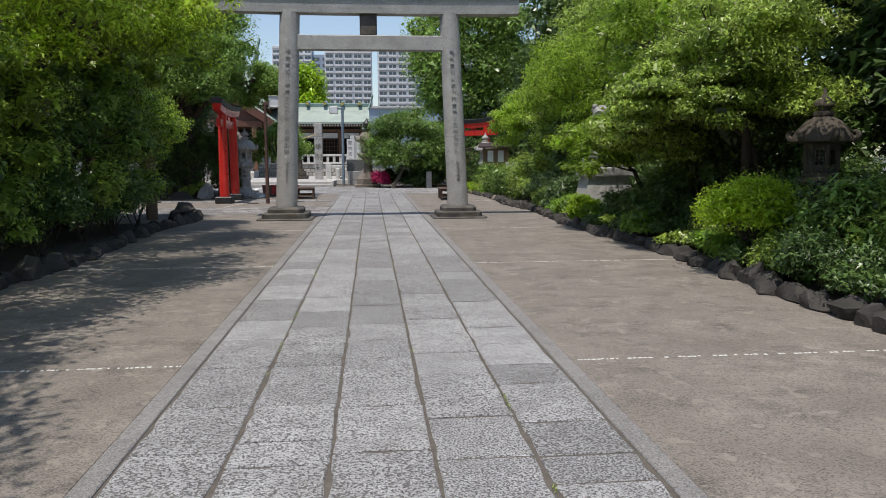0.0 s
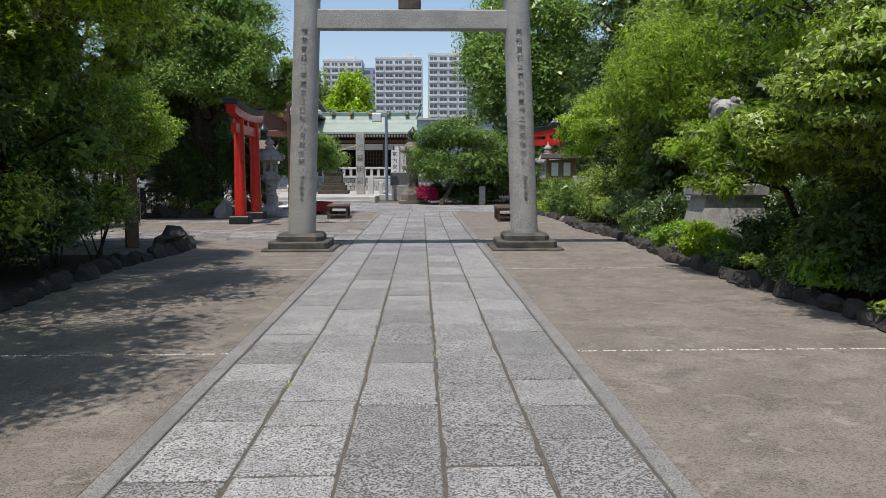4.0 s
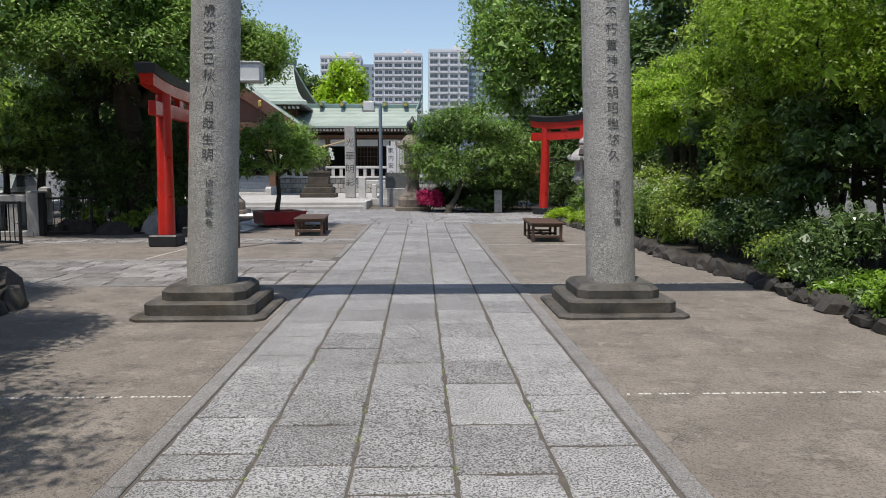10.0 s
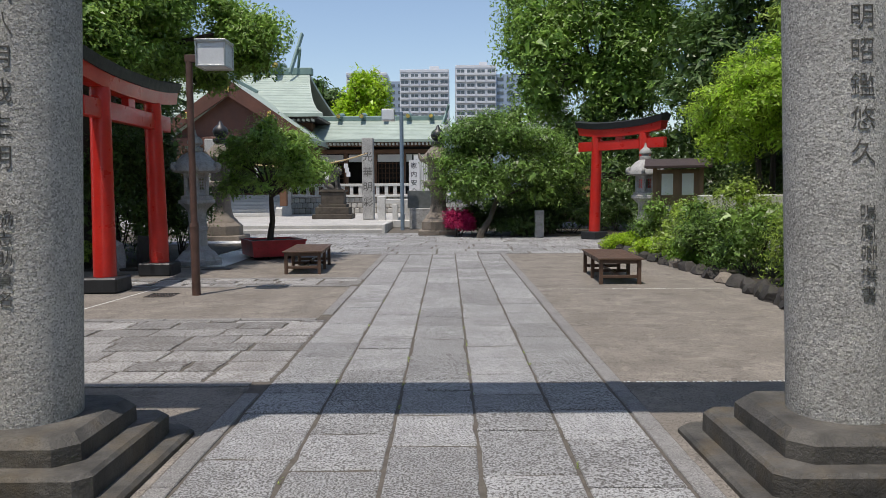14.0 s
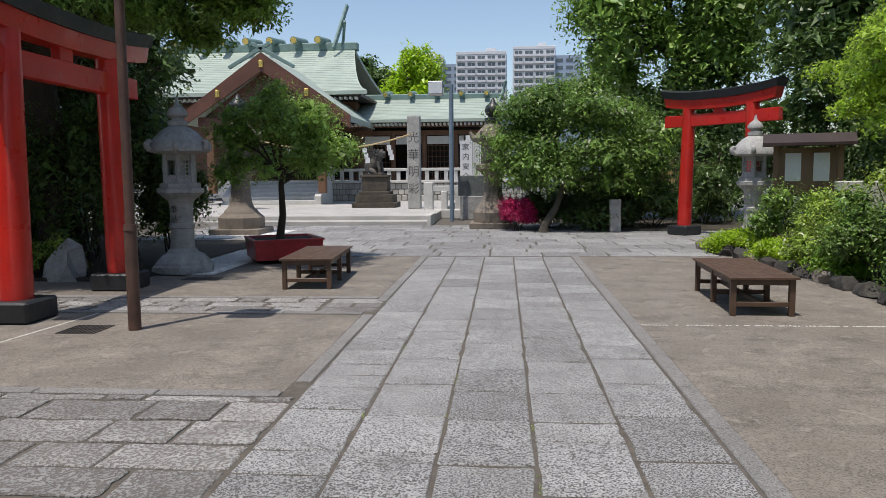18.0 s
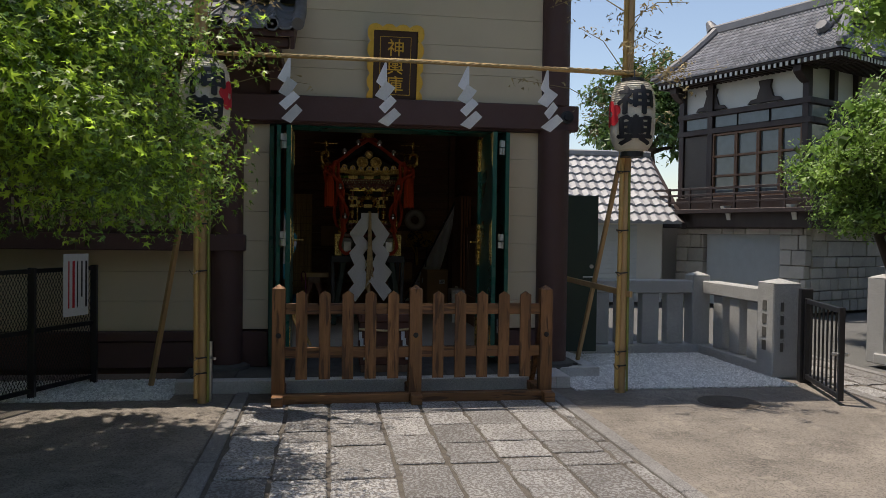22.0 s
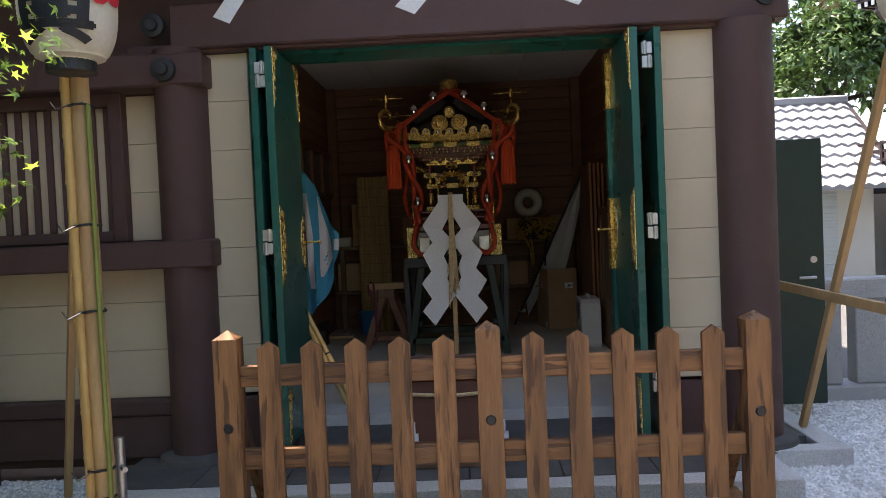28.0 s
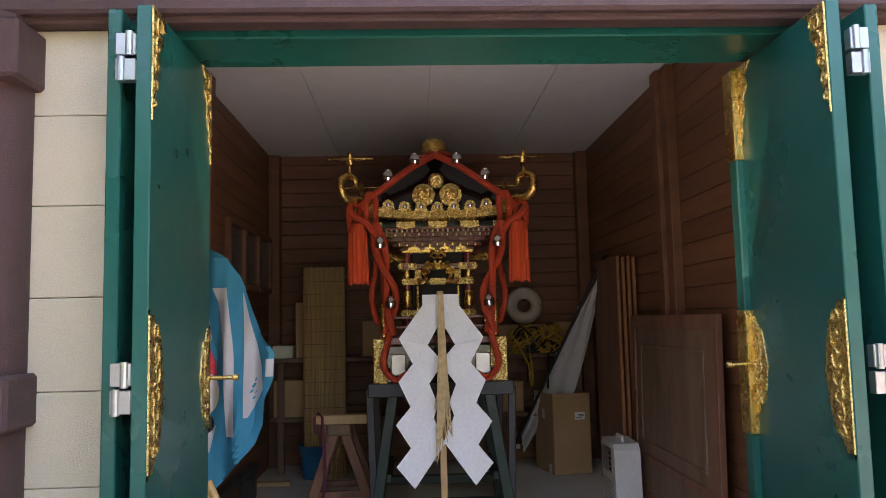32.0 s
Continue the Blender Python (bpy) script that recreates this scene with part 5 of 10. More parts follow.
for i in range(7):
    part("text_bar", Shape().box(0.121, 0.124, -0.04, 0.04, 0.45 + 0.15 * i, 0.55 + 0.15 * i, 0.001), PAPER, post_)


# ---- drains ----
def drain(at, w, d, turn=0):
    t = thing("drain_grate", "rusty iron drain grate let into the concrete", "drain", at, turn, group="drain grates")
    s = Shape()
    s.box(-w / 2, w / 2, -d / 2, d / 2, -0.04, 0.003, 0.002)
    part("frame", s, OLD_STONE, t)
    n = int(w / 0.045)
    for i in range(n):
        x = -w / 2 + 0.03 + (w - 0.06) * i / (n - 1)
        s = Shape()
        s.box(x - 0.008, x + 0.008, -d / 2 + 0.02, d / 2 - 0.02, 0.0, 0.012, 0.002)
        part("bar", s, IRON, t)
    for j in range(4):
        y = -d / 2 + 0.03 + (d - 0.06) * j / 3
        s = Shape()
        s.box(-w / 2 + 0.02, w / 2 - 0.02, y - 0.006, y + 0.006, 0.0, 0.009, 0.002)
        part("cross_bar", s, IRON, t)
drain((-4.0, 26.59, 0), 0.43, 0.46, 0)
drain((-4.3, 30.3, 0), 0.6, 0.3, 0)
t = thing("manhole_cover", "round rusty iron cover flush with the concrete", "manhole cover", (-8.2, 26.05, 0))
part("ring", Shape().lathe([(0.32, -0.02), (0.32, 0.004), (0.3, 0.006), (0.29, 0.002)], n=32), OLD_STONE, t)
part("lid", Shape().lathe([(0.285, -0.02), (0.285, 0.006), (0.27, 0.008)], n=32), MOSSY_STONE, t)


# ---- storehouse ----
WX = -9.78           # face of the cream wall
Y0, Y1 = 21.68, 24.2   # door opening
st = thing("storehouse", "cream-sided storehouse with brown posts and beams and an open doorway", "building", (WX, 23.0, 0))
def spart(name, shape, mat, parent=None, label="", smooth=False):
    shape.v = [(x - WX, y - 23.0, z) for x, y, z in shape.v]
    return part(name, shape, mat, parent or st, label, smooth)
def siding(y0, y1, z0, z1, x=WX):
    z = z0
    while z < z1 - 0.02:
        s = Shape()
        s.box(x - 0.03, x, y0, y1, z + 0.0012, min(z + 0.313, z1) - 0.0012, 0.003)
        spart("siding_board", s, CREAM)
        z += 0.313
siding(21.3, Y0 - 0.03, 0.52, 2.7)
siding(Y1 + 0.03, 24.62, 0.52, 2.7)
siding(21.3, 24.62, 3.0, 5.3)
siding(20.82, 21.06, 1.53, 2.48, WX - 0.05)
siding(18.0, 21.06, 0.5, 1.35, WX - 0.05)
s = Shape()
for y0, y1, z0, z1 in ((17.9, 21.2, 0.05, 3.85), (21.2, Y0 - 0.03, 0.05, 5.4), (Y1 + 0.03, 24.95, 0.05, 5.4), (Y0 - 0.03, Y1 + 0.03, 2.72, 5.4)):
    spart("wall_core", Shape().box(WX - 0.3, WX - 0.06, y0, y1, z0, z1, 0.002), BROWN)
s = Shape()
s.box(-15.3, WX - 0.3, 24.6, 24.9, 0.05, 5.4, 0.004)
s.box(-15.3, WX - 0.3, 17.9, 18.1, 0.05, 5.4, 0.004)
s.box(-15.5, -15.3, 17.9, 24.9, 0.05, 5.4, 0.004)
spart("outer_wall", s, CREAM)
s = Shape()
s.prism([(-9.0, 5.3), (-12.5, 6.9), (-16.0, 5.3), (-16.0, 5.15), (-12.5, 6.75), (-9.0, 5.15)], 20.9, 25.7, "y")
spart("roof", s, TILE)
s = Shape()
s.box(WX - 0.02, WX + 0.11, 21.2, 25.02, 2.72, 3.0, 0.012)
spart("beam", s, BROWN)
s = Shape()
s.box(WX - 0.02, WX + 0.07, 20.9, 24.95, 2.7, 2.76, 0.008)
spart("beam_ledge", s, BROWN)
for yy, rr in ((21.225, 0.165), (24.76, 0.175)):
    s = Shape()
    s.lathe([(rr, 0.14), (rr, 2.72)], (WX + 0.02, yy, 0), 32)
    spart("column", s, BROWN, smooth=True)
    s = Shape()
    s.lathe([(rr + 0.09, 0.1), (rr + 0.08, 0.15), (rr + 0.03, 0.17)], (WX + 0.02, yy, 0), 32)
    spart("column_base", s, SLATE, smooth=True)
s = Shape()
s.lathe([(0.16, 3.0), (0.16, 5.2)], (WX - 0.02, 24.78, 0), 24)
spart("upper_column", s, BROWN, smooth=True)
for x, y, z in ((0.09, 24.88, 2.87), (0.09, 21.1, 2.87), (0.19, 21.19, 2.575)):
    s = Shape()
    s.tube([(WX + x, y, z), (WX + x + 0.035, y, z), (WX + x + 0.04, y, z), (WX + x + 0.06, y, z)], [0.075, 0.072, 0.04, 0.035], 20)
    spart("boss", s, BLACK, None, "round black boss", True)
s = Shape()
s.box(WX - 0.06, WX + 0.19, 18.0, 21.42, 1.35, 1.525, 0.012)
spart("rail", s, BROWN)
s = Shape()
s.box(WX - 0.06, WX + 0.19, 18.0, 21.42, 2.48, 2.68, 0.012)
spart("rail", s, BROWN)
s = Shape()
s.box(WX - 0.06, WX + 0.03, 18.0, 21.08, 0.12, 0.4, 0.01)
s.box(WX - 0.06, WX + 0.05, 18.0, 21.08, 0.4, 0.5, 0.01)
spart("base_rail", s, BROWN)
for y0, y1 in ((21.3, Y0 - 0.03), (Y1 + 0.03, 24.62)):
    s = Shape()
    s.box(WX - 0.04, WX + 0.02, y0, y1, 0.12, 0.5, 0.01)
    spart("base_rail", s, BROWN)
# lattice window of the wing
s = Shape()
s.box(WX - 0.06, WX + 0.03, 19.0, 19.08, 1.53, 2.48, 0.006)
s.box(WX - 0.06, WX + 0.03, 20.74, 20.83, 1.53, 2.48, 0.006)
s.box(WX - 0.06, WX + 0.03, 19.08, 20.74, 1.53, 1.6, 0.006)
s.box(WX - 0.06, WX + 0.03, 19.08, 20.74, 2.4, 2.48, 0.006)
win = spart("lattice_window", s, BROWN)
s = Shape()
s.box(WX - 0.058, WX - 0.05, 19.08, 20.74, 1.6, 2.4, 0.001)
spart("window_panel", s, CREAM, win)
for i in range(17):
    s = Shape()
    y = 19.12 + i * 0.098
    s.box(WX - 0.045, WX - 0.015, y, y + 0.04, 1.6, 2.4, 0.004)
    spart("bar", s, BROWN, win)
# wing roof of dark pan tiles, its ridge against the cream wall
XE, ZE, PITCH = -9.05, 3.56, 0.6
def slope(x):
    return ZE + PITCH * (XE - x)
s = Shape()
s.prism([(XE, ZE - 0.05), (WX, slope(WX) - 0.05), (WX, slope(WX) - 0.12), (XE, ZE - 0.11)], 21.2, 21.93, "y")
wing = spart("wing_roof", s, BROWN)
s = Shape()
s.prism([(XE, ZE - 0.05), (-11.6, slope(-11.6) - 0.05), (-11.6, slope(-11.6) - 0.12), (XE, ZE - 0.11)], 17.5, 21.2, "y")
spart("roof_deck", s, BROWN, wing)
def pan_tile(y, x0, x1):
    """One wavy tile from its lower edge x0 up to x1, crest over the seam."""
    prof = [(-0.128, 0.03), (-0.09, -0.005), (-0.03, -0.03), (0.04, -0.025), (0.085, 0.02), (0.128, 0.052), (0.15, 0.04)]
    up = [(x0, y + u, slope(x0) + w + 0.022) for u, w in prof] + [(x1, y + u, slope(x1) + w - 0.004) for u, w in prof]
    dn = [(x0, y + u, slope(x0) + w - 0.004) for u, w in prof]
    n = len(prof)
    fs = [(j, j + 1, n + j + 1, n + j) for j in range(n - 1)] + [(2 * n + j, 2 * n + j + 1, j + 1, j) for j in range(n - 1)]
    return Shape().add(up + dn, fs)
for i in range(17):
    y = 21.85 - i * 0.256
    k, x = 0, XE + 0.04
    while x > (WX + 0.1 if y > 21.2 else -11.4):
        spart("tile", pan_tile(y, x, x - 0.27), TILE, wing, smooth=True)
        x -= 0.235
    s = Shape()
    s.tube([(XE + 0.03, y - 0.128, ZE - 0.01), (XE + 0.055, y - 0.128, ZE - 0.01), (XE + 0.055, y - 0.128, ZE - 0.01), (XE + 0.048, y - 0.128, ZE - 0.01)], [0.068, 0.066, 0.048, 0.046], 18)
    s.tube([(XE + 0.045, y - 0.128, ZE - 0.01), (XE + 0.06, y - 0.128, ZE - 0.01)], [0.02, 0.015], 8)
    spart("eave_tile", s, TILE, wing, "round-ended eave tile")
for i, (x, h) in enumerate(((WX + 0.09, 0.0), (WX + 0.085, 0.06), (WX + 0.075, 0.12))):
    for y in (21.2, 21.58):
        s = Shape()
        s.box(x - 0.1, x + 0.05, y, y + 0.376, slope(WX) + h - 0.02, slope(WX) + h + 0.035, 0.008)
        spart("ridge_tile", s, TILE, wing)
s = Shape()
s.tube([(XE + 0.05, 21.965, ZE + 0.0), (-9.4, 21.975, slope(-9.4) + 0.02), (WX + 0.02, 21.965, slope(WX) + 0.02)], [0.06, 0.062, 0.062], 12)
spart("verge_tile", s, TILE, wing, smooth=True)
s = Shape()
s.prism([(XE - 0.02, ZE - 0.11), (WX, slope(WX) - 0.12), (WX, slope(WX) - 0.3), (XE - 0.05, ZE - 0.22)], 21.89, 21.93, "y")
spart("barge_board", s, BROWN)
s = Shape()
s.box(XE - 0.14, XE - 0.06, 17.6, 21.88, ZE - 0.2, ZE - 0.1, 0.01)
spart("eave_beam", s, BROWN)
s = Shape()
s.prism([(XE - 0.1, ZE - 0.2), (XE - 0.1, ZE - 0.28), (WX + 0.25, 3.22), (WX + 0.12, 3.04), (WX, 3.02), (WX, ZE - 0.2)], 21.66, 21.8, "y")
spart("bracket", s, BROWN)
s = Shape()
s.box(WX - 0.001, WX + 0.02, 21.2, 21.7, 3.0, 3.9, 0.003)
spart("eave_panel", s, BROWN)
s = Shape()
s.box(-15.3, WX - 0.3, 21.2, 21.32, 3.62, 5.4, 0.004)
spart("end_wall", s, CREAM)
# apron and steps
s = Shape()
for i in range(8):
    for j in range(2):
        y = 20.85 + i * 0.53
        if not (j == 0 and i == 7):
            s.box(-9.16 - (j + 1) * 0.62, -9.165 - j * 0.62, y, y + 0.525, -0.05, 0.12, 0.003)
spart("apron_paving", s, SLATE)
s = Shape()
s.box(-9.16, -9.0, 20.85, 24.6, -0.05, 0.118, 0.006)
s.box(-9.5, -9.0, 24.6, 24.75, -0.05, 0.118, 0.006)
s.box(-9.62, -9.5, 24.6, 25.25, -0.05, 0.118, 0.006)
s.box(-11.1, -9.62, 25.1, 25.25, -0.05, 0.118, 0.006)
spart("stone_edging", s, WHITE_STONE, None, "pale granite edging")
s = Shape()
s.box(-11.1, -9.8, 24.9, 25.1, -0.05, 0.115, 0.004)
spart("side_apron", s, SLATE)
# interior
s = Shape()
s.box(-15.3, -10.402, 21.0, 24.62, -0.05, 0.2, 0.004)
single("floor_inside", s, FLOOR_CONCRETE, "smooth grey concrete storehouse floor", kind="structure")
s = Shape()
s.box(-15.3, WX - 0.3, 21.0, 24.62, 3.475, 3.51, 0.002)
for y0, y1 in ((21.0, 21.895), (21.903, 22.815), (22.823, 23.725), (23.733, 24.62)):
    s.box(-15.3, WX - 0.3, y0, y1, 3.45, 3.478, 0.0015)
single("ceiling", s, CEILING_PAINT, "grey panelled ceiling", kind="structure")
for nm, a in (("wall_west", "x"), ("wall_south", "s"), ("wall_north", "n")):
    w = tagged(new(nm), "reddish-brown horizontal boarding", "", "", "structure")
    for i in range(22):
        z = 0.2 + i * 0.15
        s = Shape()
        if a == "x":
            s.box(-15.3, -15.26, 21.0, 24.6, z + 0.002, z + 0.148, 0.005)
        elif a == "s":
            s.box(-15.26, WX - 0.3, 21.12, 21.16, z + 0.002, z + 0.148, 0.005)
        else:
            s.box(-15.26, WX - 0.3, 24.55, 24.59, z + 0.002, z + 0.148, 0.005)
        part("board", s, INNER_WOOD, w)
s = Shape()
for x, y in ((-15.2, 21.22), (-15.2, 24.49), (-12.55, 24.51), (-12.5, 21.22)):
    s.box(x - 0.06, x + 0.06, y - 0.06, y + 0.06, 0.2, 3.44, 0.006)
s.box(-12.49, -12.36, 24.48, 24.55, 0.2, 3.44, 0.005)
single("trim_posts", s, INNER_WOOD, "brown wooden corner posts", kind="structure")
# two small windows of the side wall
w = thing("window_1", "small high windows with wooden frames", "window", (-13.9, 21.16, 2.0), kind="structure")
for i in range(3):
    s = Shape()
    x = -0.9 + i * 0.6
    s.box(x - 0.26, x + 0.26, 0.004, 0.02, 0.02, 0.5, 0.002)
    part("pane", s, GLASS_DARK, w)
    s = Shape()
    for p in (x - 0.3, x + 0.26):
        s.box(p, p + 0.04, 0.0, 0.05, 0.0, 0.54, 0.003)
    s.box(x - 0.26, x + 0.26, 0.0, 0.05, 0.5, 0.54, 0.003)
    s.box(x - 0.26, x + 0.26, 0.0, 0.05, -0.03, 0.02, 0.003)
    part("window_frame", s, INNER_WOOD, w)


# ---- folding doors ----
def gold_half(y, zc, x_edge, sgn, h, w, side):
    """A half-oval chased plate lying on a door face, flat side at x_edge."""
    o = [(x_edge, zc - h)]
    for i in range(13):
        a = -math.pi / 2 + math.pi * i / 12
        r = 1 + 0.05 * math.cos(a * 9)
        o.append((x_edge + sgn * w * math.cos(a) * r, zc + h * 0.94 * math.sin(a) * r))
    o.append((x_edge, zc + h))
    s = Shape().prism(o, y, y + side * 0.006, "y")
    for i in range(7):
        f = -0.72 + i * 0.24
        r = w * 0.27 * math.sqrt(max(0.1, 1 - f * f))
        s.tube([(x_edge + sgn * (w * 0.5 * math.sqrt(1 - f * f * 0.8) + r * (1 - k / 11) * math.cos(k * 0.7 + i)), y + side * 0.006, zc + h * f + r * 1.3 * (1 - k / 11) * math.sin(k * 0.7 + i)) for k in range(10)], [0.006 - 0.0003 * k for k in range(10)], 6)
    return s


def gold_corner(y, z, x_edge, sgn, w, h, side):
    o = [(x_edge, z), (x_edge + sgn * w, z)]
    for i in range(1, 8):
        f = i / 8
        o.append((x_edge + sgn * w * (1 - f) * (0.85 + 0.15 * math.cos(f * 25)), z - h * f))
    o.append((x_edge, z - h))
    s = Shape().prism(o, y, y + side * 0.006, "y")
    for i in range(5):
        f = 0.1 + i * 0.17
        r = w * 0.3 * (1 - f * 0.8)
        s.tube([(x_edge + sgn * (w * 0.42 * (1 - f) + 0.004 + r * (1 - k / 11) * math.cos(k * 0.7 + i)), y + side * 0.006, z - h * f - 0.02 + r * 1.2 * (1 - k / 11) * math.sin(k * 0.7 + i)) for k in range(10)], [0.006 - 0.0003 * k for k in range(10)], 6)
    return s


ZT, ZB = 2.66, 0.24
for side, ya, yb in ((1, 21.765, 21.865), (-1, 24.175, 24.03)):
    d = thing("folding_door", "dark green lacquered folding door with chased brass fittings, folded open", "door", (-9.5, yb, ZB), group="storehouse doors")
    def dpart(name, shape, mat, parent=None, label="", smooth=False):
        shape.v = [(x + 9.5, y - yb, z - ZB) for x, y, z in shape.v]
        return part(name, shape, mat, parent or d, label, smooth)
    s = Shape()
    s.box(-10.12, -9.5, ya - 0.022, ya + 0.022, ZB, ZT, 0.004)
    dpart("outer_leaf", s, GREEN)
    s = Shape()
    s.box(-10.14, -9.47, yb - 0.024, yb + 0.024, ZB, ZT, 0.004)
    leaf = dpart("inner_leaf", s, GREEN)
    f = yb + side * 0.024
    for sh in (gold_corner(f, ZT - 0.004, -9.472, -1, 0.13, 0.36, side), gold_corner(f, ZT - 0.004, -10.138, 1, 0.12, 0.36, side),
               gold_half(f, 1.47, -9.472, -1, 0.25, 0.13, side), gold_half(f, 1.47, -10.138, 1, 0.2, 0.12, side)):
        dpart("brass_plate", sh, GOLD_CHASED, leaf, "chased brass plate")
    dpart("brass_plate", gold_corner(f, ZB + 0.34, -9.472, -1, 0.1, 0.33, side), GOLD_CHASED, leaf, "chased brass plate")
    for zz in (2.49, 1.49, 0.58):
        for dz in (0.04, -0.04):
            s = Shape()
            s.tube([(-9.455, (ya + yb) / 2 + side * 0.012 * (1 if dz > 0 else -1), zz + dz - 0.038), (-9.455, (ya + yb) / 2 + side * 0.012 * (1 if dz > 0 else -1), zz + dz + 0.038)], 0.012, 12)
            yc = (ya + yb) / 2
            s.box(-9.49, -9.455, yc - 0.03, yc + 0.03, zz + dz - 0.034, zz + dz + 0.034, 0.002)
            dpart("hinge", s, STEEL, None, "steel hinge")
    s = Shape()
    s.tube([(-10.12, yb + side * 0.02, 1.47), (-10.12, yb + side * 0.12, 1.47), (-10.12, yb + side * 0.125, 1.47), (-10.12, yb + side * 0.14, 1.47)], [0.008, 0.008, 0.014, 0.012], 10)
    s.tube([(-10.12, yb - side * 0.1, 1.47), (-10.12, yb, 1.45)], 0.007, 8)
    dpart("bolt", s, GOLD, leaf, "brass bolt", True)
    if side < 0:
        s = Shape()
        s.box(-10.2, -10.13, yb - 0.05, yb + 0.03, ZB, ZT, 0.006)
        dpart("meeting_stile", s, GREEN)
        for z0, z1 in ((2.28, 2.65), (1.2, 1.68), (0.26, 0.6)):
            s = Shape()
            s.box(-10.208, -10.12, yb - 0.056, yb + 0.036, z0, z1, 0.004)
            dpart("brass_sleeve", s, GOLD, None, "polished brass sleeve")
d = thing("door_frame", "dark green lacquered door frame", "door frame", (0, 0, 0), kind="structure")
s = Shape()
s.box(WX - 0.36, WX - 0.05, Y0 - 0.03, Y1 + 0.03, 2.685, 2.76, 0.006)
part("frame_head", s, GREEN, d)
for y in (Y0 - 0.03, Y1 - 0.02):
    s = Shape()
    s.box(WX - 0.36, WX - 0.02, y, y + 0.05, 0.12, 2.685, 0.006)
    part("frame_jamb", s, GREEN, d)
s = Shape()
s.box(WX + 0.03, WX + 0.3, 24.44, 24.56, 0.12, 0.16, 0.01)
single("door_stop", s, GOLD, "small polished brass foot plate on the slate", "fitting")

# ---- name board ----
t = thing("name_board", "dark wooden name board in a scalloped gold frame", "sign", (WX + 0.06, 22.965, 3.36))
t.matrix_world = pose(WX + 0.1, 22.965, 3.35, 0, 12, 0)
s = Shape()
s.box(-0.02, 0.0, -0.25, 0.25, -0.38, 0.38, 0.004)
part("board", s, BOARD_WOOD, t)
for k, (ya_, za_, yb_, zb_, n_) in enumerate(((-0.29, -0.42, 0.29, -0.42, 4), (0.29, 0.42, -0.29, 0.42, 4), (0.29, -0.42, 0.29, 0.42, 5), (-0.29, 0.42, -0.29, -0.42, 5))):
    o = []
    inner = 0.365 / 0.42 if k < 2 else 0.235 / 0.29
    for j in range(n_ * 4 + 1):
        f = j / (n_ * 4)
        w = 0.034 * abs(math.sin(f * n_ * math.pi)) ** 0.6
        py, pz = ya_ + (yb_ - ya_) * f, za_ + (zb_ - za_) * f
        o.append((py, pz * (1 - 0.022 / 0.42 + w / 0.42)) if k < 2 else (py * (1 - 0.022 / 0.29 + w / 0.29), pz))
    o += [(yb_, zb_ * inner), (ya_, za_ * inner)] if k < 2 else [(yb_ * inner, zb_ * 0.87), (ya_ * inner, za_ * 0.87)]
    part("frame_side", Shape().prism(o, -0.012, 0.024 + 0.004 * (k > 1), "x"), GILT, t, "scalloped gilt frame")
s = Shape()
for (y0, y1, z0, z1) in ((-0.16, 0.16, 0.298, 0.304), (-0.16, 0.16, -0.304, -0.298), (-0.166, -0.16, -0.304, 0.304), (0.16, 0.166, -0.304, 0.304)):
    s.box(-0.001, 0.004, y0, y1, z0, z1, 0.001)
part("gilt_line", s, GILT, t)
for i, ch in enumerate("神輿庫"):
    vs, fs = letters(ch, 0.19, 0.014, 0.0)
    part("character", Shape().add([(0.006 + v.z, v.x, 0.19 - 0.19 * i + v.y) for v in vs], fs), GILT, t, "gilt character")

# ---- picket fence ----
f = thing("picket_fence", "brown stained wooden picket fence on sled feet", "fence", (-8.55, 23.09, 0))
def picket(y, w, h, z0, d, name):
    s = Shape()
    s.add([(-d / 2, y - w / 2, z0), (d / 2, y - w / 2, z0), (d / 2, y + w / 2, z0), (-d / 2, y + w / 2, z0), (-d / 2, y - w / 2, h - w * 0.35), (d / 2, y - w / 2, h - w * 0.35),
           (d / 2, y + w / 2, h - w * 0.35), (-d / 2, y + w / 2, h - w * 0.35)] + ([(0, y, h)] if name == "post" else [(-d / 2, y, h), (d / 2, y, h)]),
          [(0, 3, 2, 1), (0, 1, 5, 4), (2, 3, 7, 6)] + ([(1, 2, 6, 5), (3, 0, 4, 7), (4, 5, 8), (5, 6, 8), (6, 7, 8), (7, 4, 8)] if name == "post" else [(1, 2, 6, 9, 5), (3, 0, 4, 8, 7), (4, 5, 9, 8), (6, 7, 8, 9)]))
    o = part(name, s, FENCE_WOOD, f)
    return o
for y in (-1.25, 0.0, 1.25):
    p_ = picket(y, 0.115, 1.085, 0.0, 0.11, "post")
    s = Shape()
    s.lathe([(0.026, 0), (0.02, 0.008)], n=8)
    s.move(Matrix.Translation((0.056, y, 0.62)) @ Matrix.Rotation(math.pi / 2, 4, "Y"))
    part("bolt", s, IRON, p_, "dark bolt head")
for k in (-1, 1):
    for i in range(5):
        picket(k * (0.21 + 0.2085 * i), 0.102, 1.03, 0.22, 0.03, "picket").location.x = 0.04
    for z in (0.86, 0.46):
        s = Shape()
        s.box(-0.022, 0.022, min(k * 0.058, k * 1.192), max(k * 0.058, k * 1.192), z - 0.05, z + 0.05, 0.004)
        part("rail", s, FENCE_RAIL, f)
    s = Shape()
    s.box(0.0, 0.09, min(k * 0.058, k * 1.3), max(k * 0.058, k * 1.3), 0.0, 0.085, 0.005)
    part("sill", s, FENCE_RAIL, f)
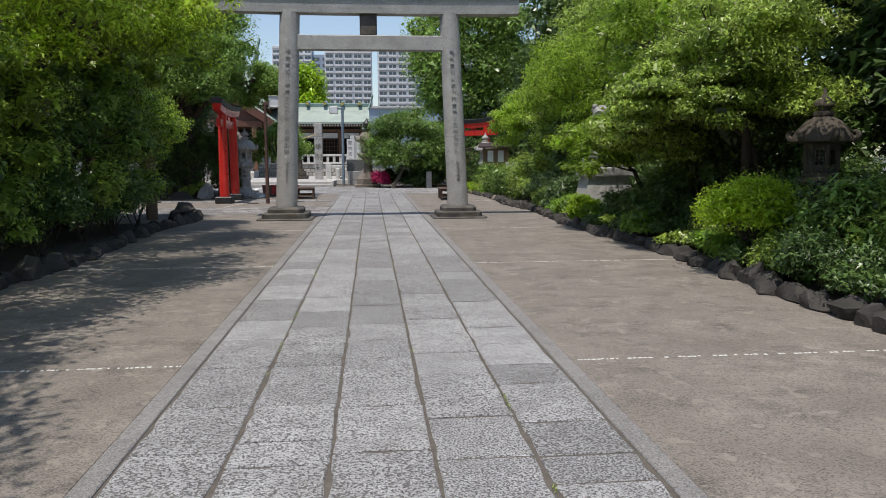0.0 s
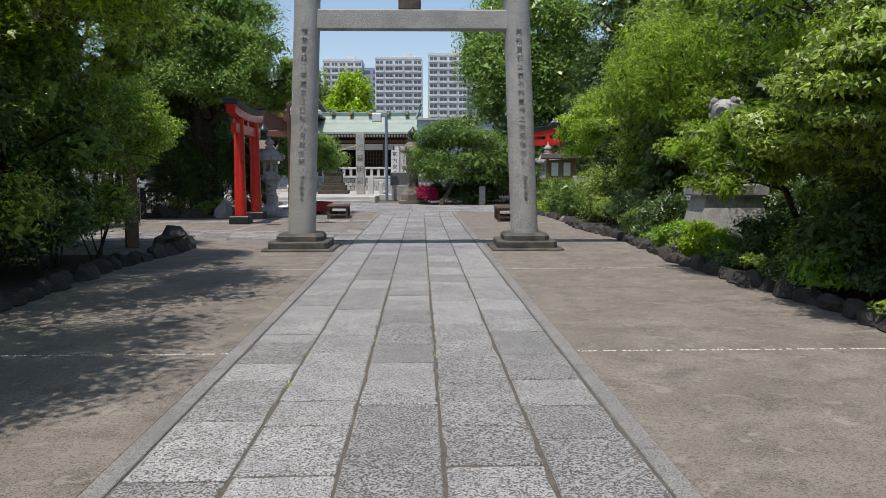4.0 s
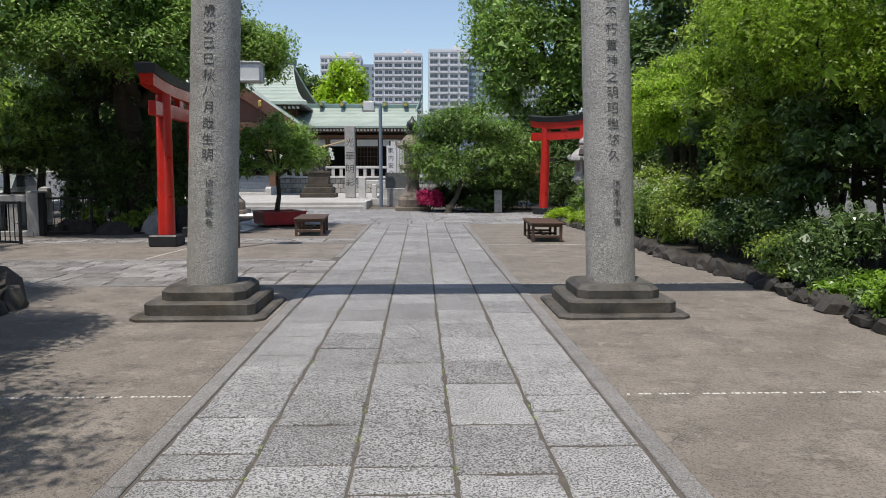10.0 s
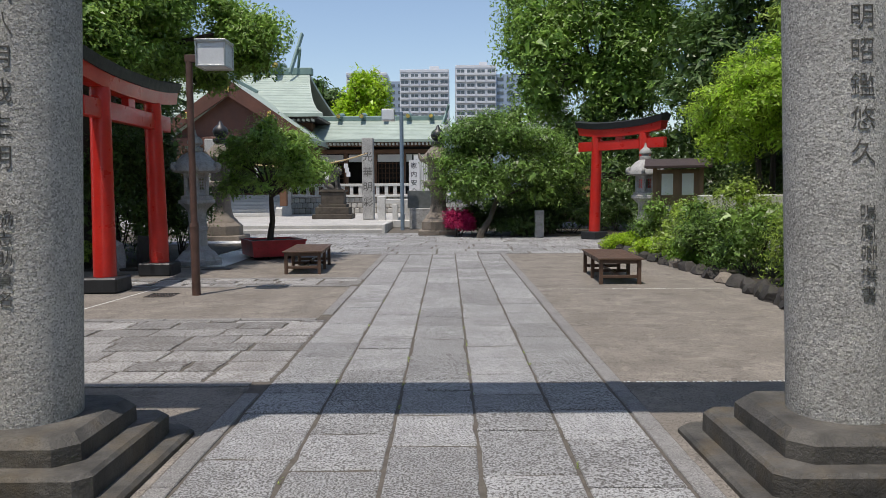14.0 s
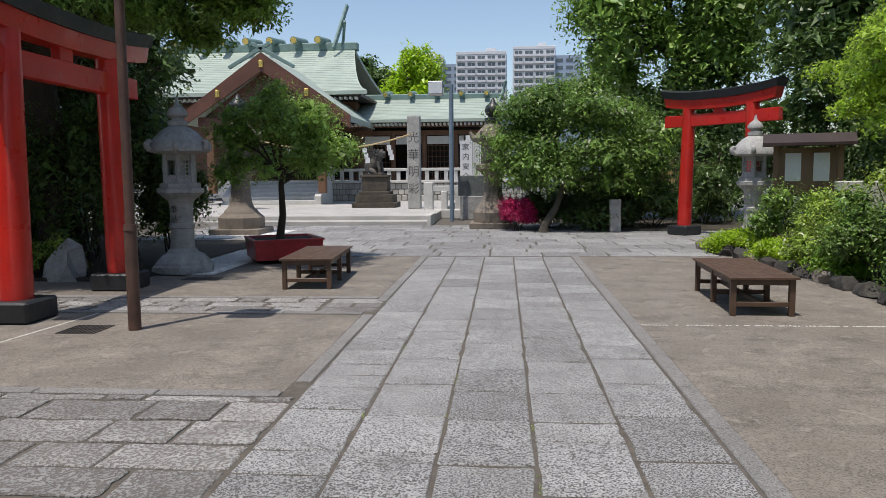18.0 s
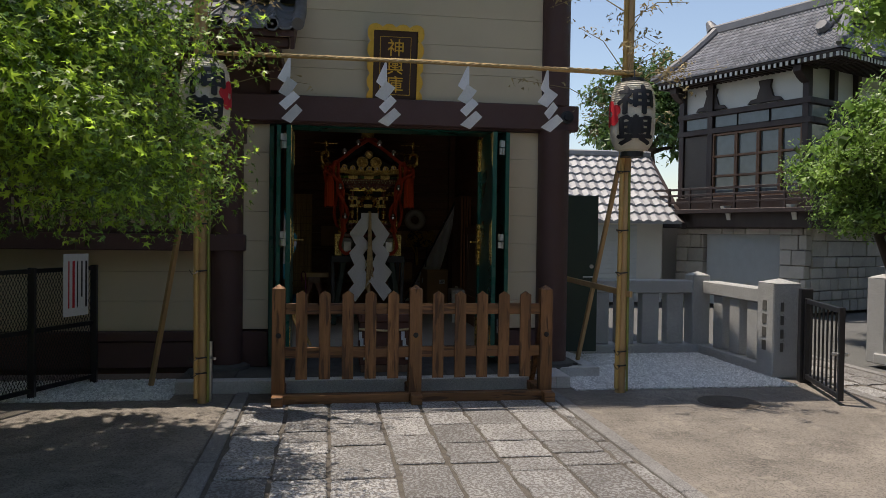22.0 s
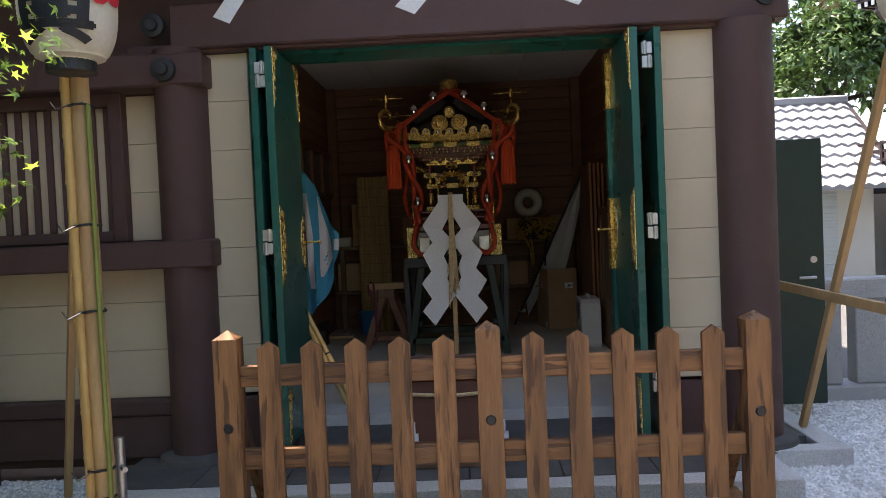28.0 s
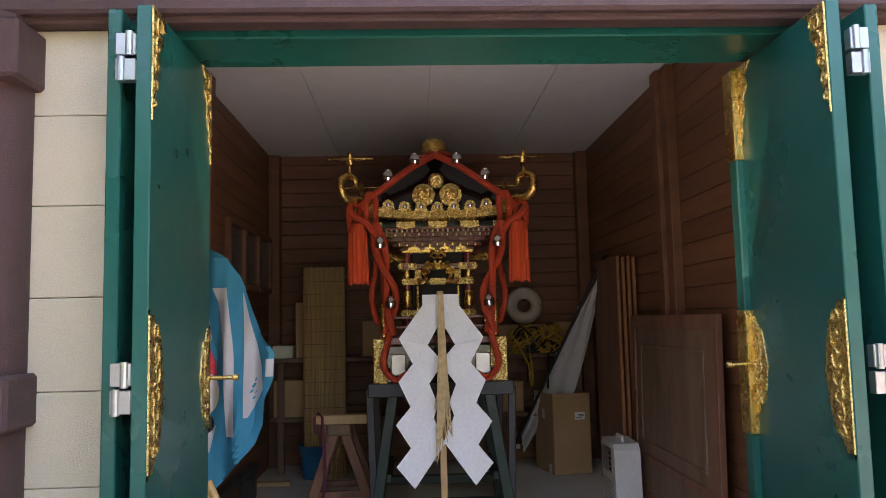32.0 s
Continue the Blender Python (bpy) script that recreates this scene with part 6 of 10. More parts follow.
for y in (-1.25, 0.0, 1.25):
    s = Shape()
    s.box(-0.55, 0.2, y - 0.05, y + 0.05, 0.0, 0.09, 0.005)
    part("foot", s, FENCE_RAIL, f)
    s = Shape()
    s.beam((-0.5, y, 0.06), (-0.06, y, 0.72), 0.05, 0.07, 0.004)
    part("brace", s, FENCE_WOOD, f)


# ---- festival poles, rope and lanterns ----
def ties(parent, x, y, zs):
    for z in zs:
        s = Shape()
        s.tube([(x + 0.062 * math.cos(a), y + 0.062 * math.sin(a), z + 0.004 * math.sin(3 * a)) for a in [i * math.pi / 5 for i in range(11)]], 0.007, 6)
        s.tube([(x + 0.06, y - 0.02, z), (x + 0.1, y - 0.07, z - 0.03), (x + 0.09, y - 0.1, z + 0.01)], 0.004, 5)
        part("tie", s, IRON, parent, "black wire tie")
for px, py, lean in ((-8.62, 21.17, -0.012), (-8.74, 25.18, 0.014)):
    t = thing("festival_pole", "pale timber pole with thin bamboo tied to it by black wire", "pole", (px, py, 0), group="festival poles")
    s = Shape()
    s.tube([(0, 0, 0), (0.003, lean, 1.3), (0.01, lean * 3, 4.6)], [0.05, 0.048, 0.042], 14)
    part("timber_pole", s, PINE, t, smooth=True)
    s = Shape()
    pts, rs = [], []
    for i in range(20):
        z = 0.05 + i * 0.225
        for dz, r in ((0, 0.023), (0.19, 0.022), (0.205, 0.027), (0.22, 0.022)):
            pts.append((0.04, -0.055 + lean * (z + dz) * 0.6, z + dz))
            rs.append(r)
    s.tube(pts, rs, 10)
    part("bamboo_cane", s, BAMBOO, t, smooth=True)
    s = Shape()
    s.tube([(0.05, 0.05, 0.02), (0.055, 0.045, 1.0), (0.05, 0.04, 2.2)], 0.013, 8)
    part("bamboo_cane", s, BAMBOO_GREEN, t, "thin green bamboo cane", True)
    ties(t, 0.02, -0.01, (0.42, 0.28, 1.2, 1.62, 2.2))
    s = Shape()
    s.tube([(-0.06, 0.05, -0.02), (-0.06, 0.05, 0.55)], 0.024, 10)
    s.tube([(-0.06, 0.05, 0.4), (0.0, 0.1, 0.4)], 0.014, 8)
    part("ground_pipe", s, STEEL, t, "galvanised ground pipe", True)
    sg = -1 if py < 23 else 1
    s = Shape()
    s.beam(*(((-1.25, -0.02, 0.12), (-0.1, 0.06, 2.62)) if sg > 0 else ((-0.75, -0.62, 0.0), (-0.1, -0.06, 2.62))), 0.04, 0.045, 0.003)
    part("prop", s, PINE, t)
    if sg > 0:
        s = Shape()
        s.beam((-1.6, -0.06, 1.04), (0.12, 0.05, 0.99), 0.03, 0.06, 0.003)
        part("cross_piece", s, PINE, t)
    # sparse dry bamboo twigs
    rg = random.Random(int(py * 10))
    tw, ctr = Shape(), []
    for i in range(26):
        z = rg.uniform(2.6, 4.5)
        a = rg.uniform(0, 6.28)
        L = rg.uniform(0.35, 0.95)
        e = Vector((math.cos(a) * L, math.sin(a) * L * 1.2, z + rg.uniform(-0.1, 0.5)))
        m1 = Vector((e.x * 0.5, e.y * 0.5, (z + e.z) / 2 + 0.1))
        tw.tube([(0, 0, z), m1, e], [0.006, 0.004, 0.0025], 5)
        for k in range(8):
            ctr.append(list(m1.lerp(e, rg.random()) + Vector((rg.uniform(-.1, .1), rg.uniform(-.1, .1), rg.uniform(-.08, .08)))))
    part("twig", tw, DRY_LEAF, t, "dry leafless twigs")
    leaf_cloud("dry_leaf_sprays", DRY_LEAF, t, ctr, [[0.06, 0.06, 0.06]] * len(ctr), 800, 0.034, int(py * 7), fill=0.0, label="curled dry bamboo leaves")
t = thing("rope_bar", "bamboo crossbar with a twisted straw rope between the poles", "rope", (-8.6, 23.2, 3.16))
s = Shape()
s.tube([(-0.02, -2.1, 0.0), (-0.02, 0, 0.012), (-0.08, 2.1, 0.0)], 0.02, 10)
part("bamboo_bar", s, BAMBOO, t, smooth=True)
for ph in (0, math.pi):
    s = Shape()
    s.tube([(0.022 + 0.007 * math.cos(i * 0.8 + ph), -2.05 + i * 0.0205, 0.002 - 0.03 * math.sin(math.pi * i / 200) * 0 + 0.007 * math.sin(i * 0.8 + ph)) for i in range(200)], 0.008, 6)
    part("rope_strand", s, STRAW, t, smooth=True)
for i, y in enumerate((21.9, 22.78, 23.55, 24.33)):
    z = thing("paper_streamer", "white folded zigzag paper streamer on the straw rope", "paper streamer", (-8.56, y, 3.14), (-4, 7, -6, 10)[i], group="paper streamers")
    for k, q in enumerate((((0, 0), (0.02, 0), (0.02, -0.18), (-0.03, -0.235), (-0.09, -0.195)), ((-0.09, -0.31), (0, -0.175), (0.09, -0.24), (0, -0.36)),
                           ((-0.07, -0.43), (0.05, -0.305), (0.11, -0.355), (-0.01, -0.485)), ((-0.06, -0.55), (0.08, -0.425), (0.14, -0.485), (0.03, -0.595)))):
        n = len(q)
        sg = 1 if k % 2 else -1
        q = [Vector((0.014 * k + sg * 0.35 * (u + 0.3 * w + 0.06), u, w)) for u, w in q]
        s = Shape()
        s.add(q + [p - Vector((0.003, 0, 0)) for p in q], [tuple(range(n)), tuple(range(2 * n - 1, n - 1, -1))] + [(j, n + j, n + (j + 1) % n, (j + 1) % n) for j in range(n)])
        part("folded_paper", s, PAPER, z)


def paper_lantern(at, turn, flower):
    t = thing("paper_lantern", "white ribbed paper lantern with bold black characters and a red flower", "lantern", at, turn, group="festival lanterns")
    prof = []
    n = 30
    for i in range(n + 1):
        u = -1 + 2 * i / n
        r = 0.11 + 0.105 * (1 - abs(u) ** 3.2) ** 0.55
        prof.append((r, u * 0.34))
        if i < n:
            prof.append((r + 0.0035, (u + 1 / n) * 0.34))
    R = lambda z: 0.11 + 0.105 * max(0.0, 1 - abs(z / 0.34) ** 3.2) ** 0.55
    s = Shape()
    s.lathe(prof, n=40)
    body = part("paper_body", s, LANTERN_PAPER, t, smooth=True)
    for z0, z1 in ((0.33, 0.375), (-0.385, -0.33)):
        s = Shape()
        s.tube([(0, 0, z0), (0, 0, z1)], 0.112, 28)
        part("rim", s, BLACK, t, "black rim")
    s = Shape()
    s.tube([(0.1, 0, 0.37), (0.07, 0, 0.45), (-0.07, 0, 0.45), (-0.1, 0, 0.37)], 0.006, 6)
    part("handle", s, IRON, t)
    def wrap(u, z, out, a0):
        r = R(max(-0.33, min(0.33, z))) + 0.0115 + out
        a = a0 + u / 0.215
        return (r * math.cos(a), r * math.sin(a), z)
    for i, ch in enumerate("神輿"):
        vs, fs = letters(ch, 0.36, 0.002)
        bm = bmesh.new()
        me = bpy.data.meshes.new("w")
        me.from_pydata([v for v in vs], [], fs)
        bm.from_mesh(me)
        bpy.data.meshes.remove(me)
        bmesh.ops.triangulate(bm, faces=bm.faces)
        for again in range(3):
            bmesh.ops.subdivide_edges(bm, edges=[e for e in bm.edges if e.calc_length() > 0.03], cuts=1)
            bmesh.ops.triangulate(bm, faces=bm.faces)
        bm.verts.index_update()
        s = Shape()
        for k, (du, dw) in enumerate(((0, 0), (0.012, 0), (-0.012, 0), (0, 0.009), (0, -0.009))):
            s.add([wrap(v.co.x * 1.08 + du, v.co.y * 0.82 + dw + 0.145 - 0.29 * i, v.co.z + 0.0006 * k, 0.0) for v in bm.verts], [tuple(v.index for v in q.verts) for q in bm.faces])
        bm.free()
        part("character", s, PAINT_BLACK, body, "bold black brush character")
    s = Shape()
    for k in range(5):
        a = k * 1.2566 + 0.4
        cu, cz = 0.078 * math.cos(a), 0.02 + 0.078 * math.sin(a)
        o = []
        for j in range(10):
            b = j * 0.6283
            o.append(wrap(cu + 0.056 * math.cos(b), cz + 0.056 * math.sin(b), 0.0, flower))
        s.add(o, [tuple(range(10))])
    part("flower_mark", s, PAINT_RED, body, "red blossom mark")
paper_lantern((-8.48, 21.19, 2.72), 8, 1.15)
paper_lantern((-8.6, 25.2, 2.72), -14, -1.25)


# ---- portable shrine on its trestle ----
t = thing("trestle_stand", "green and black painted trestle stand under the portable shrine", "trestle", (-13.2, 22.86, 0.2))
for x in (-0.42, 0.42):
    s = Shape()
    s.box(x - 0.05, x + 0.05, -0.53, 0.53, 0.92, 1.02, 0.006)
    part("top_beam", s, BLACK, t)
    for sg in (-1, 1):
        s = Shape()
        s.beam((x, sg * 0.5, 0.0), (x, sg * 0.35, 0.94), 0.06, 0.075, 0.005)
        part("leg", s, GREEN_DARK, t)
        s = Shape()
        s.beam((x, sg * 0.49, 0.02), (x, sg * 0.52, 0.98), 0.05, 0.055, 0.005)
        part("bracket", s, BLACK, t)
    s = Shape()
    s.box(x - 0.03, x + 0.03, -0.48, 0.48, 0.12, 0.19, 0.005)
    part("stretcher", s, GREEN_DARK, t)
for y in (-0.4, 0.4):
    s = Shape()
    s.box(-0.38, 0.38, y - 0.03, y + 0.03, 0.3, 0.36, 0.005)
    part("stretcher", s, GREEN_DARK, t)

t = thing("portable_shrine", "gilded and lacquered portable shrine draped with orange-red cords", "portable shrine", (-13.2, 22.86, 1.15))
s = Shape()
s.box(-0.48, 0.48, -0.48, 0.48, 0.07, 0.34, 0.01)
base = part("base", s, LACQUER, t)
for sx in (-1, 1):
    for sy in (-1, 1):
        s = Shape()
        s.box(min(sx * 0.488, sx * 0.41), max(sx * 0.488, sx * 0.41), min(sy * 0.488, sy * 0.36), max(sy * 0.488, sy * 0.385), 0.07, 0.39, 0.006)
        part("corner_plate", s, GOLD_CHASED, base, "chased gilt corner plate")
for sy in (-1, 1):
    s = Shape()
    s.box(0.482, 0.5, sy * 0.305 - 0.056, sy * 0.305 + 0.056, 0.125, 0.28, 0.012)
    part("mirror_plate", s, STEEL, base, "embossed silver plate")
s = Shape()
s.box(-0.44, 0.44, -0.44, 0.44, 0.34, 0.4, 0.008)
part("base_top", s, LACQUER_RED, t)
for sx in (-1, 1):
    for sy in (-1, 1):
        s = Shape()
        s.lathe([(0.025, 0.4), (0.025, 0.58), (0.035, 0.6), (0.03, 0.64), (0.01, 0.68)], (sx * 0.41, sy * 0.41, 0), 12)
        part("rail_post", s, GOLD, t, smooth=True)
for z in (0.46, 0.53):
    for sg in (-1, 1):
        s = Shape()
        s.box(-0.39, 0.39, sg * 0.41 - 0.01, sg * 0.41 + 0.01, z, z + 0.02, 0.003)
        s.box(sg * 0.41 - 0.01, sg * 0.41 + 0.01, -0.39, 0.39, z, z + 0.02, 0.003)
        part("railing", s, LACQUER_RED, t)
s = Shape()
s.box(-0.2, 0.2, -0.2, 0.2, 0.4, 1.04, 0.01)
body = part("body", s, DARK_VOID, t)
for sx in (-1, 1):
    for sy in (-1, 1):
        s = Shape()
        s.lathe([(0.03, 0.4), (0.03, 1.04)], (sx * 0.24, sy * 0.235, 0), 14)
        p_ = part("pillar", s, LACQUER_RED, t, smooth=True)
        for z, h_ in ((0.42, 0.05), (0.53, 0.06), (0.62, 0.12), (0.84, 0.06)):
            s = Shape()
            s.lathe([(0.033, z), (0.036, z + 0.006), (0.034, z + h_ / 2), (0.036, z + h_ - 0.006), (0.033, z + h_)], (sx * 0.24, sy * 0.235, 0), 14)
            part("gilt_band", s, GOLD, p_, "gilt pillar sleeve", True)
for z, w in ((0.55, 0.27), (0.79, 0.26), (0.905, 0.29)):
    for sg in (-1, 1):
        for across in (0, 1):
            s = Shape()
            if across:
                s.box(sg * 0.245 - 0.018, sg * 0.245 + 0.018, -w, w, z, z + 0.042, 0.004)
            else:
                s.box(-w, w, sg * 0.245 - 0.018, sg * 0.245 + 0.018, z + 0.001, z + 0.041, 0.004)
            b_ = part("tie_beam", s, LACQUER_RED, t)
            if across and sg > 0:
                for y, q in ((-w + 0.06, 0.064), (0.0, 0.055), (w - 0.06, 0.064)):
                    o = [(y - q, z - 0.004), (y + q, z - 0.004)] + [(y + q + (0.012 if k == 1 else 0), z - 0.004 + 0.025 * k) for k in (1,)] + [(y + q, z + 0.046), (y - q, z + 0.046), (y - q - 0.012, z + 0.021)]
                    part("gilt_plate", Shape().prism(o, 0.262, 0.272, "x"), GOLD_CHASED, b_, "chased gilt plate")
# openwork carving of scrolls and clouds between the beams
rg = random.Random(9)
for i in range(22):
    sy = 1 if i % 2 else -1
    k = i // 2
    y, z = sy * (0.02 + 0.011 * k), 1.0 - 0.02 * k + 0.03 * math.sin(k * 2.1)
    pts = []
    for j in range(9):
        a = j * 0.62 + k
        r = 0.036 * (1 - j / 11)
        pts.append((0.285 + 0.02 * math.sin(a + k), y + sy * r * math.cos(a), z + r * math.sin(a)))
    part("carving", Shape().tube(pts, [0.014 - 0.0011 * j for j in range(9)], 7), GOLD, t, "gilt scroll carving", True)
for sy in (-1, 1):
    s = Shape()
    s.box(0.27, 0.285, sy * 0.15 - 0.026, sy * 0.15 + 0.026, 0.835, 0.9, 0.004)
    part("gilt_plaque", s, GOLD_CHASED, t)
    s = Shape()
    s.lathe([(0.012, 0.42), (0.012, 0.78)], (0.235, sy * 0.155, 0), 10)
    part("door_post", s, GOLD, t, smooth=True)
    s = Shape()
    s.tube([(0.25, sy * 0.26, 0.985), (0.27, sy * 0.31, 0.985), (0.29, sy * 0.36, 1.01), (0.29, sy * 0.385, 1.0), (0.29, sy * 0.38, 0.975), (0.28, sy * 0.35, 0.965), (0.28, sy * 0.33, 0.98)], [0.026, 0.028, 0.024, 0.018, 0.015, 0.012, 0.008], 8)
    part("beam_end", s, GOLD, t, "gilt scrolled beam end", True)
s = Shape()
s.box(-0.27, 0.27, -0.27, 0.27, 1.03, 1.052, 0.003)
part("gilt_rail", s, GOLD, t, "gilt rail below the brackets")
for i in range(4):
    y = -0.177 + 0.118 * i
    s = Shape()
    s.prism([(y - 0.045, 1.052), (y + 0.045, 1.052), (y + 0.036, 1.068), (y + 0.01, 1.074), (y + 0.012, 1.092), (y, 1.112), (y - 0.012, 1.092), (y - 0.01, 1.074), (y - 0.036, 1.068)], 0.272, 0.284, "x")
    part("gilt_crest", s, GOLD, t)
# stepped red brackets spreading towards the eaves
for k in range(4):
    w = 0.25 + 0.055 * k
    z = 1.052 + 0.028 * k
    s = Shape()
    s.box(-w, w, -w, w, z, z + 0.03, 0.002)
    tier = part("bracket_tier", s, LACQUER_RED, t)
    n = 9 + 2 * k
    for i in range(n):
        y = -w + 0.02 + (2 * w - 0.04) * i / (n - 1)
        for a0, a1, b0, b1 in ((w - 0.004, w + 0.03, y - 0.013, y + 0.013), (y - 0.013, y + 0.013, w - 0.004, w + 0.03), (y - 0.013, y + 0.013, -w - 0.03, -w + 0.004)):
            part("bracket_arm", Shape().box(a0, a1, b0, b1, z - 0.004, z + 0.022, 0.003), LACQUER_RED, tier)
        if k == 1:
            part("gilt_tip", Shape().prism([(y - 0.008, z - 0.004), (y + 0.008, z - 0.004), (y, z + 0.018)], w + 0.03, w + 0.034, "x"), GOLD, tier)
# two rows of white-tipped rafters
for k in range(2):
    w = 0.43 + 0.035 * k
    z = 1.15 + 0.026 * k
    s = Shape()
    s.box(-w, w, -w, w, z + 0.008, z + 0.026, 0.002)
    row = part("rafter_board", s, LACQUER_RED, t)
    for i in range(25):
        y = -w + 0.012 + (2 * w - 0.024) * i / 24
        part("rafter_tip", Shape().box(w - 0.02, w + 0.012, y - 0.0065, y + 0.0065, z - 0.008, z + 0.009, 0.0015), GILT_PALE, row)
# eave: black lacquer set with chased plates, a gilt ledge above
s = Shape()
s.box(-0.475, 0.475, -0.475, 0.475, 1.2, 1.245, 0.004)
eave = part("eave_board", s, LACQUER, t, "black lacquered eave board")
for i, y in enumerate((-0.445, -0.235, 0.0, 0.235, 0.445)):
    h_ = 0.036 if i in (0, 4) else 0.07
    o = [(y - h_, 1.205), (y - h_ * 0.6, 1.196), (y, 1.19), (y + h_ * 0.6, 1.196), (y + h_, 1.205), (y + h_ * 0.92, 1.222), (y + h_, 1.243), (y - h_, 1.243), (y - h_ * 0.92, 1.222)]
    part("eave_plate", Shape().prism(o, 0.475, 0.488, "x"), GOLD_CHASED, eave, "chased gilt plate")
nu = 12
n4 = nu * 4
def ring_of(w, z, lift):
    out = []
    for side in range(4):
        c, sn = ((1, 0), (0, 1), (-1, 0), (0, -1))[side]
        for i in range(nu):
            u = -1 + 2 * i / nu
            out.append((w * c - u * w * sn, w * sn + u * w * c, z + lift * abs(u) ** 3))
    return out
s = Shape()
s.add(ring_of(0.475, 1.245, 0.03) + ring_of(0.515, 1.26, 0.035) + ring_of(0.5, 1.315, 0.05) + ring_of(0.44, 1.33, 0.05),
      [(k * n4 + i, k * n4 + (i + 1) % n4, (k + 1) * n4 + (i + 1) % n4, (k + 1) * n4 + i) for k in range(3) for i in range(n4)])
part("eave_ledge", s, GOLD_CHASED, t, "gilt ledge with chased scrolls", True)
s = Shape()
rings = []
for w, z, l in ((0.485, 1.31, 0.05), (0.43, 1.4, 0.05), (0.34, 1.5, 0.04), (0.23, 1.62, 0.03), (0.14, 1.72, 0.015), (0.1, 1.8, 0.0)):
    rings += ring_of(w, z, l)
s.add(rings, [(k * n4 + i, k * n4 + (i + 1) % n4, (k + 1) * n4 + (i + 1) % n4, (k + 1) * n4 + i) for k in range(5) for i in range(n4)] + [tuple(5 * n4 + i for i in range(n4))])
part("roof", s, LACQUER, t, "black lacquered roof", True)
s = Shape()
s.lathe([(0.1, 1.8), (0.102, 1.86), (0.098, 1.92), (0.096, 1.925)], n=28)
part("roof_cap", s, GOLD, t, "polished gilt drum", True)
s = Shape()
s.lathe([(0.097, 1.922), (0.094, 1.94), (0.07, 1.963), (0.03, 1.974), (0.004, 1.976)], n=28)
part("roof_dome", s, GOLD_CHASED, t, "gilt dome", True)
for i in range(7):
    y = -0.36 + i * 0.12
    z = 1.345 + 0.05 * abs(y * 2) ** 3
    s = Shape()
    o = [(y + (0.04 + 0.004 * math.cos(j * 0.7854 * 4)) * math.cos(j * 0.2244 - 0.3), z + (0.04 + 0.004 * math.cos(j * 0.7854 * 4)) * math.sin(j * 0.2244 - 0.3)) for j in range(17)]
    s.prism(o + [(y - 0.05, z - 0.03), (y + 0.05, z - 0.03)], 0.49, 0.515, "x")
    e = part("eave_end", s, GOLD_CHASED, t, "gilt scalloped eave roundel")
    s = Shape()
    s.lathe([(0.021, 0), (0.019, 0.006), (0.01, 0.012), (0.001, 0.013)], n=12)
    s.move(Matrix.Translation((0.515, y, z + 0.004)) @ Matrix.Rotation(math.pi / 2, 4, "Y"))
    part("silver_stud", s, CHROME, e, "silver stud", True)
for y in (-0.1, 0.1):
    s = Shape()
    s.tube([(0.42, y, 1.44), (0.478, y, 1.44), (0.484, y, 1.44)], [0.084, 0.084, 0.076], 28)
    disc = part("crest_disc", s, GOLD_CHASED, t, "gilt disc with a swirl crest", True)
    for m in range(3):
        a0 = m * 2.094 + 0.5
        s = Shape()
        s.tube([(0.486, y + (0.022 + 0.0042 * k) * math.cos(a0 + 0.26 * k), 1.44 + (0.022 + 0.0042 * k) * math.sin(a0 + 0.26 * k)) for k in range(10)], [0.017 - 0.0014 * k for k in range(10)], 8)
        part("swirl", s, GOLD, disc, "raised gilt swirl", True)
s = Shape()
s.tube([(0.33, 0, 1.57), (0.385, 0, 1.555)], [0.062, 0.05], 24)
part("crest_boss", s, GOLD_CHASED, t, "gilt openwork boss under the ridge", True)
def bird(x, y, z, sc):
    q = Shape()
    q.tube([(x, y, z), (x, y, z + 0.05 * sc)], 0.008 * sc, 6)
    q.tube([(x - 0.05 * sc, y, z + 0.05 * sc), (x, y, z + 0.07 * sc), (x + 0.02 * sc, y, z + 0.12 * sc), (x + 0.05 * sc, y, z + 0.13 * sc)], [0.01 * sc, 0.02 * sc, 0.012 * sc, 0.003 * sc], 8)
    for sg in (-1, 1):
        q.prism([(x + 0.005, y + sg * 0.012 * sc), (x - 0.01, y + sg * 0.13 * sc), (x - 0.03 * sc, y + sg * 0.14 * sc), (x - 0.04 * sc, y + sg * 0.012 * sc)], z + 0.09 * sc, z + 0.097 * sc, "z")
    return q
for sx in (-1, 1):
    for sy in (-1, 1):
        s = Shape()
        pts, rs = [], []
        for k in range(19):
            f_ = k / 18
            a = -2.1 + f_ * 5.6
            r = 0.105 * (1 - 0.55 * f_)
            pts.append((sx * (0.6 + r * math.cos(a) * 0.75), sy * (0.63 + r * math.cos(a) * 0.75), 1.485 + 0.02 * f_ + r * math.sin(a)))
            rs.append(0.033 - 0.015 * f_)
        s.tube([(sx * 0.47, sy * 0.47, 1.36)] + pts, [0.026] + rs, 10)
        curl = part("roof_curl", s, GOLD, t, "gilt curled roof corner", True)
        part("bird_finial", bird(sx * 0.6, sy * 0.63, 1.575, 1.25), GOLD, curl)
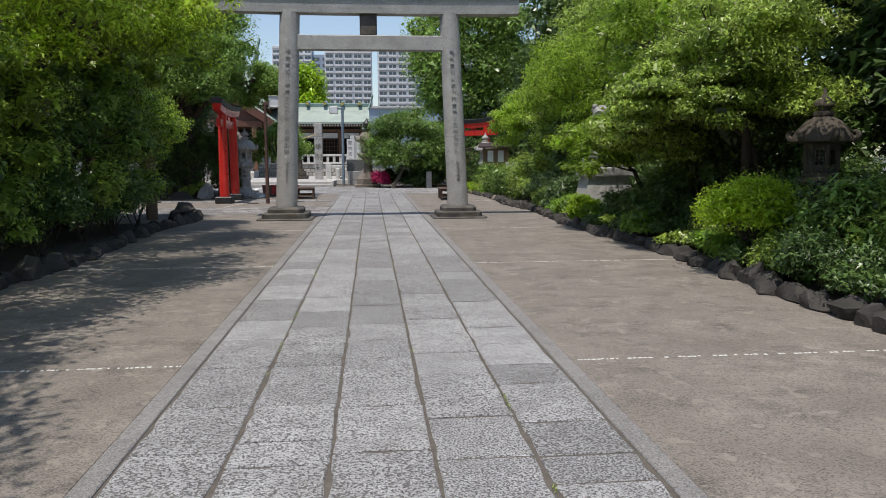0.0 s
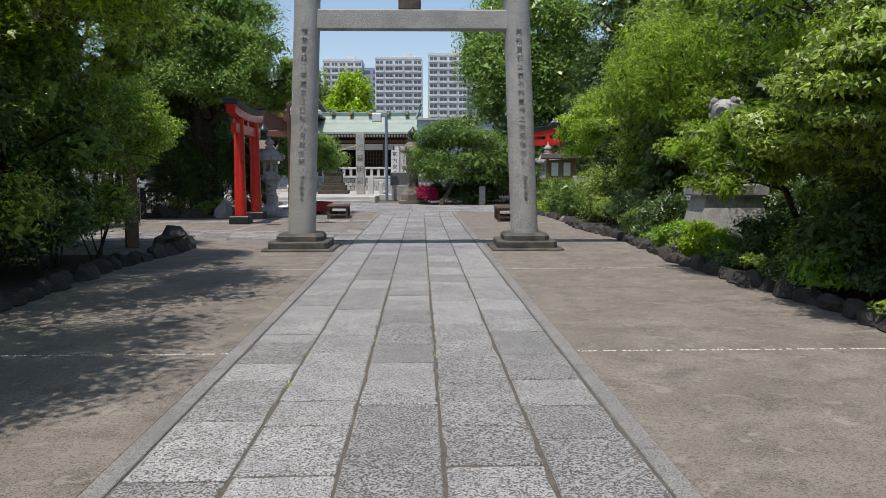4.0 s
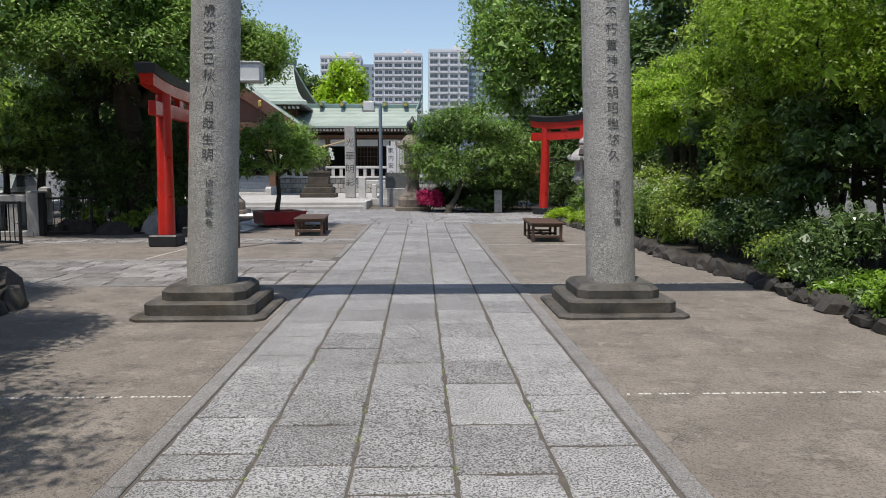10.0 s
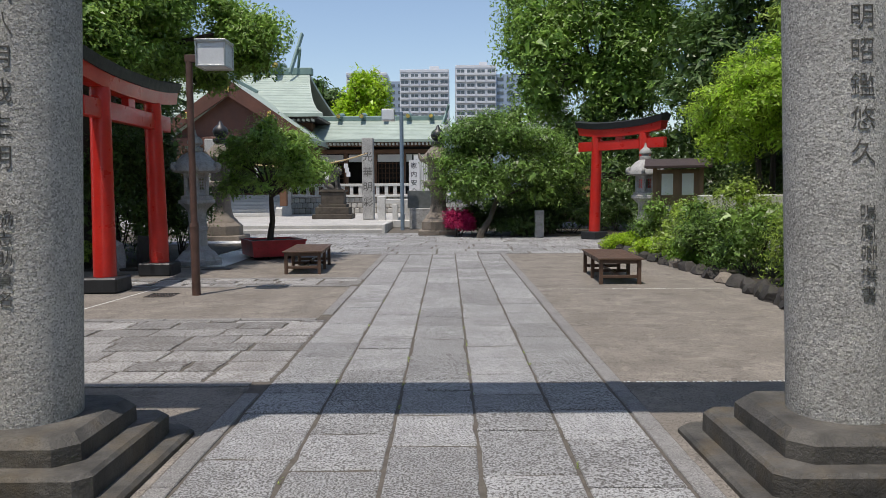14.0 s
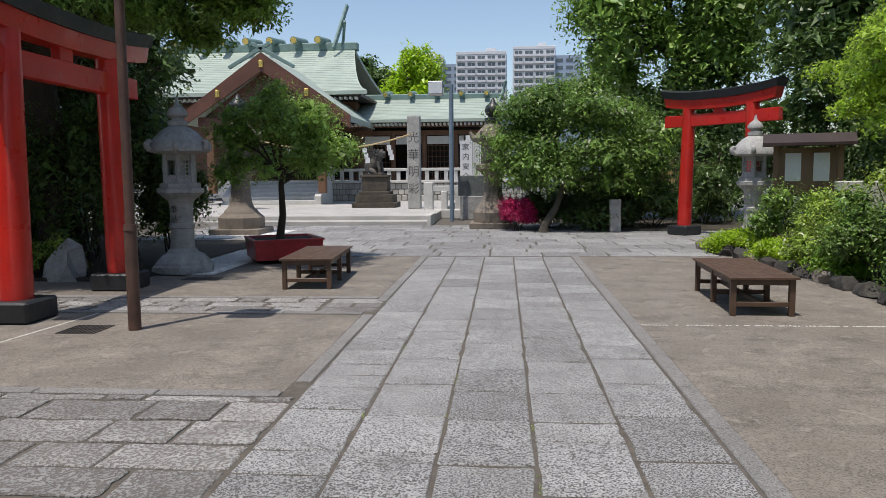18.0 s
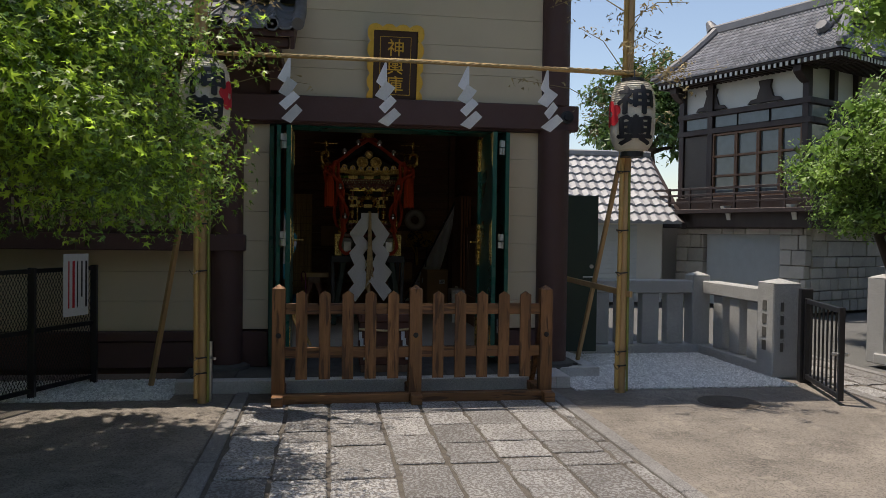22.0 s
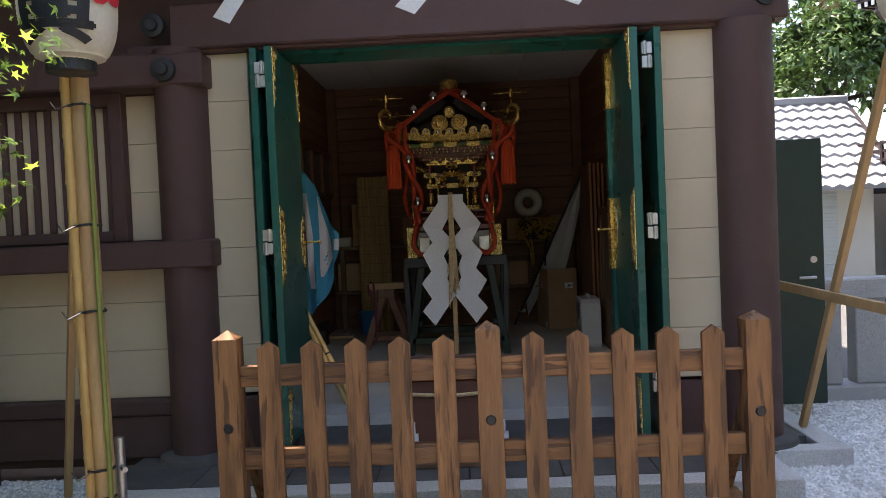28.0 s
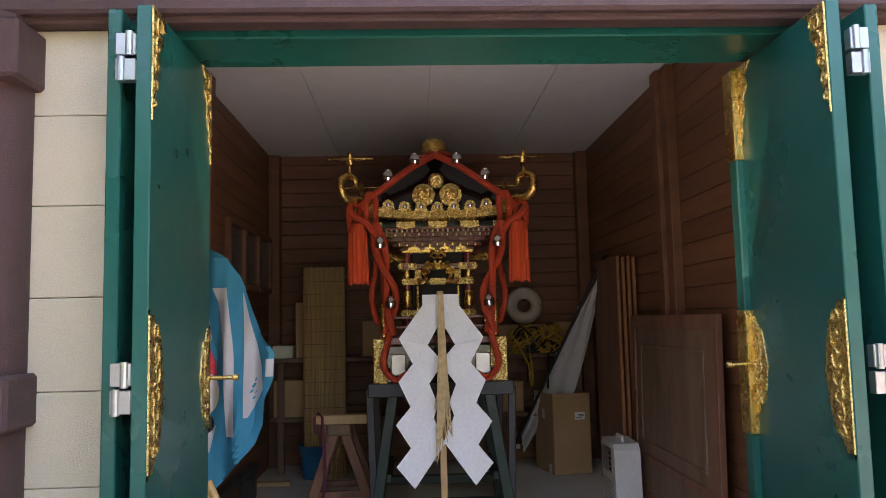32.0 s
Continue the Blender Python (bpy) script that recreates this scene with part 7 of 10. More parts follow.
# cords
def cord(pts, r=0.026, n=40):
    out = []
    P = [Vector(p) for p in pts]
    m_ = len(P) - 1
    for i in range(n + 1):
        f_ = i / n * m_
        k = min(int(f_), m_ - 1)
        a, b, c, d_ = P[max(k - 1, 0)], P[k], P[k + 1], P[min(k + 2, m_)]
        u = f_ - k
        out.append(0.5 * ((2 * b) + (c - a) * u + (2 * a - 5 * b + 4 * c - d_) * u * u + (3 * b - a - 3 * c + d_) * u ** 3))
    q = Shape()
    q.tube(out, r, 8)
    return q
part("cord", cord([(0.13 * math.cos(a), 0.13 * math.sin(a), 1.815 + 0.012 * math.sin(a * 2)) for a in [k * 0.3307 for k in range(20)]], 0.024, 60), CORD, t, "orange-red cord ring", True)
for sy in (-1, 1):
    part("cord", cord([(0.12, -sy * 0.05, 1.83), (0.2, sy * 0.02, 1.79), (0.36, sy * 0.2, 1.66), (0.5, sy * 0.38, 1.5), (0.57, sy * 0.5, 1.4), (0.6, sy * 0.56, 1.33)]), CORD, t, smooth=True)
    # loops round the roof corner
    for k, (y0, z0) in enumerate(((0.48, 1.4), (0.6, 1.34))):
        part("cord", cord([(0.56, sy * (y0 + 0.03), z0 - 0.2), (0.6, sy * (y0 + 0.04), z0 - 0.05), (0.58, sy * (y0 + 0.02), z0 + 0.03), (0.55, sy * (y0 - 0.03), z0), (0.57, sy * (y0 - 0.03), z0 - 0.15), (0.6, sy * (y0 - 0.06), z0 - 0.28)], 0.022), CORD, t, smooth=True)
    part("cord", cord([(0.6, sy * 0.64, 1.33), (0.63, sy * 0.6, 1.27), (0.64, sy * 0.5, 1.2), (0.63, sy * 0.43, 1.1)]), CORD, t, smooth=True)
    mid = ((0.62, 0.45, 1.22), (0.62, 0.43, 1.1), (0.61, 0.41, 0.98), (0.6, 0.38, 0.86), (0.58, 0.35, 0.74), (0.56, 0.35, 0.62), (0.54, 0.36, 0.52), (0.53, 0.37, 0.42))
    for ph in (0, 3.14):
        part("cord", cord([(x + 0.02 * math.cos(i * 1.05 + ph), sy * y + 0.036 * math.sin(i * 1.05 + ph), z) for i, (x, y, z) in enumerate(mid)], 0.025, 60), CORD, t, "twisted orange-red cord", True)
    part("cord", cord([(0.52, sy * 0.36, 0.44), (0.55, sy * 0.38, 0.36), (0.56, sy * 0.41, 0.2), (0.55, sy * 0.33, 0.1), (0.54, sy * 0.25, 0.14)], 0.024, 36), CORD, t, smooth=True)
    part("cord", cord([(0.3, sy * 0.44, 1.15), (0.32, sy * 0.47, 0.9), (0.34, sy * 0.5, 0.7), (0.36, sy * 0.46, 0.52), (0.42, sy * 0.4, 0.5)], 0.022), CORD, t, smooth=True)
    part("cord", cord([(0.36, sy * 0.42, 1.15), (0.4, sy * 0.41, 0.9), (0.42, sy * 0.4, 0.7), (0.45, sy * 0.38, 0.48)], 0.022), CORD, t, smooth=True)
    s = Shape()
    s.lathe([(0.02, 1.23), (0.05, 1.21), (0.054, 1.17), (0.06, 1.16), (0.064, 0.98), (0.07, 0.81), (0.066, 0.79), (0.05, 0.795)], (0.62, sy * 0.575, 0), 20)
    tas = part("tassel", s, TASSEL, t, "orange silk tassel", True)
    for k in range(14):
        a = k * 0.449
        s = Shape()
        s.tube([(0.62 + 0.06 * math.cos(a), sy * 0.575 + 0.06 * math.sin(a), 1.15), (0.62 + 0.068 * math.cos(a), sy * 0.575 + 0.068 * math.sin(a), 0.9), (0.62 + 0.07 * math.cos(a), sy * 0.575 + 0.07 * math.sin(a), 0.775 + 0.008 * (k % 3))], 0.007, 6)
        part("fringe_strand", s, TASSEL, tas, smooth=True)
    for y, z, x in ((0.16, 1.73, 0.34), (0.36, 1.58, 0.46), (0.42, 1.06, 0.665), (0.35, 0.64, 0.62)):
        s = Shape()
        s.lathe([(0.01, z - 0.04), (0.034, z - 0.028), (0.041, z - 0.006), (0.041, z + 0.006), (0.034, z + 0.028), (0.024, z + 0.042), (0.028, z + 0.05), (0.01, z + 0.058)], (x, sy * y, 0), 16)
        part("bell", s, CHROME, t, "silver bell", True)

# ---- big paper wand before the shrine ----
t = thing("paper_wand", "large white zigzag paper wand on a wooden stick", "paper streamer", (-12.25, 22.85, 0.2))
s = Shape()
s.box(-0.02, 0.02, -0.022, 0.022, 0, 1.66, 0.004)
part("stick", s, PINE, t)
for sy in (-1, 1):
    folds = (((0.12, 0), (0.003, 0), (0.003, 0.18), (0.09, 0.33), (0.19, 0.45), (0.28, 0.286), (0.12, 0.07)),
             ((0.27, 0.3), (0.09, 0.33), (-0.012, 0.446), (0.085, 0.58), (0.21, 0.728), (0.285, 0.565), (0.19, 0.45)),
             ((0.085, 0.58), (0.03, 0.72), (0.06, 0.8), (0.21, 0.99), (0.305, 0.836)),
             ((0.06, 0.8), (-0.01, 0.966), (0.19, 1.243), (0.305, 1.1)))
    for k, fold in enumerate(folds):
        tip = (-0.2, 0.15, 0.35, 0.25)[k]
        if sy > 0:
            fold = [(u + 0.012 * (k > 1), w - 0.012 * (k > 1)) for u, w in fold]
        q = [(0.05 + 0.012 * k + tip * (u - 0.13) * 0.5, sy * u, 1.636 - w) for u, w in fold]
        n = len(q)
        s = Shape()
        s.add(q + [(x - 0.003, y, z) for x, y, z in q], [tuple(range(n)), tuple(range(2 * n - 1, n - 1, -1))] + [(i, i + n, (i + 1) % n + n, (i + 1) % n) for i in range(n)])
        part("paper_fold", s, PAPER, t)
s = Shape()
for i in range(26):
    y = random.uniform(-0.02, 0.02)
    L = random.uniform(0.7, 1.12)
    s.tube([(0.12, y * 0.6, 1.64), (0.13, y, 1.4), (0.135, y * 1.5 + random.uniform(-.02, .02), 1.66 - L * 0.8), (0.13, y * 3, 1.66 - L)], [0.006, 0.005, 0.005, 0.003], 5)
part("hemp_tuft", s, STRAW, t, "pale hemp fibres")

# ---- offering box ----
t = thing("offering_box", "reddish-brown slatted offering box with small paper streamers", "offering box", (-9.55, 22.88, 0.12))
t.scale = (1.0, 0.86, 1.25)
s = Shape()
s.box(-0.2, 0.2, -0.32, 0.32, 0.06, 0.42, 0.008)
part("body", s, SHRINE_RED, t)
for x in (-0.15, 0.15):
    s = Shape()
    s.box(x - 0.05, x + 0.05, -0.3, 0.3, 0, 0.06, 0.004)
    part("foot", s, OLD_WOOD, t)
s = Shape()
for y in (-0.33, 0.3):
    s.box(-0.22, 0.22, y, y + 0.03, 0.42, 0.48, 0.004)
for x in (-0.22, 0.19):
    s.box(x, x + 0.03, -0.3, 0.3, 0.42, 0.48, 0.004)
part("rim", s, SHRINE_RED, t)
for i in range(11):
    s = Shape()
    y = -0.27 + i * 0.054
    s.box(-0.19, 0.19, y - 0.012, y + 0.012, 0.425, 0.46, 0.004)
    part("slat", s, SHRINE_RED, t)
s = Shape()
s.tube([(0.21, -0.33, 0.36), (0.215, 0, 0.345), (0.21, 0.33, 0.36)], 0.009, 8)
part("rope", s, STRAW, t)
for y in (-0.31, 0.2, 0.3):
    for k in range(4):
        s = Shape()
        s.box(0.22, 0.222, y - 0.02 + 0.018 * k, y + 0.02 + 0.018 * k, 0.27 - 0.055 * k, 0.34 - 0.055 * k, 0.001)
        part("paper_fold", s, PAPER, t)

# ---- stored goods ----
def leaning_banner():
    t = thing("blue_banner", "sky-blue and white cloth banner hung to dry inside the door", "banner", (-11.7, 21.4, 0.72))
    nx, nz = 22, 44
    edge_z = (0.62, 0.744, 0.99, 1.107, 1.24, 1.353, 1.515, 1.605, 1.946, 2.06, 2.12)
    edge_y = (21.36, 21.534, 21.76, 21.806, 21.815, 21.868, 21.872, 21.79, 21.674, 21.6, 21.48)
    right = lambda z: float(np.interp(z, edge_z, edge_y))
    def cloth(y0, y1, z0, z1, off):
        q = Shape()
        for j in range(nz + 1):
            z = z0 + (z1 - z0) * j / nz
            for i in range(nx + 1):
                y = y0(z) + (y1(z) - y0(z)) * i / nx
                wave = 0.035 * math.sin((y - 21.2) * 26 + z * 2.2) + 0.014 * math.sin((y - 21.2) * 55 - z * 5)
                q.v.append((0.1 + wave + off + 0.02 * math.sin(z * 7), y - 21.4, z - 0.72))
        q.f = [(j * (nx + 1) + i, j * (nx + 1) + i + 1, (j + 1) * (nx + 1) + i + 1, (j + 1) * (nx + 1) + i) for j in range(nz) for i in range(nx)]
        return q
    line = lambda *pts: (lambda z: float(np.interp(z, [b for a, b in pts], [a for a, b in pts])))
    part("cloth", cloth(lambda z: 21.2, right, 0.62, 2.12, 0.0), BLUE_CLOTH, t, smooth=True)
    part("white_stripe", cloth(line((21.603, 1.04), (21.583, 1.5), (21.555, 1.8), (21.523, 1.88)), line((21.655, 1.04), (21.64, 1.5), (21.61, 1.88)), 1.04, 1.88, 0.008), WHITE_CLOTH, t, smooth=True)
    part("white_stripe", cloth(line((21.7, 1.14), (21.695, 1.5), (21.685, 1.85)), line((21.72, 1.14), (21.81, 1.3), (21.8, 1.42), (21.742, 1.63), (21.69, 1.85)), 1.14, 1.85, 0.008), WHITE_CLOTH, t, smooth=True)
    part("white_stripe", cloth(lambda z: right(z) - 0.045, lambda z: right(z) - 0.002, 1.37, 1.47, 0.008), WHITE_CLOTH, t, smooth=True)
    part("white_stripe", cloth(lambda z: 21.36, line((21.47, 1.42), (21.505, 1.6), (21.49, 1.72)), 1.42, 1.72, 0.007), WHITE_CLOTH, t, smooth=True)
    part("white_stripe", cloth(lambda z: 21.4, line((21.5, 0.95), (21.54, 1.1)), 0.95, 1.1, 0.007), WHITE_CLOTH, t, smooth=True)
    part("red_mark", cloth(lambda z: 21.45, line((21.535, 1.38), (21.53, 1.45), (21.49, 1.55)), 1.38, 1.55, 0.012), PAINT_RED, t, smooth=True)
    part("cream_disc", cloth(lambda z: 21.42, lambda z: 21.42 + 0.145 * math.sqrt(max(0.0, 1 - ((z - 1.28) / 0.135) ** 2)), 1.146, 1.414, 0.016), LANTERN_PAPER, t, smooth=True)
    part("black_mark", cloth(lambda z: 21.44, lambda z: 21.46 + 0.07 * math.sqrt(max(0.0, 1 - ((z - 1.11) / 0.06) ** 2)), 1.05, 1.17, 0.012), PAINT_BLACK, t, smooth=True)
    s = Shape()
    s.tube([(0.1, -0.24, 1.42), (0.14, 0.09, 1.39)], 0.012, 8)
    part("rod", s, PINE, t)
leaning_banner()
def crate(name, label, at, size, mat, turn=0, cat="box"):
    s = Shape()
    s.box(-size[0] / 2, size[0] / 2, -size[1] / 2, size[1] / 2, 0, size[2], 0.006)
    t = thing(name, label, cat, at, turn)
    part("body", s, mat, t)
    return t
c = crate("cardboard_box", "tall open brown cardboard box with a white label", (-14.63, 24.09, 0.2), (0.48, 0.38, 0.71), CARDBOARD, 12)
s = Shape()
s.box(0.2405, 0.243, 0.03, 0.13, 0.5, 0.57, 0.0005)
lb = part("label", s, PAPER, c)
for y0, y1, z in ((0.04, 0.055, 0.515), (0.065, 0.12, 0.545), (0.065, 0.12, 0.53), (0.065, 0.1, 0.513)):
    part("print_bar", Shape().box(0.2432, 0.2436, y0, y1, z, z + 0.008, 0.0001), PAINT_BLACK, lb)
for x0, x1, y0, y1 in ((0.236, 0.24, -0.188, 0.188), (-0.24, -0.236, -0.188, 0.188), (-0.236, 0.236, -0.19, -0.186), (-0.236, 0.236, 0.186, 0.19)):
    part("flap", Shape().box(x0, x1, y0, y1, 0.71, 0.745, 0.001), CARDBOARD, c)
for x, z in ((0.0, 0.5), (0.14, 0.0)):
    part("tape", Shape().box(x - 0.03, x + 0.03, -0.1925, -0.1905, z, z + 0.09, 0.0004), WHITE_PLASTIC, c)
t = thing("heater", "off-white plastic fan heater with a grey control panel", "heater", (-13.15, 24.26, 0.2))
s = Shape()
s.prism([(-0.2, 0.0), (0.2, 0.0), (0.205, 0.03), (0.19, 0.46), (0.15, 0.5), (-0.17, 0.51), (-0.2, 0.47)], -0.1, 0.1, "y")
part("body", s, WHITE_PLASTIC, t)
s = Shape()
s.box(-0.16, 0.12, -0.106, -0.1, 0.27, 0.46, 0.003)
panel_ = part("control_panel", s, STEEL, t, "grey control panel")
for i in range(4):
    part("button", Shape().box(0.06, 0.1, -0.11, -0.1055, 0.29 + 0.04 * i, 0.315 + 0.04 * i, 0.002), IRON, panel_)
for i in range(6):
    part("vent_slat", Shape().box(-0.15, 0.13, -0.104, -0.1, 0.05 + 0.03 * i, 0.062 + 0.03 * i, 0.001), STEEL, t)
s = Shape()
s.tube([(-0.1, 0, 0.49), (-0.08, 0, 0.535), (0.06, 0, 0.535), (0.08, 0, 0.49)], 0.014, 8)
part("handle", s, WHITE_PLASTIC, t)
t = thing("door_panel", "old grey-brown framed wooden door panel standing against the wall", "panel", (-12.44, 24.42, 0.2))
t.matrix_world = pose(-12.44, 24.425, 0.2, -1.2, 0, 0)
part("board", Shape().box(-0.86, 0.86, -0.008, 0.02, 0, 1.46, 0.002), OLD_WOOD, t)
for x0, x1, z0, z1 in ((-0.875, -0.78, 0, 1.47), (0.77, 0.875, 0, 1.47), (-0.78, 0.77, 1.37, 1.468), (-0.78, 0.77, 0, 0.14), (-0.78, 0.77, 0.36, 0.42)):
    part("frame_member", Shape().box(x0, x1, -0.022, 0.018, z0, z1, 0.004), PANEL_WOOD, t)
s = Shape()
for x0, x1, z0, z1 in ((-0.66, -0.64, 0.5, 1.25), (0.63, 0.65, 0.5, 1.25), (-0.64, 0.63, 1.23, 1.25), (-0.64, 0.63, 0.5, 0.52)):
    s.box(x0, x1, -0.018, -0.006, z0, z1, 0.002)
part("moulding", s, OLD_WOOD, t)
for i in range(4):
    t = thing("wooden_board", "tall reddish-brown board standing on edge against the wall", "board", (-13.85, 24.38 + 0.045 * i, 0.2), group="stored wooden boards")
    h = 1.97 - 0.01 * (i % 2)
    part("face", Shape().box(-0.4, 0.395, -0.012, 0.012, 0, h, 0.003), PANEL_WOOD, t)
    # thin strip whose colour carries the light falling on the edge
    part("edge_strip", Shape().box(0.395, 0.41, -0.014, 0.014, 0, h, 0.003), LIT_EDGE, t, "board edge coloured paler orange-brown as if lit")
# flag leaning back into the corner
t = thing("rolled_flag", "white flag on a black pole with ties, leaning on the wall", "flag", (-13.6, 23.6, 0.2))
def flag_at(y, z, f):
    """A point of the flag's plane, which leans from the back corner towards the door."""
    x = -15.0 + 0.95 * f
    k = (x + 7.06) / -6.94
    return Vector((x + 13.6, 22.716 + (y - 22.716) * k - 23.6, 1.63 + (z - 1.63) * k - 0.2))
s = Shape()
s.tube([flag_at(23.42, 0.3, 0), flag_at(24.42, 2.22, 1)], 0.014, 10)
part("pole", s, IRON, t)
q = Shape()
nf = 9
for j in range(19):
    f_ = j / 18
    w = float(np.interp(f_, (0, 0.12, 0.3, 0.6, 1), (0.02, 0.05, 0.24, 0.17, 0.03)))
    for i in range(nf):
        u = i / (nf - 1)
        y, z = 23.55 + 0.84 * (0.05 + 0.93 * f_), 0.55 + 1.6 * (0.05 + 0.93 * f_)
        v = flag_at(y + 0.012 + w * u, z - 0.16 * u * (1 - f_), 0.13 + 0.85 * f_)
        q.v.append((v.x + 0.02 + 0.02 * math.sin(u * 11 + j * 0.5), v.y, v.z))
q.f = [(j * nf + i, j * nf + i + 1, (j + 1) * nf + i + 1, (j + 1) * nf + i) for j in range(18) for i in range(nf - 1)]
part("cloth", q, WHITE_CLOTH, t, smooth=True)
for k in range(5):
    f_ = 0.12 + 0.21 * k
    v = flag_at(23.42 + f_, 0.3 + 1.92 * f_, f_)
    part("tie", Shape().box(v.x - 0.018, v.x + 0.022, v.y - 0.02, v.y + 0.06, v.z - 0.022, v.z + 0.022, 0.006), WHITE_CLOTH, t)
t = thing("reed_blind", "tall rolled tan reed blind standing on end", "blind", (-14.58, 21.8, 0.2))
rg = random.Random(6)
for k in range(4):
    s = Shape()
    y = -0.14 + 0.095 * k
    for i in range(12):
        a = i * 0.5236
        p_ = (0.05 * math.cos(a), y + 0.046 * math.sin(a))
        s.tube([(p_[0], p_[1], 0), (p_[0], p_[1], 1.99 + 0.012 * rg.random())], 0.014, 6)
    roll = part("roll", s, REED, t)
    for z in [0.12 * i + 0.06 for i in range(16)]:
        s = Shape()
        s.tube([(0.066 * math.cos(a), y + 0.062 * math.sin(a), z) for a in [j * 0.628 for j in range(11)]], 0.0025, 4)
        part("binding", s, OLD_WOOD, roll)
t = thing("sawhorse", "reddish-brown A-frame sawhorse with a pale top and a purple cord", "sawhorse", (-13.3, 22.07, 0.2))
s = Shape()
s.box(-0.05, 0.05, -0.19, 0.22, 0.67, 0.74, 0.005)
part("top", s, PINE, t)
for x in (0.0, -0.4):
    s = Shape()
    s.box(x - 0.04, x + 0.04, -0.09, 0.09, 0.58, 0.67, 0.005)
    part("head_block", s, OLD_WOOD, t)
    for sg in (-1, 1):
        s = Shape()
        s.beam((x, sg * 0.25, 0), (x, sg * 0.04, 0.6), 0.05, 0.075, 0.004)
        part("leg", s, PANEL_WOOD, t)
    s = Shape()
    s.box(x - 0.02, x + 0.02, -0.2, 0.2, 0.1, 0.15, 0.004)
    part("stretcher", s, PANEL_WOOD, t)
s = Shape()
s.box(-0.4, 0.0, -0.03, 0.03, 0.6, 0.66, 0.004)
part("tie_bar", s, PANEL_WOOD, t)
s = Shape()
s.tube([(0.055, -0.18, 0.6), (0.06, -0.19, 0.72), (0.0, -0.17, 0.755), (0.06, -0.13, 0.73), (0.075, -0.12, 0.5), (0.07, -0.11, 0.2), (0.075, -0.13, 0.1), (0.07, -0.15, 0.12)], 0.011, 7)
part("cord", s, material("purple_cord", (0.16, 0.02, 0.06), 0.7), t, "dark magenta cord", True)
t = thing("bucket", "blue plastic bucket on the floor", "bucket", (-14.6, 21.7, 0.2))
s = Shape()
s.lathe([(0.11, 0), (0.15, 0.3), (0.16, 0.31), (0.145, 0.31), (0.105, 0.02)], n=24)
part("tub", s, BLUE_PLASTIC, t, smooth=True)
s = Shape()
s.tube([(0, -0.15, 0.29), (0.08, -0.12, 0.22), (0.11, 0, 0.2), (0.08, 0.12, 0.22), (0, 0.15, 0.29)], 0.006, 6)
part("handle", s, STEEL, t)
t = thing("shelf", "wooden storage shelf along the back wall", "shelf", (-15.0, 22.8, 0.2))
for z in (0.5, 1.08):
    s = Shape()
    s.box(-0.2, 0.25, -1.55, 1.6, z, z + 0.04, 0.004)
    part("board", s, OLD_WOOD, t)
for y in (-1.45, -0.5, 0.5, 1.5):
    s = Shape()
    s.box(0.18, 0.24, y - 0.03, y + 0.03, 0, 1.08, 0.004)
    part("leg", s, OLD_WOOD, t)
for i, (y, w, h, m_, z) in enumerate(((21.62, 0.26, 0.55, PINE, 1.322), (21.36, 0.2, 0.12, PAPER, 1.322), (22.35, 0.4, 0.35, CARDBOARD, 1.322), (22.7, 0.25, 0.2, IRON, 1.322), (23.75, 0.5, 0.28, CARDBOARD, 1.322), (24.2, 0.26, 0.3, CARDBOARD, 1.322), (21.45, 0.36, 0.36, PINE, 0.742), (23.5, 0.5, 0.3, CARDBOARD, 0.742))):
    crate("storage_box", ("raw wooden storage crate on the shelf", "white paper box on the shelf", "brown cardboard carton on the shelf", "black case on the shelf", "opened cardboard carton on the shelf", "cardboard carton on the shelf",
                          "raw wooden crate on the lower shelf", "cardboard carton on the lower shelf")[i], (-15.0, y, z), (0.36, w, h), m_)
rg = random.Random(4)
t = thing("tangled_rope", "tangled yellow and black rope heaped over the shelf edge", "rope", (-14.7, 23.9, 1.32))
for k in range(16):
    y, z = rg.uniform(-0.22, 0.22), rg.uniform(0.04, 0.22)
    pts = [(0.06 + 0.05 * math.sin(i + k), y + 0.09 * math.sin(i * 1.1 + k * 1.3) + rg.uniform(-.03, .03), max(0.012, z + 0.08 * math.cos(i * 1.3 + k))) for i in range(13)]
    if k % 4 == 0:
        pts += [(0.11, y * 0.7 - 0.05, -0.1), (0.11, y * 0.7 - 0.06 + 0.02 * (k % 3), -0.28 - 0.02 * k / 4)]
    part("rope_strand", Shape().tube(pts, 0.012, 6), ROPE_YELLOW if k % 3 else IRON, t, smooth=True)
q = Shape()
q.tube([(0, 0.13 * math.cos(a), 0.13 * math.sin(a)) for a in [k * 0.35 for k in range(19)]], 0.062, 12)
o = single("hose_reel", q, FLOOR_CONCRETE, "coiled pale grey hose on a carton", "hose", smooth=True)
o.location = (-14.95, 23.8, 1.795)
for i, (p0, p1) in enumerate((((-10.72, 22.03, 0.2), (-10.8, 21.66, 0.98)), ((-10.72, 22.08, 0.2), (-10.8, 21.71, 0.95)))):
    t = thing("bamboo_stick", "thick dry bamboo stick leaning behind the door", "stick", p0, group="bamboo sticks")
    d_ = Vector(p1) - Vector(p0)
    part("cane", Shape().tube([(0, 0, 0), d_], 0.02, 12), BAMBOO, t, smooth=True)
    for f_ in (0.2, 0.42, 0.64, 0.86):
        part("node", Shape().tube([d_ * (f_ - 0.006), d_ * f_, d_ * (f_ + 0.006)], [0.02, 0.0225, 0.02], 12), BAMBOO, t, smooth=True)
    part("tie", Shape().tube([d_ * 0.52, d_ * 0.535], 0.022, 12), IRON, t, "black wire tie")
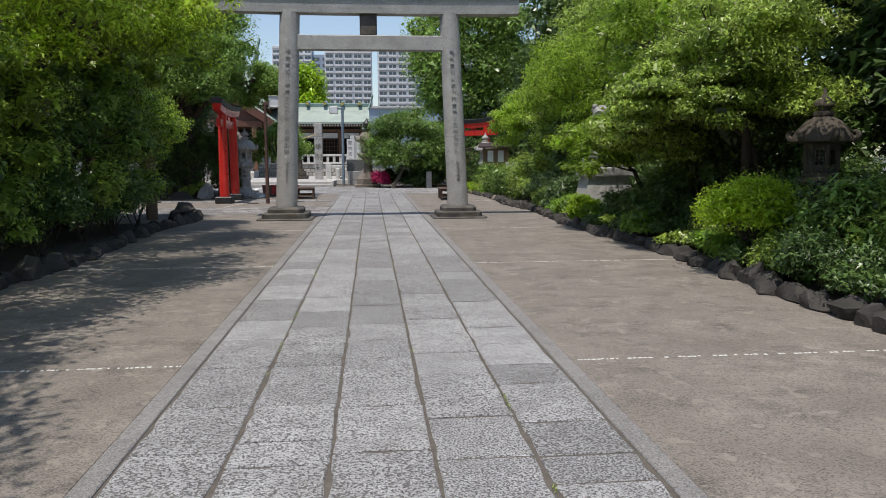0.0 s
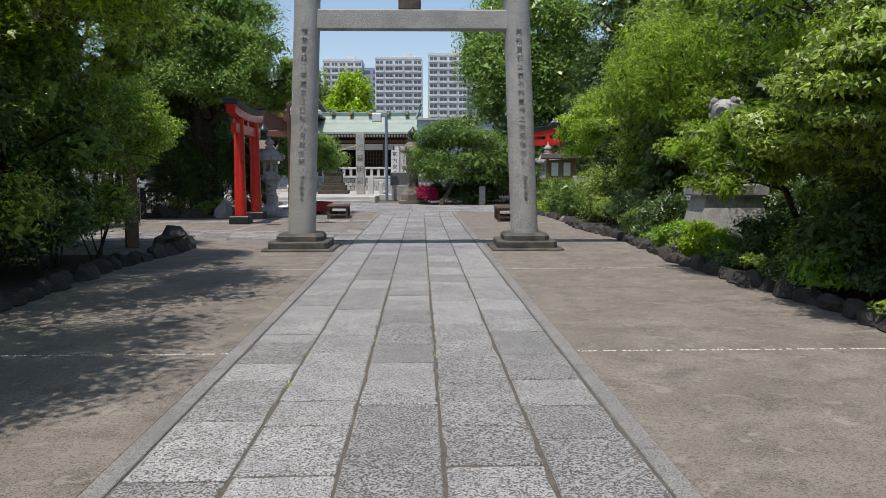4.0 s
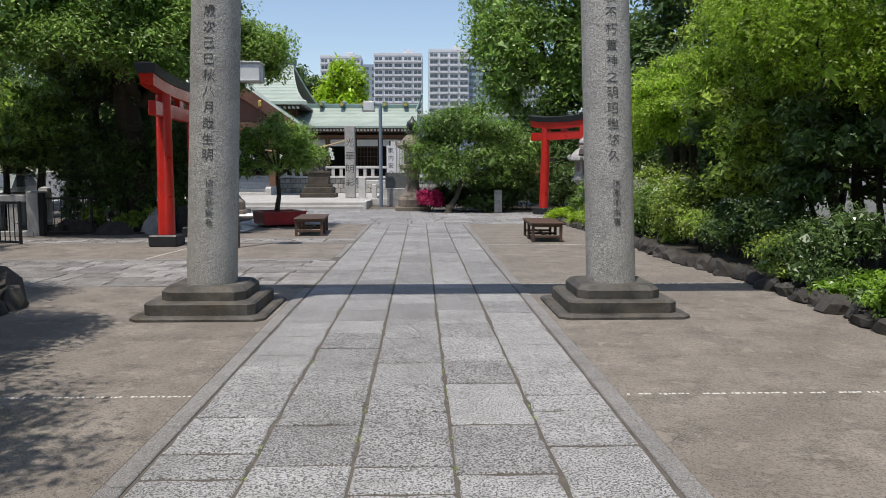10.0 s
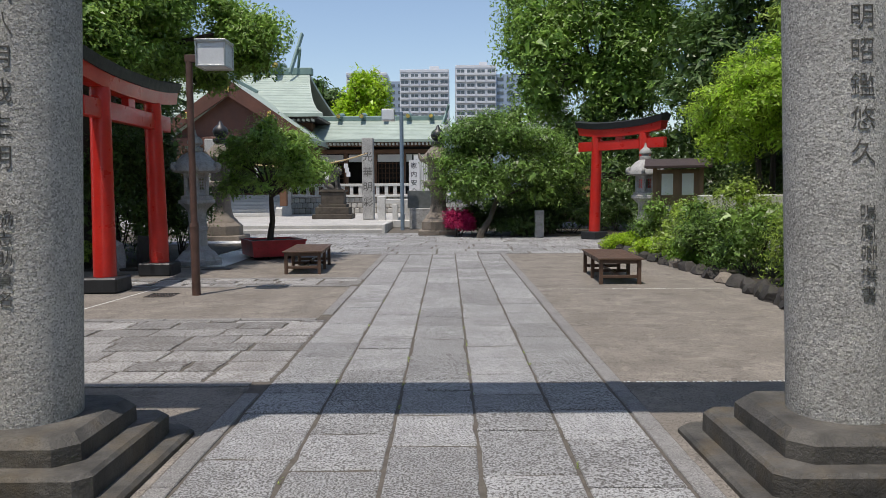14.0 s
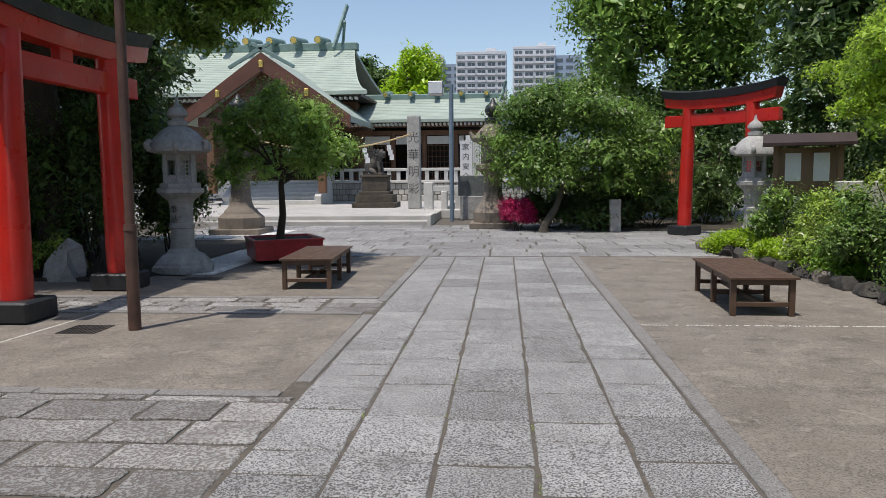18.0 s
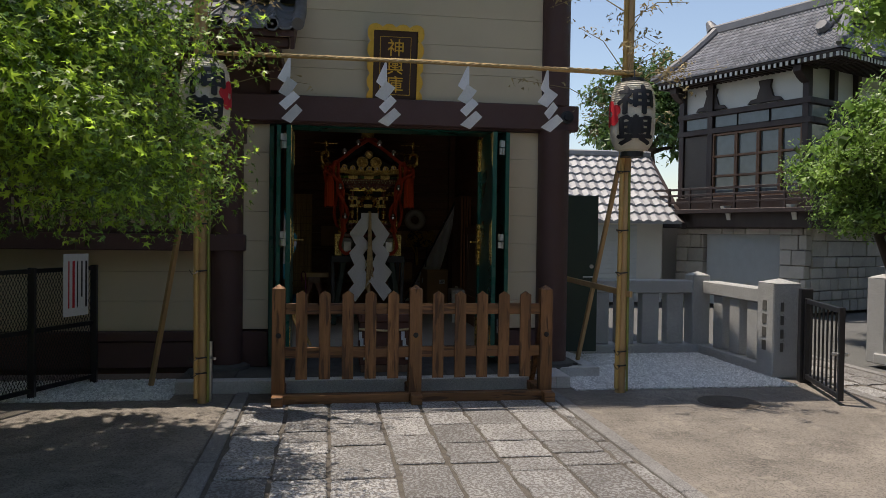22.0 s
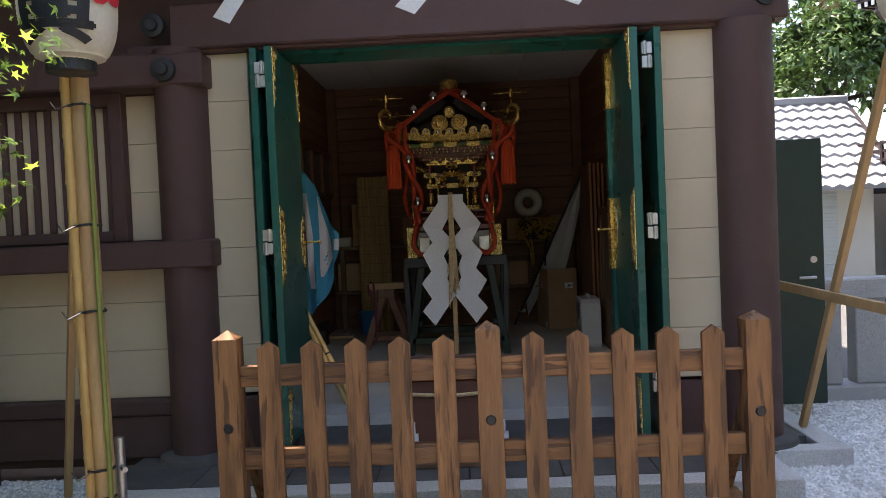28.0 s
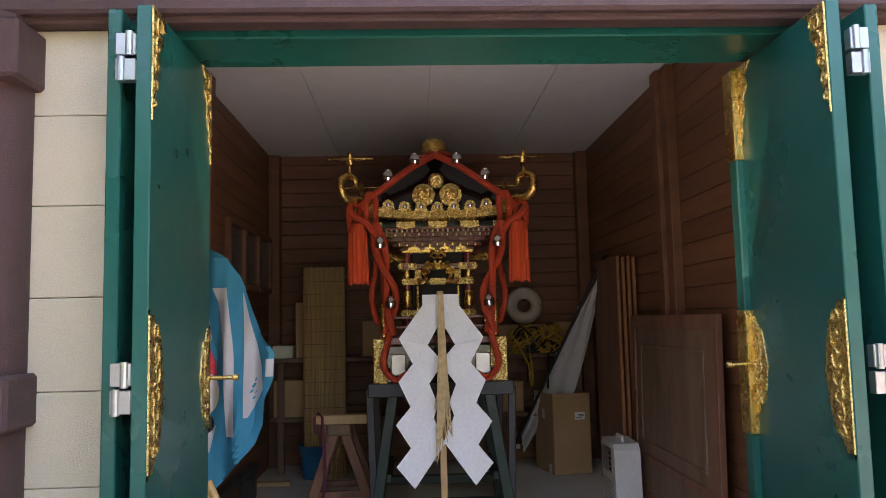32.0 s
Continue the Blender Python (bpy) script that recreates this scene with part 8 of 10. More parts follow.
for x, y0, y1 in ((-14.3, 21.2, 21.52), (-12.27, 21.25, 21.62)):
    s = Shape()
    s.box(x - 0.04, x + 0.04, y0, y1, 0.2, 0.235, 0.004)
    single("plank", s, PINE, "raw wooden plank on the floor", "plank", "loose planks")
s = Shape()
s.beam((-11.4, 21.25, 0.45), (-14.2, 21.22, 0.4), 0.07, 0.07, 0.006)
t = thing("carrying_pole", "long black lacquered carrying pole on low blocks", "pole", (0, 0, 0))
part("shaft", s, BLACK, t)
for x in (-11.9, -13.8):
    part("block", Shape().box(x - 0.08, x + 0.08, 21.2, 21.3, 0.2, 0.38, 0.005), BLACK, t)

# ---- stone fence and black gates at the side entrance ----
def stone_post(parent, at, w, h, name="post", cap=True, turn=0.0):
    s = Shape()
    s.box(-w / 2, w / 2, -w / 2, w / 2, 0, h, 0.012)
    if cap:
        n = len(s.v)
        s.add([(-w / 2, -w / 2, h), (w / 2, -w / 2, h), (w / 2, w / 2, h), (-w / 2, w / 2, h), (0, 0, h + 0.05)], [(0, 1, 4), (1, 2, 4), (2, 3, 4), (3, 0, 4)])
    s.move(Matrix.Translation(at) @ Matrix.Rotation(radians(turn), 4, "Z"))
    return part(name, s, FENCE_STONE, parent)


def stone_fence(label, a, b, bars, h=0.98, posts=(True, True), post_w=(0.27, 0.27), post_h=(1.05, 1.05)):
    a, b = Vector(a), Vector(b)
    t = thing("stone_fence", label, "fence", a, group="granite fences")
    d = b - a
    ang = math.degrees(math.atan2(d.y, d.x))
    L = d.length
    m = Matrix.Rotation(radians(ang), 4, "Z")
    s = Shape()
    s.box(0, L, -0.16, 0.16, 0, 0.13, 0.012)
    part("sill", s.move(m), FENCE_STONE, t)
    s = Shape()
    s.box(0.05, L - 0.05, -0.11, 0.11, h - 0.17, h, 0.014)
    part("rail", s.move(m), FENCE_STONE, t)
    for i in range(bars):
        x = L * (i + 1) / (bars + 1)
        s = Shape()
        s.box(x - 0.12, x + 0.12, -0.08, 0.08, 0.13, h - 0.17, 0.01)
        part("bar", s.move(m), FENCE_STONE, t)
    for k, p in enumerate(posts):
        if p:
            stone_post(t, m @ Vector((L * k, 0, 0)), post_w[k], post_h[k], turn=ang)
    return t


stone_fence("pale granite fence with square bars beside the storehouse", (-11.2, 25.5, 0), (-11.2, 27.25, 0), 4, posts=(True, True), post_w=(0.28, 0.25))
fb = stone_fence("pale granite fence with a thick carved end post", (-11.1, 27.36, 0), (-9.45, 27.34, 0), 3, posts=(False, True), post_w=(0.2, 0.33), post_h=(1, 1.06))
for i in range(4):
    part("carved_mark", Shape().box(1.66 + 0.17, 1.66 + 0.173, -0.11, -0.07, 0.3 + 0.15 * i, 0.4 + 0.15 * i, 0.001), CUT_SHADE, fb)
    part("carved_mark", Shape().box(1.6, 1.68, -0.19, -0.186, 0.3 + 0.15 * i, 0.41 + 0.15 * i, 0.001), CUT_SHADE, fb)
stone_fence("pale granite fence section beside the black gate", (-10.2, 29.25, 0), (-8.98, 29.58, 0), 2, post_w=(0.25, 0.25), post_h=(1.08, 1.04))
stone_fence("pale granite fence behind the maple", (-10.35, 29.45, 0), (-10.6, 33.5, 0), 8, posts=(False, True))


def iron_gate(label, a, b, h=0.92, bars=8, ajar=False):
    a, b = Vector(a), Vector(b)
    t = thing("iron_gate", label, "gate", a, group="black iron gates")
    d = b - a
    m = Matrix.Rotation(math.atan2(d.y, d.x), 4, "Z")
    L = d.length
    s = Shape()
    s.box(-0.06, 0.06, -0.06, 0.06, 0, h + 0.1, 0.006)
    part("post", s.move(m), IRON, t)
    s = Shape()
    for x in (0.08, L):
        s.box(x - 0.025, x + 0.025, -0.025, 0.025, 0.04, h, 0.004)
    for z in (0.08, h - 0.03):
        s.box(0.105, L - 0.025, -0.022, 0.022, z - 0.025, z + 0.025, 0.004)
    part("gate_frame", s.move(m), IRON, t)
    for i in range(bars):
        x = 0.1 + (L - 0.12) * (i + 1) / (bars + 1)
        s = Shape()
        s.tube([(x, 0, 0.1), (x, 0, h - 0.05)], 0.011, 8)
        part("bar", s.move(m), IRON, t)
    s = Shape()
    s.box(L - 0.05, L - 0.01, -0.07, 0.07, h * 0.5, h * 0.5 + 0.03, 0.004)
    part("latch", s.move(m), STEEL, t)


iron_gate("black iron bar gate standing open at the stone post", (-9.08, 27.42, 0), (-8.0, 27.06, 0), bars=7)
iron_gate("black iron gate standing open along the hedge", (-8.78, 29.58, 0), (-7.65, 29.62, 0), bars=5)

# mesh fence with a notice beside the storehouse wing
t = thing("mesh_fence", "black steel mesh fence with a white notice", "fence", (-9.6, 19.95, 0))
a, b = Vector((0, 0, 0)), Vector((2.1, -1.0, 0))
for k in range(4):
    p = a.lerp(b, k / 3)
    s = Shape()
    s.box(p.x - 0.03, p.x + 0.03, p.y - 0.03, p.y + 0.03, 0, 1.2, 0.004)
    part("post", s, IRON, t)
for z in (0.08, 0.62, 1.17):
    s = Shape()
    s.beam(a + Vector((0, 0, z)), b + Vector((0, 0, z)), 0.03, 0.04, 0.003)
    part("rail", s, IRON, t)
s = Shape()
for i in range(-8, 62):
    for sg in (1, -1):
        u0, u1 = i * 0.035, i * 0.035 + 0.5
        z0, z1 = (0.1, 1.15) if sg > 0 else (1.15, 0.1)
        c0, c1 = max(0.0, min(1.0, u0 / 2.33)), max(0.0, min(1.0, u1 / 2.33))
        if c1 > c0 and u1 > u0:
            za, zb = z0 + (z1 - z0) * (c0 * 2.33 - u0) / 0.5, z0 + (z1 - z0) * (c1 * 2.33 - u0) / 0.5
            s.beam(a.lerp(b, c0) + Vector((0, 0, za)), a.lerp(b, c1) + Vector((0, 0, zb)), 0.004, 0.004, 0.0005)
part("wire_mesh", s, IRON, t)
p = a.lerp(b, 0.13)
s = Shape()
m = Matrix.Translation(p + Vector((0.03, 0.03, 0.72))) @ Matrix.Rotation(math.atan2(-1.0, 2.1), 4, "Z")
s.box(-0.16, 0.16, 0.02, 0.03, 0, 0.6, 0.002, m)
note = part("notice", s, PAPER, t, "white notice sheet")
for i, (w, mt) in enumerate(((0.02, PAINT_BLACK), (0.015, PAINT_BLACK), (0.012, PAINT_BLACK), (0.025, PAINT_RED), (0.012, PAINT_RED))):
    s = Shape()
    x = 0.12 - i * 0.055
    s.box(-x - w, -x + w * 0.2, 0.03, 0.032, 0.08 + 0.1 * (i == 1), 0.53, 0.0005, m)
    part("text_bar", s, mt, note)

# gravel beds
def gravel_bed(x0, x1, y0, y1, n, seed, poly=None):
    rng = np.random.default_rng(seed)
    s = Shape()
    s.box(x0, x1, y0, y1, -0.08, 0.012, 0.002)
    single("gravel_bed", s, GRAVEL_BED, "bed of white gravel", kind="structure")
    pts = np.column_stack([rng.uniform(x0, x1, n), rng.uniform(y0, y1, n)])
    q = Shape()
    for x, y in pts:
        r = rng.uniform(0.008, 0.017)
        a = rng.uniform(0, 6.28)
        c, sn = math.cos(a) * r, math.sin(a) * r
        z = 0.012 + rng.uniform(-0.004, 0.004)
        q.add([(x + c, y + sn, z), (x - sn, y + c, z), (x - c, y - sn, z), (x + sn, y - c, z), (x, y, z + r * 0.9)], [(0, 1, 4), (1, 2, 4), (2, 3, 4), (3, 0, 4)])
    me = bpy.data.meshes.new("gravel")
    me.from_pydata(q.v, [], q.f)
    me.materials.append(GRAVEL)
    tagged(new("gravel", me), "loose white gravel stones", "gravel", kind="stuff")
gravel_bed(-11.05, -9.62, 25.25, 27.2, 7000, 1)
gravel_bed(-9.62, -8.85, 24.76, 27.2, 5500, 2)
gravel_bed(-9.7, -8.75, 18.8, 20.85, 5000, 3)
gravel_bed(-5.9, -4.3, 30.75, 34.6, 4000, 4)
gravel_bed(-7.6, -5.6, 37.5, 40.2, 2500, 5)

# green steel door panel and stone cap at the corner of the storehouse
t = thing("steel_door", "dark green steel door with a lever handle, standing open", "door", (-10.6, 25.18, 0.12))
s = Shape()
s.box(-0.02, 0.02, 0, 0.42, 0, 1.94, 0.004)
part("leaf", s, GREEN_DARK, t)
s = Shape()
s.tube([(0.02, 0.34, 0.93), (0.06, 0.34, 0.93), (0.06, 0.22, 0.93)], 0.011, 8)
part("handle", s, STEEL, t)
s = Shape()
s.tube([(0.02, 0.34, 1.06), (0.032, 0.34, 1.06)], 0.025, 14)
part("lock", s, STEEL, t)


# ---- tile-roofed house ----
t = thing("house", "two-storey house with dark timber upper floor and tiled roof", "house", (-17.74, 32.66, 0), 24)
HX0, HX1, HY0, HY1 = -1.9, 1.48, -1.35, 1.75
def hp(name, sh, mat, parent=None, label="", smooth=False):
    return part(name, sh, mat, parent or t, label, smooth)
s = Shape()
s.box(HX0 + 0.16, HX1 - 0.16, HY0 + 0.16, HY1, 0, 1.78, 0.01)
hp("ground_floor", s, DARK_WOOD)
s = Shape()
s.box(HX0 + 0.1, HX1 - 0.1, HY0 + 0.1, HY1, 2.35, 4.46, 0.01)
hp("upper_wall", s, DARK_WOOD)
hp("plaster_band", Shape().box(HX0 + 0.1, HX1 - 0.1, HY0 + 0.1, HY1, 4.462, 5.16, 0.01), PLASTER)
s = Shape()
s.box(HX0 - 0.3, HX1 + 0.3, HY0 - 0.3, HY1, 1.78, 2.38, 0.02)
hp("floor_band", s, DARK_WOOD)
# stone blocks of the base, on two faces
rg = random.Random(8)
def blocks(face):
    z = 0.0
    r = 0
    while z < 1.78:
        h = min(rg.uniform(0.2, 0.34), 1.78 - z)
        if 1.78 - z - h < 0.1:
            h = 1.78 - z
        u = HX0 if face == "y" else HY0 + 0.16
        end = HX1 if face == "y" else HY1
        while u < end:
            w = min(rg.uniform(0.25, 0.6), end - u)
            if face == "y" and z < 1.6 and u + w > -1.1 and u < 0.86:
                if u < -1.1:
                    w = -1.1 - u
                else:
                    u = 0.86
                    continue
            if w > 0.05:
                s = Shape()
                if face == "y":
                    s.box(u + 0.006, u + w - 0.006, HY0 - rg.uniform(0, 0.03), HY0 + 0.2, z + 0.006, z + h - 0.006, 0.015)
                else:
                    s.box(HX1 - 0.2, HX1 + rg.uniform(0, 0.03), u + 0.006, u + w - 0.006, z + 0.006, z + h - 0.006, 0.015)
                hp("stone", s, WALL_STONE)
            u += max(w, 0.05)
        z += h
blocks("y")
blocks("x")
shut = hp("garage_shutter", Shape().box(-1.08, 0.84, HY0 + 0.1, HY0 + 0.115, 0.02, 1.63, 0.003), SHUTTER, None, "pale blue ribbed garage shutter")
for i in range(27):
    z = 0.02 + i * 0.06
    part("slat", Shape().box(-1.08, 0.84, HY0 + 0.1, HY0 + 0.125 + 0.012 * (i % 2), z, z + 0.058, 0.004), SHUTTER, shut)
# balcony rail, windows, posts
s = Shape()
s.box(HX0 - 0.45, HX1 + 0.45, HY0 - 0.55, HY0 - 0.3, 2.1, 2.2, 0.01)
hp("balcony_floor", s, DARK_WOOD)
for z in (2.36, 2.52, 2.66):
    s = Shape()
    s.beam((HX0 - 0.4, HY0 - 0.5, z), (HX1 + 0.42, HY0 - 0.5, z), 0.04, 0.05, 0.004)
    s.beam((HX1 + 0.42, HY0 - 0.5, z), (HX1 + 0.42, HY1, z), 0.04, 0.05, 0.004)
    hp("balcony_rail", s, DARK_WOOD)
for i in range(8):
    s = Shape()
    x = HX0 - 0.4 + (HX1 - HX0 + 0.8) * i / 7
    s.box(x - 0.025, x + 0.025, HY0 - 0.525, HY0 - 0.475, 2.15, 2.7, 0.004)
    hp("baluster", s, DARK_WOOD)
for x in (HX0 + 0.1, -0.2, HX1 - 0.1):
    s = Shape()
    s.prism([(HY0 - 0.3, 1.95), (HY0 - 0.3, 2.26), (HY0 - 0.54, 2.26), (HY0 - 0.5, 2.18), (HY0 - 0.37, 2.14)], x - 0.05, x + 0.05, "x")
    hp("bracket", s, PLASTER)
for x in (HX0 + 0.1, HX0 + 0.92, HX1 - 0.1):
    s = Shape()
    s.box(x - 0.07, x + 0.07, HY0 - 0.02, HY0 + 0.12, 2.36, 5.15, 0.006)
    hp("post", s, DARK_WOOD)
for y in (HY0 + 0.9, HY0 + 1.8):
    s = Shape()
    s.box(HX1 - 0.12, HX1 + 0.02, y - 0.07, y + 0.07, 2.36, 5.15, 0.006)
    hp("post", s, DARK_WOOD)
for z in (4.02, 4.42, 3.98 - 1.55):
    s = Shape()
    s.box(HX0, HX1 + 0.03, HY0 - 0.03, HY0 + 0.1, z - 0.06, z + 0.06, 0.005)
    s.box(HX1 - 0.1, HX1 + 0.03, HY0 + 0.1, HY1, z - 0.06, z + 0.06, 0.005)
    hp("lintel", s, DARK_WOOD)
BEIGE = material("beige_shutter", (0.17, 0.15, 0.13), 0.6, vary=0.05, bump=0)
shut = hp("roller_shutter", Shape().box(HX0 + 0.18, HX0 + 0.88, HY0 + 0.03, HY0 + 0.05, 2.5, 3.94, 0.003), BEIGE, None, "beige roller shutter")
for i in range(30):
    part("slat", Shape().box(HX0 + 0.18, HX0 + 0.88, HY0 + 0.03, HY0 + 0.06 + 0.012 * (i % 2), 2.5 + i * 0.048, 2.546 + i * 0.048, 0.003), BEIGE, shut)
for x0, x1 in ((HX0 + 1.02, -0.3), (-0.26, 0.26), (0.3, 0.79), (0.83, HX1 - 0.19)):
    w = hp("window", Shape().box(x0, x1, HY0 + 0.06, HY0 + 0.09, 2.5, 3.95, 0.004), GLASS_DARK)
    s = Shape()
    for xx in (x0 - 0.02, x1 - 0.02):
        s.box(xx, xx + 0.04, HY0 + 0.0, HY0 + 0.07, 2.48, 3.96, 0.004)
    for z in (2.48, 2.95, 3.4, 3.9):
        s.box(x0, x1, HY0 + 0.0, HY0 + 0.07, z, z + 0.05, 0.004)
    hp("window_frame", s, SHRINE_WOOD, w)
for x0, x1 in ((HX0 + 0.2, HX0 + 0.82), (HX0 + 1.02, -0.3), (-0.26, 0.5), (0.56, HX1 - 0.2)):
    hp("upper_light", Shape().box(x0, x1, HY0 + 0.05, HY0 + 0.09, 4.1, 4.36, 0.004), GLASS_DARK)
for y0, y1 in ((HY0 + 0.15, HY0 + 0.8), (HY0 + 1.0, HY0 + 1.7), (HY0 + 1.9, HY1 - 0.1)):
    hp("window", Shape().box(HX1 - 0.09, HX1 - 0.05, y0, y1, 2.5, 3.95, 0.004), GLASS_DARK)
    hp("upper_light", Shape().box(HX1 - 0.09, HX1 - 0.05, y0, y1, 4.1, 4.36, 0.004), GLASS_DARK)
# hip roof with gable end, tile rows and ridges
ex0, ex1, ey0, ey1, ze = -2.2, 2.4, -1.85, 2.3, 5.25
ym, zr = (ey0 + ey1) / 2, 6.75
rx0, rx1 = ex0 + 0.12, ex1 - 0.62
s = Shape()
s.box(ex0 + 0.03, ex1 - 0.03, ey0 + 0.03, ey1 - 0.03, ze - 0.06, ze, 0.01)
hp("soffit", s, DARK_WOOD)
for i in range(34):
    f = i / 33
    xr, yr = ex0 + 0.06 + (ex1 - ex0 - 0.2) * f, ey0 + 0.06 + (ey1 - ey0 - 0.2) * f
    hp("rafter", Shape().box(xr, xr + 0.06, ey0 + 0.06, ey0 + 0.9, ze - 0.15, ze - 0.06, 0.005), DARK_WOOD)
    hp("rafter_tip", Shape().box(xr, xr + 0.06, ey0 + 0.045, ey0 + 0.06, ze - 0.15, ze - 0.06, 0.003), PLASTER)
    hp("rafter", Shape().box(ex1 - 0.9, ex1 - 0.06, yr, yr + 0.06, ze - 0.15, ze - 0.06, 0.005), DARK_WOOD)
    hp("rafter_tip", Shape().box(ex1 - 0.06, ex1 - 0.045, yr, yr + 0.06, ze - 0.15, ze - 0.06, 0.003), PLASTER)
for x in (HX0 + 0.9, 0.4):
    hp("frog_leg_strut", Shape().prism([(x - 0.42, 4.52), (x - 0.34, 4.6), (x - 0.2, 4.62), (x - 0.12, 4.85), (x - 0.16, 5.0), (x + 0.16, 5.0), (x + 0.12, 4.85), (x + 0.2, 4.62), (x + 0.34, 4.6), (x + 0.42, 4.52)], HY0 + 0.03, HY0 + 0.1, "y"), DARK_WOOD)
for x in (HX0 + 0.1, HX1 - 0.1):
    hp("eave_bracket", Shape().prism([(HY0 - 0.02, 4.78), (HY0 - 0.2, 4.86), (HY0 - 0.34, 4.98), (HY0 - 0.34, 5.1), (HY0 - 0.02, 5.1)], x - 0.09, x + 0.09, "x"), DARK_WOOD)
s = Shape()
def curve(f):
    return ze + (zr - ze) * (0.82 * f + 0.18 * f * f)
N = 14
for i in range(N):
    f0, f1 = i / N, (i + 1) / N
    z0, z1 = curve(f0), curve(f1)
    lip = 0.035
    for sg, ya in ((1, ey0), (-1, ey1)):
        y0, y1 = ya + (ym - ya) * f0, ya + (ym - ya) * f1
        xa0, xb0 = ex0 + (rx0 - ex0) * f0, ex1 + (rx1 - ex1) * min(f0 * 1.7, 1.0)
        xa1, xb1 = ex0 + (rx0 - ex0) * f1, ex1 + (rx1 - ex1) * min(f1 * 1.7, 1.0)
        n = 40
        for k in range(n):
            u0, u1 = k / n, (k + 1) / n
            s.add([(xa0 + (xb0 - xa0) * u0, y0, z0 + lip), (xa0 + (xb0 - xa0) * u1, y0, z0 + lip), (xa1 + (xb1 - xa1) * u1, y1, z1 + 0.003), (xa1 + (xb1 - xa1) * u0, y1, z1 + 0.003),
                   (xa0 + (xb0 - xa0) * (u0 + u1) / 2, y0, z0 + lip + 0.035), (xa1 + (xb1 - xa1) * (u0 + u1) / 2, y1, z1 + 0.04),
                   (xa0 + (xb0 - xa0) * u0, y0, z0), (xa0 + (xb0 - xa0) * u1, y0, z0)], [(0, 4, 5, 3), (4, 1, 2, 5), (6, 7, 1, 4, 0)])
    if f0 < 0.6:
        for sg, xa, xr in ((1, ex1, rx1), (-1, ex0, rx0)):
            q0, q1 = (min(f0 * 1.7, 1), min(f1 * 1.7, 1)) if sg > 0 else (f0, f1)
            x0, x1 = xa + (xr - xa) * q0, xa + (xr - xa) * q1
            n = 34
            for k in range(n):
                u0, u1 = k / n, (k + 1) / n
                ya0, yb0 = ey0 + (ym - ey0) * f0, ey1 + (ym - ey1) * f0
                ya1, yb1 = ey0 + (ym - ey0) * f1, ey1 + (ym - ey1) * f1
                s.add([(x0, ya0 + (yb0 - ya0) * u0, z0 + lip), (x0, ya0 + (yb0 - ya0) * u1, z0 + lip), (x1, ya1 + (yb1 - ya1) * u1, z1 + 0.003), (x1, ya1 + (yb1 - ya1) * u0, z1 + 0.003),
                       (x0, ya0 + (yb0 - ya0) * (u0 + u1) / 2, z0 + lip + 0.035), (x1, ya1 + (yb1 - ya1) * (u0 + u1) / 2, z1 + 0.04),
                       (x0, ya0 + (yb0 - ya0) * u0, z0), (x0, ya0 + (yb0 - ya0) * u1, z0)], [(0, 4, 5, 3), (4, 1, 2, 5), (6, 7, 1, 4, 0)])
me = bpy.data.meshes.new("roof_tiles")
me.from_pydata(s.v, [], s.f)
me.materials.append(TILE_MIX)
o = new("roof_tiles", me)
o.parent = t
tagged(o, "rows of grey clay tiles", kind="stuff")
s = Shape()
f_ = 0.6
s.add([(rx1 + 0.25, ey0 + (ym - ey0) * f_, curve(f_) + 0.04), (rx1 + 0.25, ey1 + (ym - ey1) * f_, curve(f_) + 0.04), (rx1 + 0.25, ym, zr), (rx1 - 0.5, ey0 + (ym - ey0) * f_, curve(f_)), (rx1 - 0.5, ey1 + (ym - ey1) * f_, curve(f_)), (rx1 - 0.5, ym, zr)],
      [(0, 1, 2), (0, 2, 5, 3), (1, 4, 5, 2), (3, 4, 1, 0)])
hp("gable", s, DARK_WOOD)
s = Shape()
s.beam((rx0 - 0.1, ym, zr + 0.08), (rx1 + 0.35, ym, zr + 0.1), 0.2, 0.26, 0.05)
hp("ridge", s, TILE)
for (xa, ya_) in ((ex0, ey0), (ex0, ey1), (ex1, ey0), (ex1, ey1)):
    s = Shape()
    pts = []
    for k in range(9):
        f_ = k / 8
        q = min(f_ * 1.7, 1) if xa > 0 else f_
        pts.append((xa + ((rx1 if xa > 0 else rx0) - xa) * q, ya_ + (ym - ya_) * f_, curve(f_) + 0.09))
    s.tube(pts, 0.11, 8)
    hp("hip_ridge", s, TILE, smooth=True)
    s = Shape()
    s.tube([(xa, ya_, ze + 0.1), (xa * 1.01, ya_ * 1.01, ze + 0.2)], [0.13, 0.09], 10)
    hp("ridge_end_tile", s, TILE)
for ya_ in (ey0, ey1):
    pts = [(rx1 - 0.28 + 0.06 * k / 6, ya_ + (ym - ya_) * (0.42 + 0.56 * k / 6), curve(0.42 + 0.56 * k / 6) + 0.12) for k in range(7)]
    hp("falling_ridge", Shape().tube(pts, 0.1, 8), TILE, smooth=True)
    hp("ridge_end_tile", Shape().tube([pts[0], (pts[0][0], pts[0][1] - 0.1 * (1 if ya_ < 0 else -1), pts[0][2] + 0.06)], [0.15, 0.12], 12), TILE)
    hp("verge", Shape().beam((rx1 + 0.3, ya_ + (ym - ya_) * 0.6, curve(0.6) + 0.1), (rx1 + 0.3, ym, zr + 0.06), 0.1, 0.2, 0.02), TILE)
s = Shape()
s.tube([(rx1 + 0.3, ym, zr + 0.1), (rx1 + 0.45, ym, zr + 0.34)], [0.17, 0.08], 10)
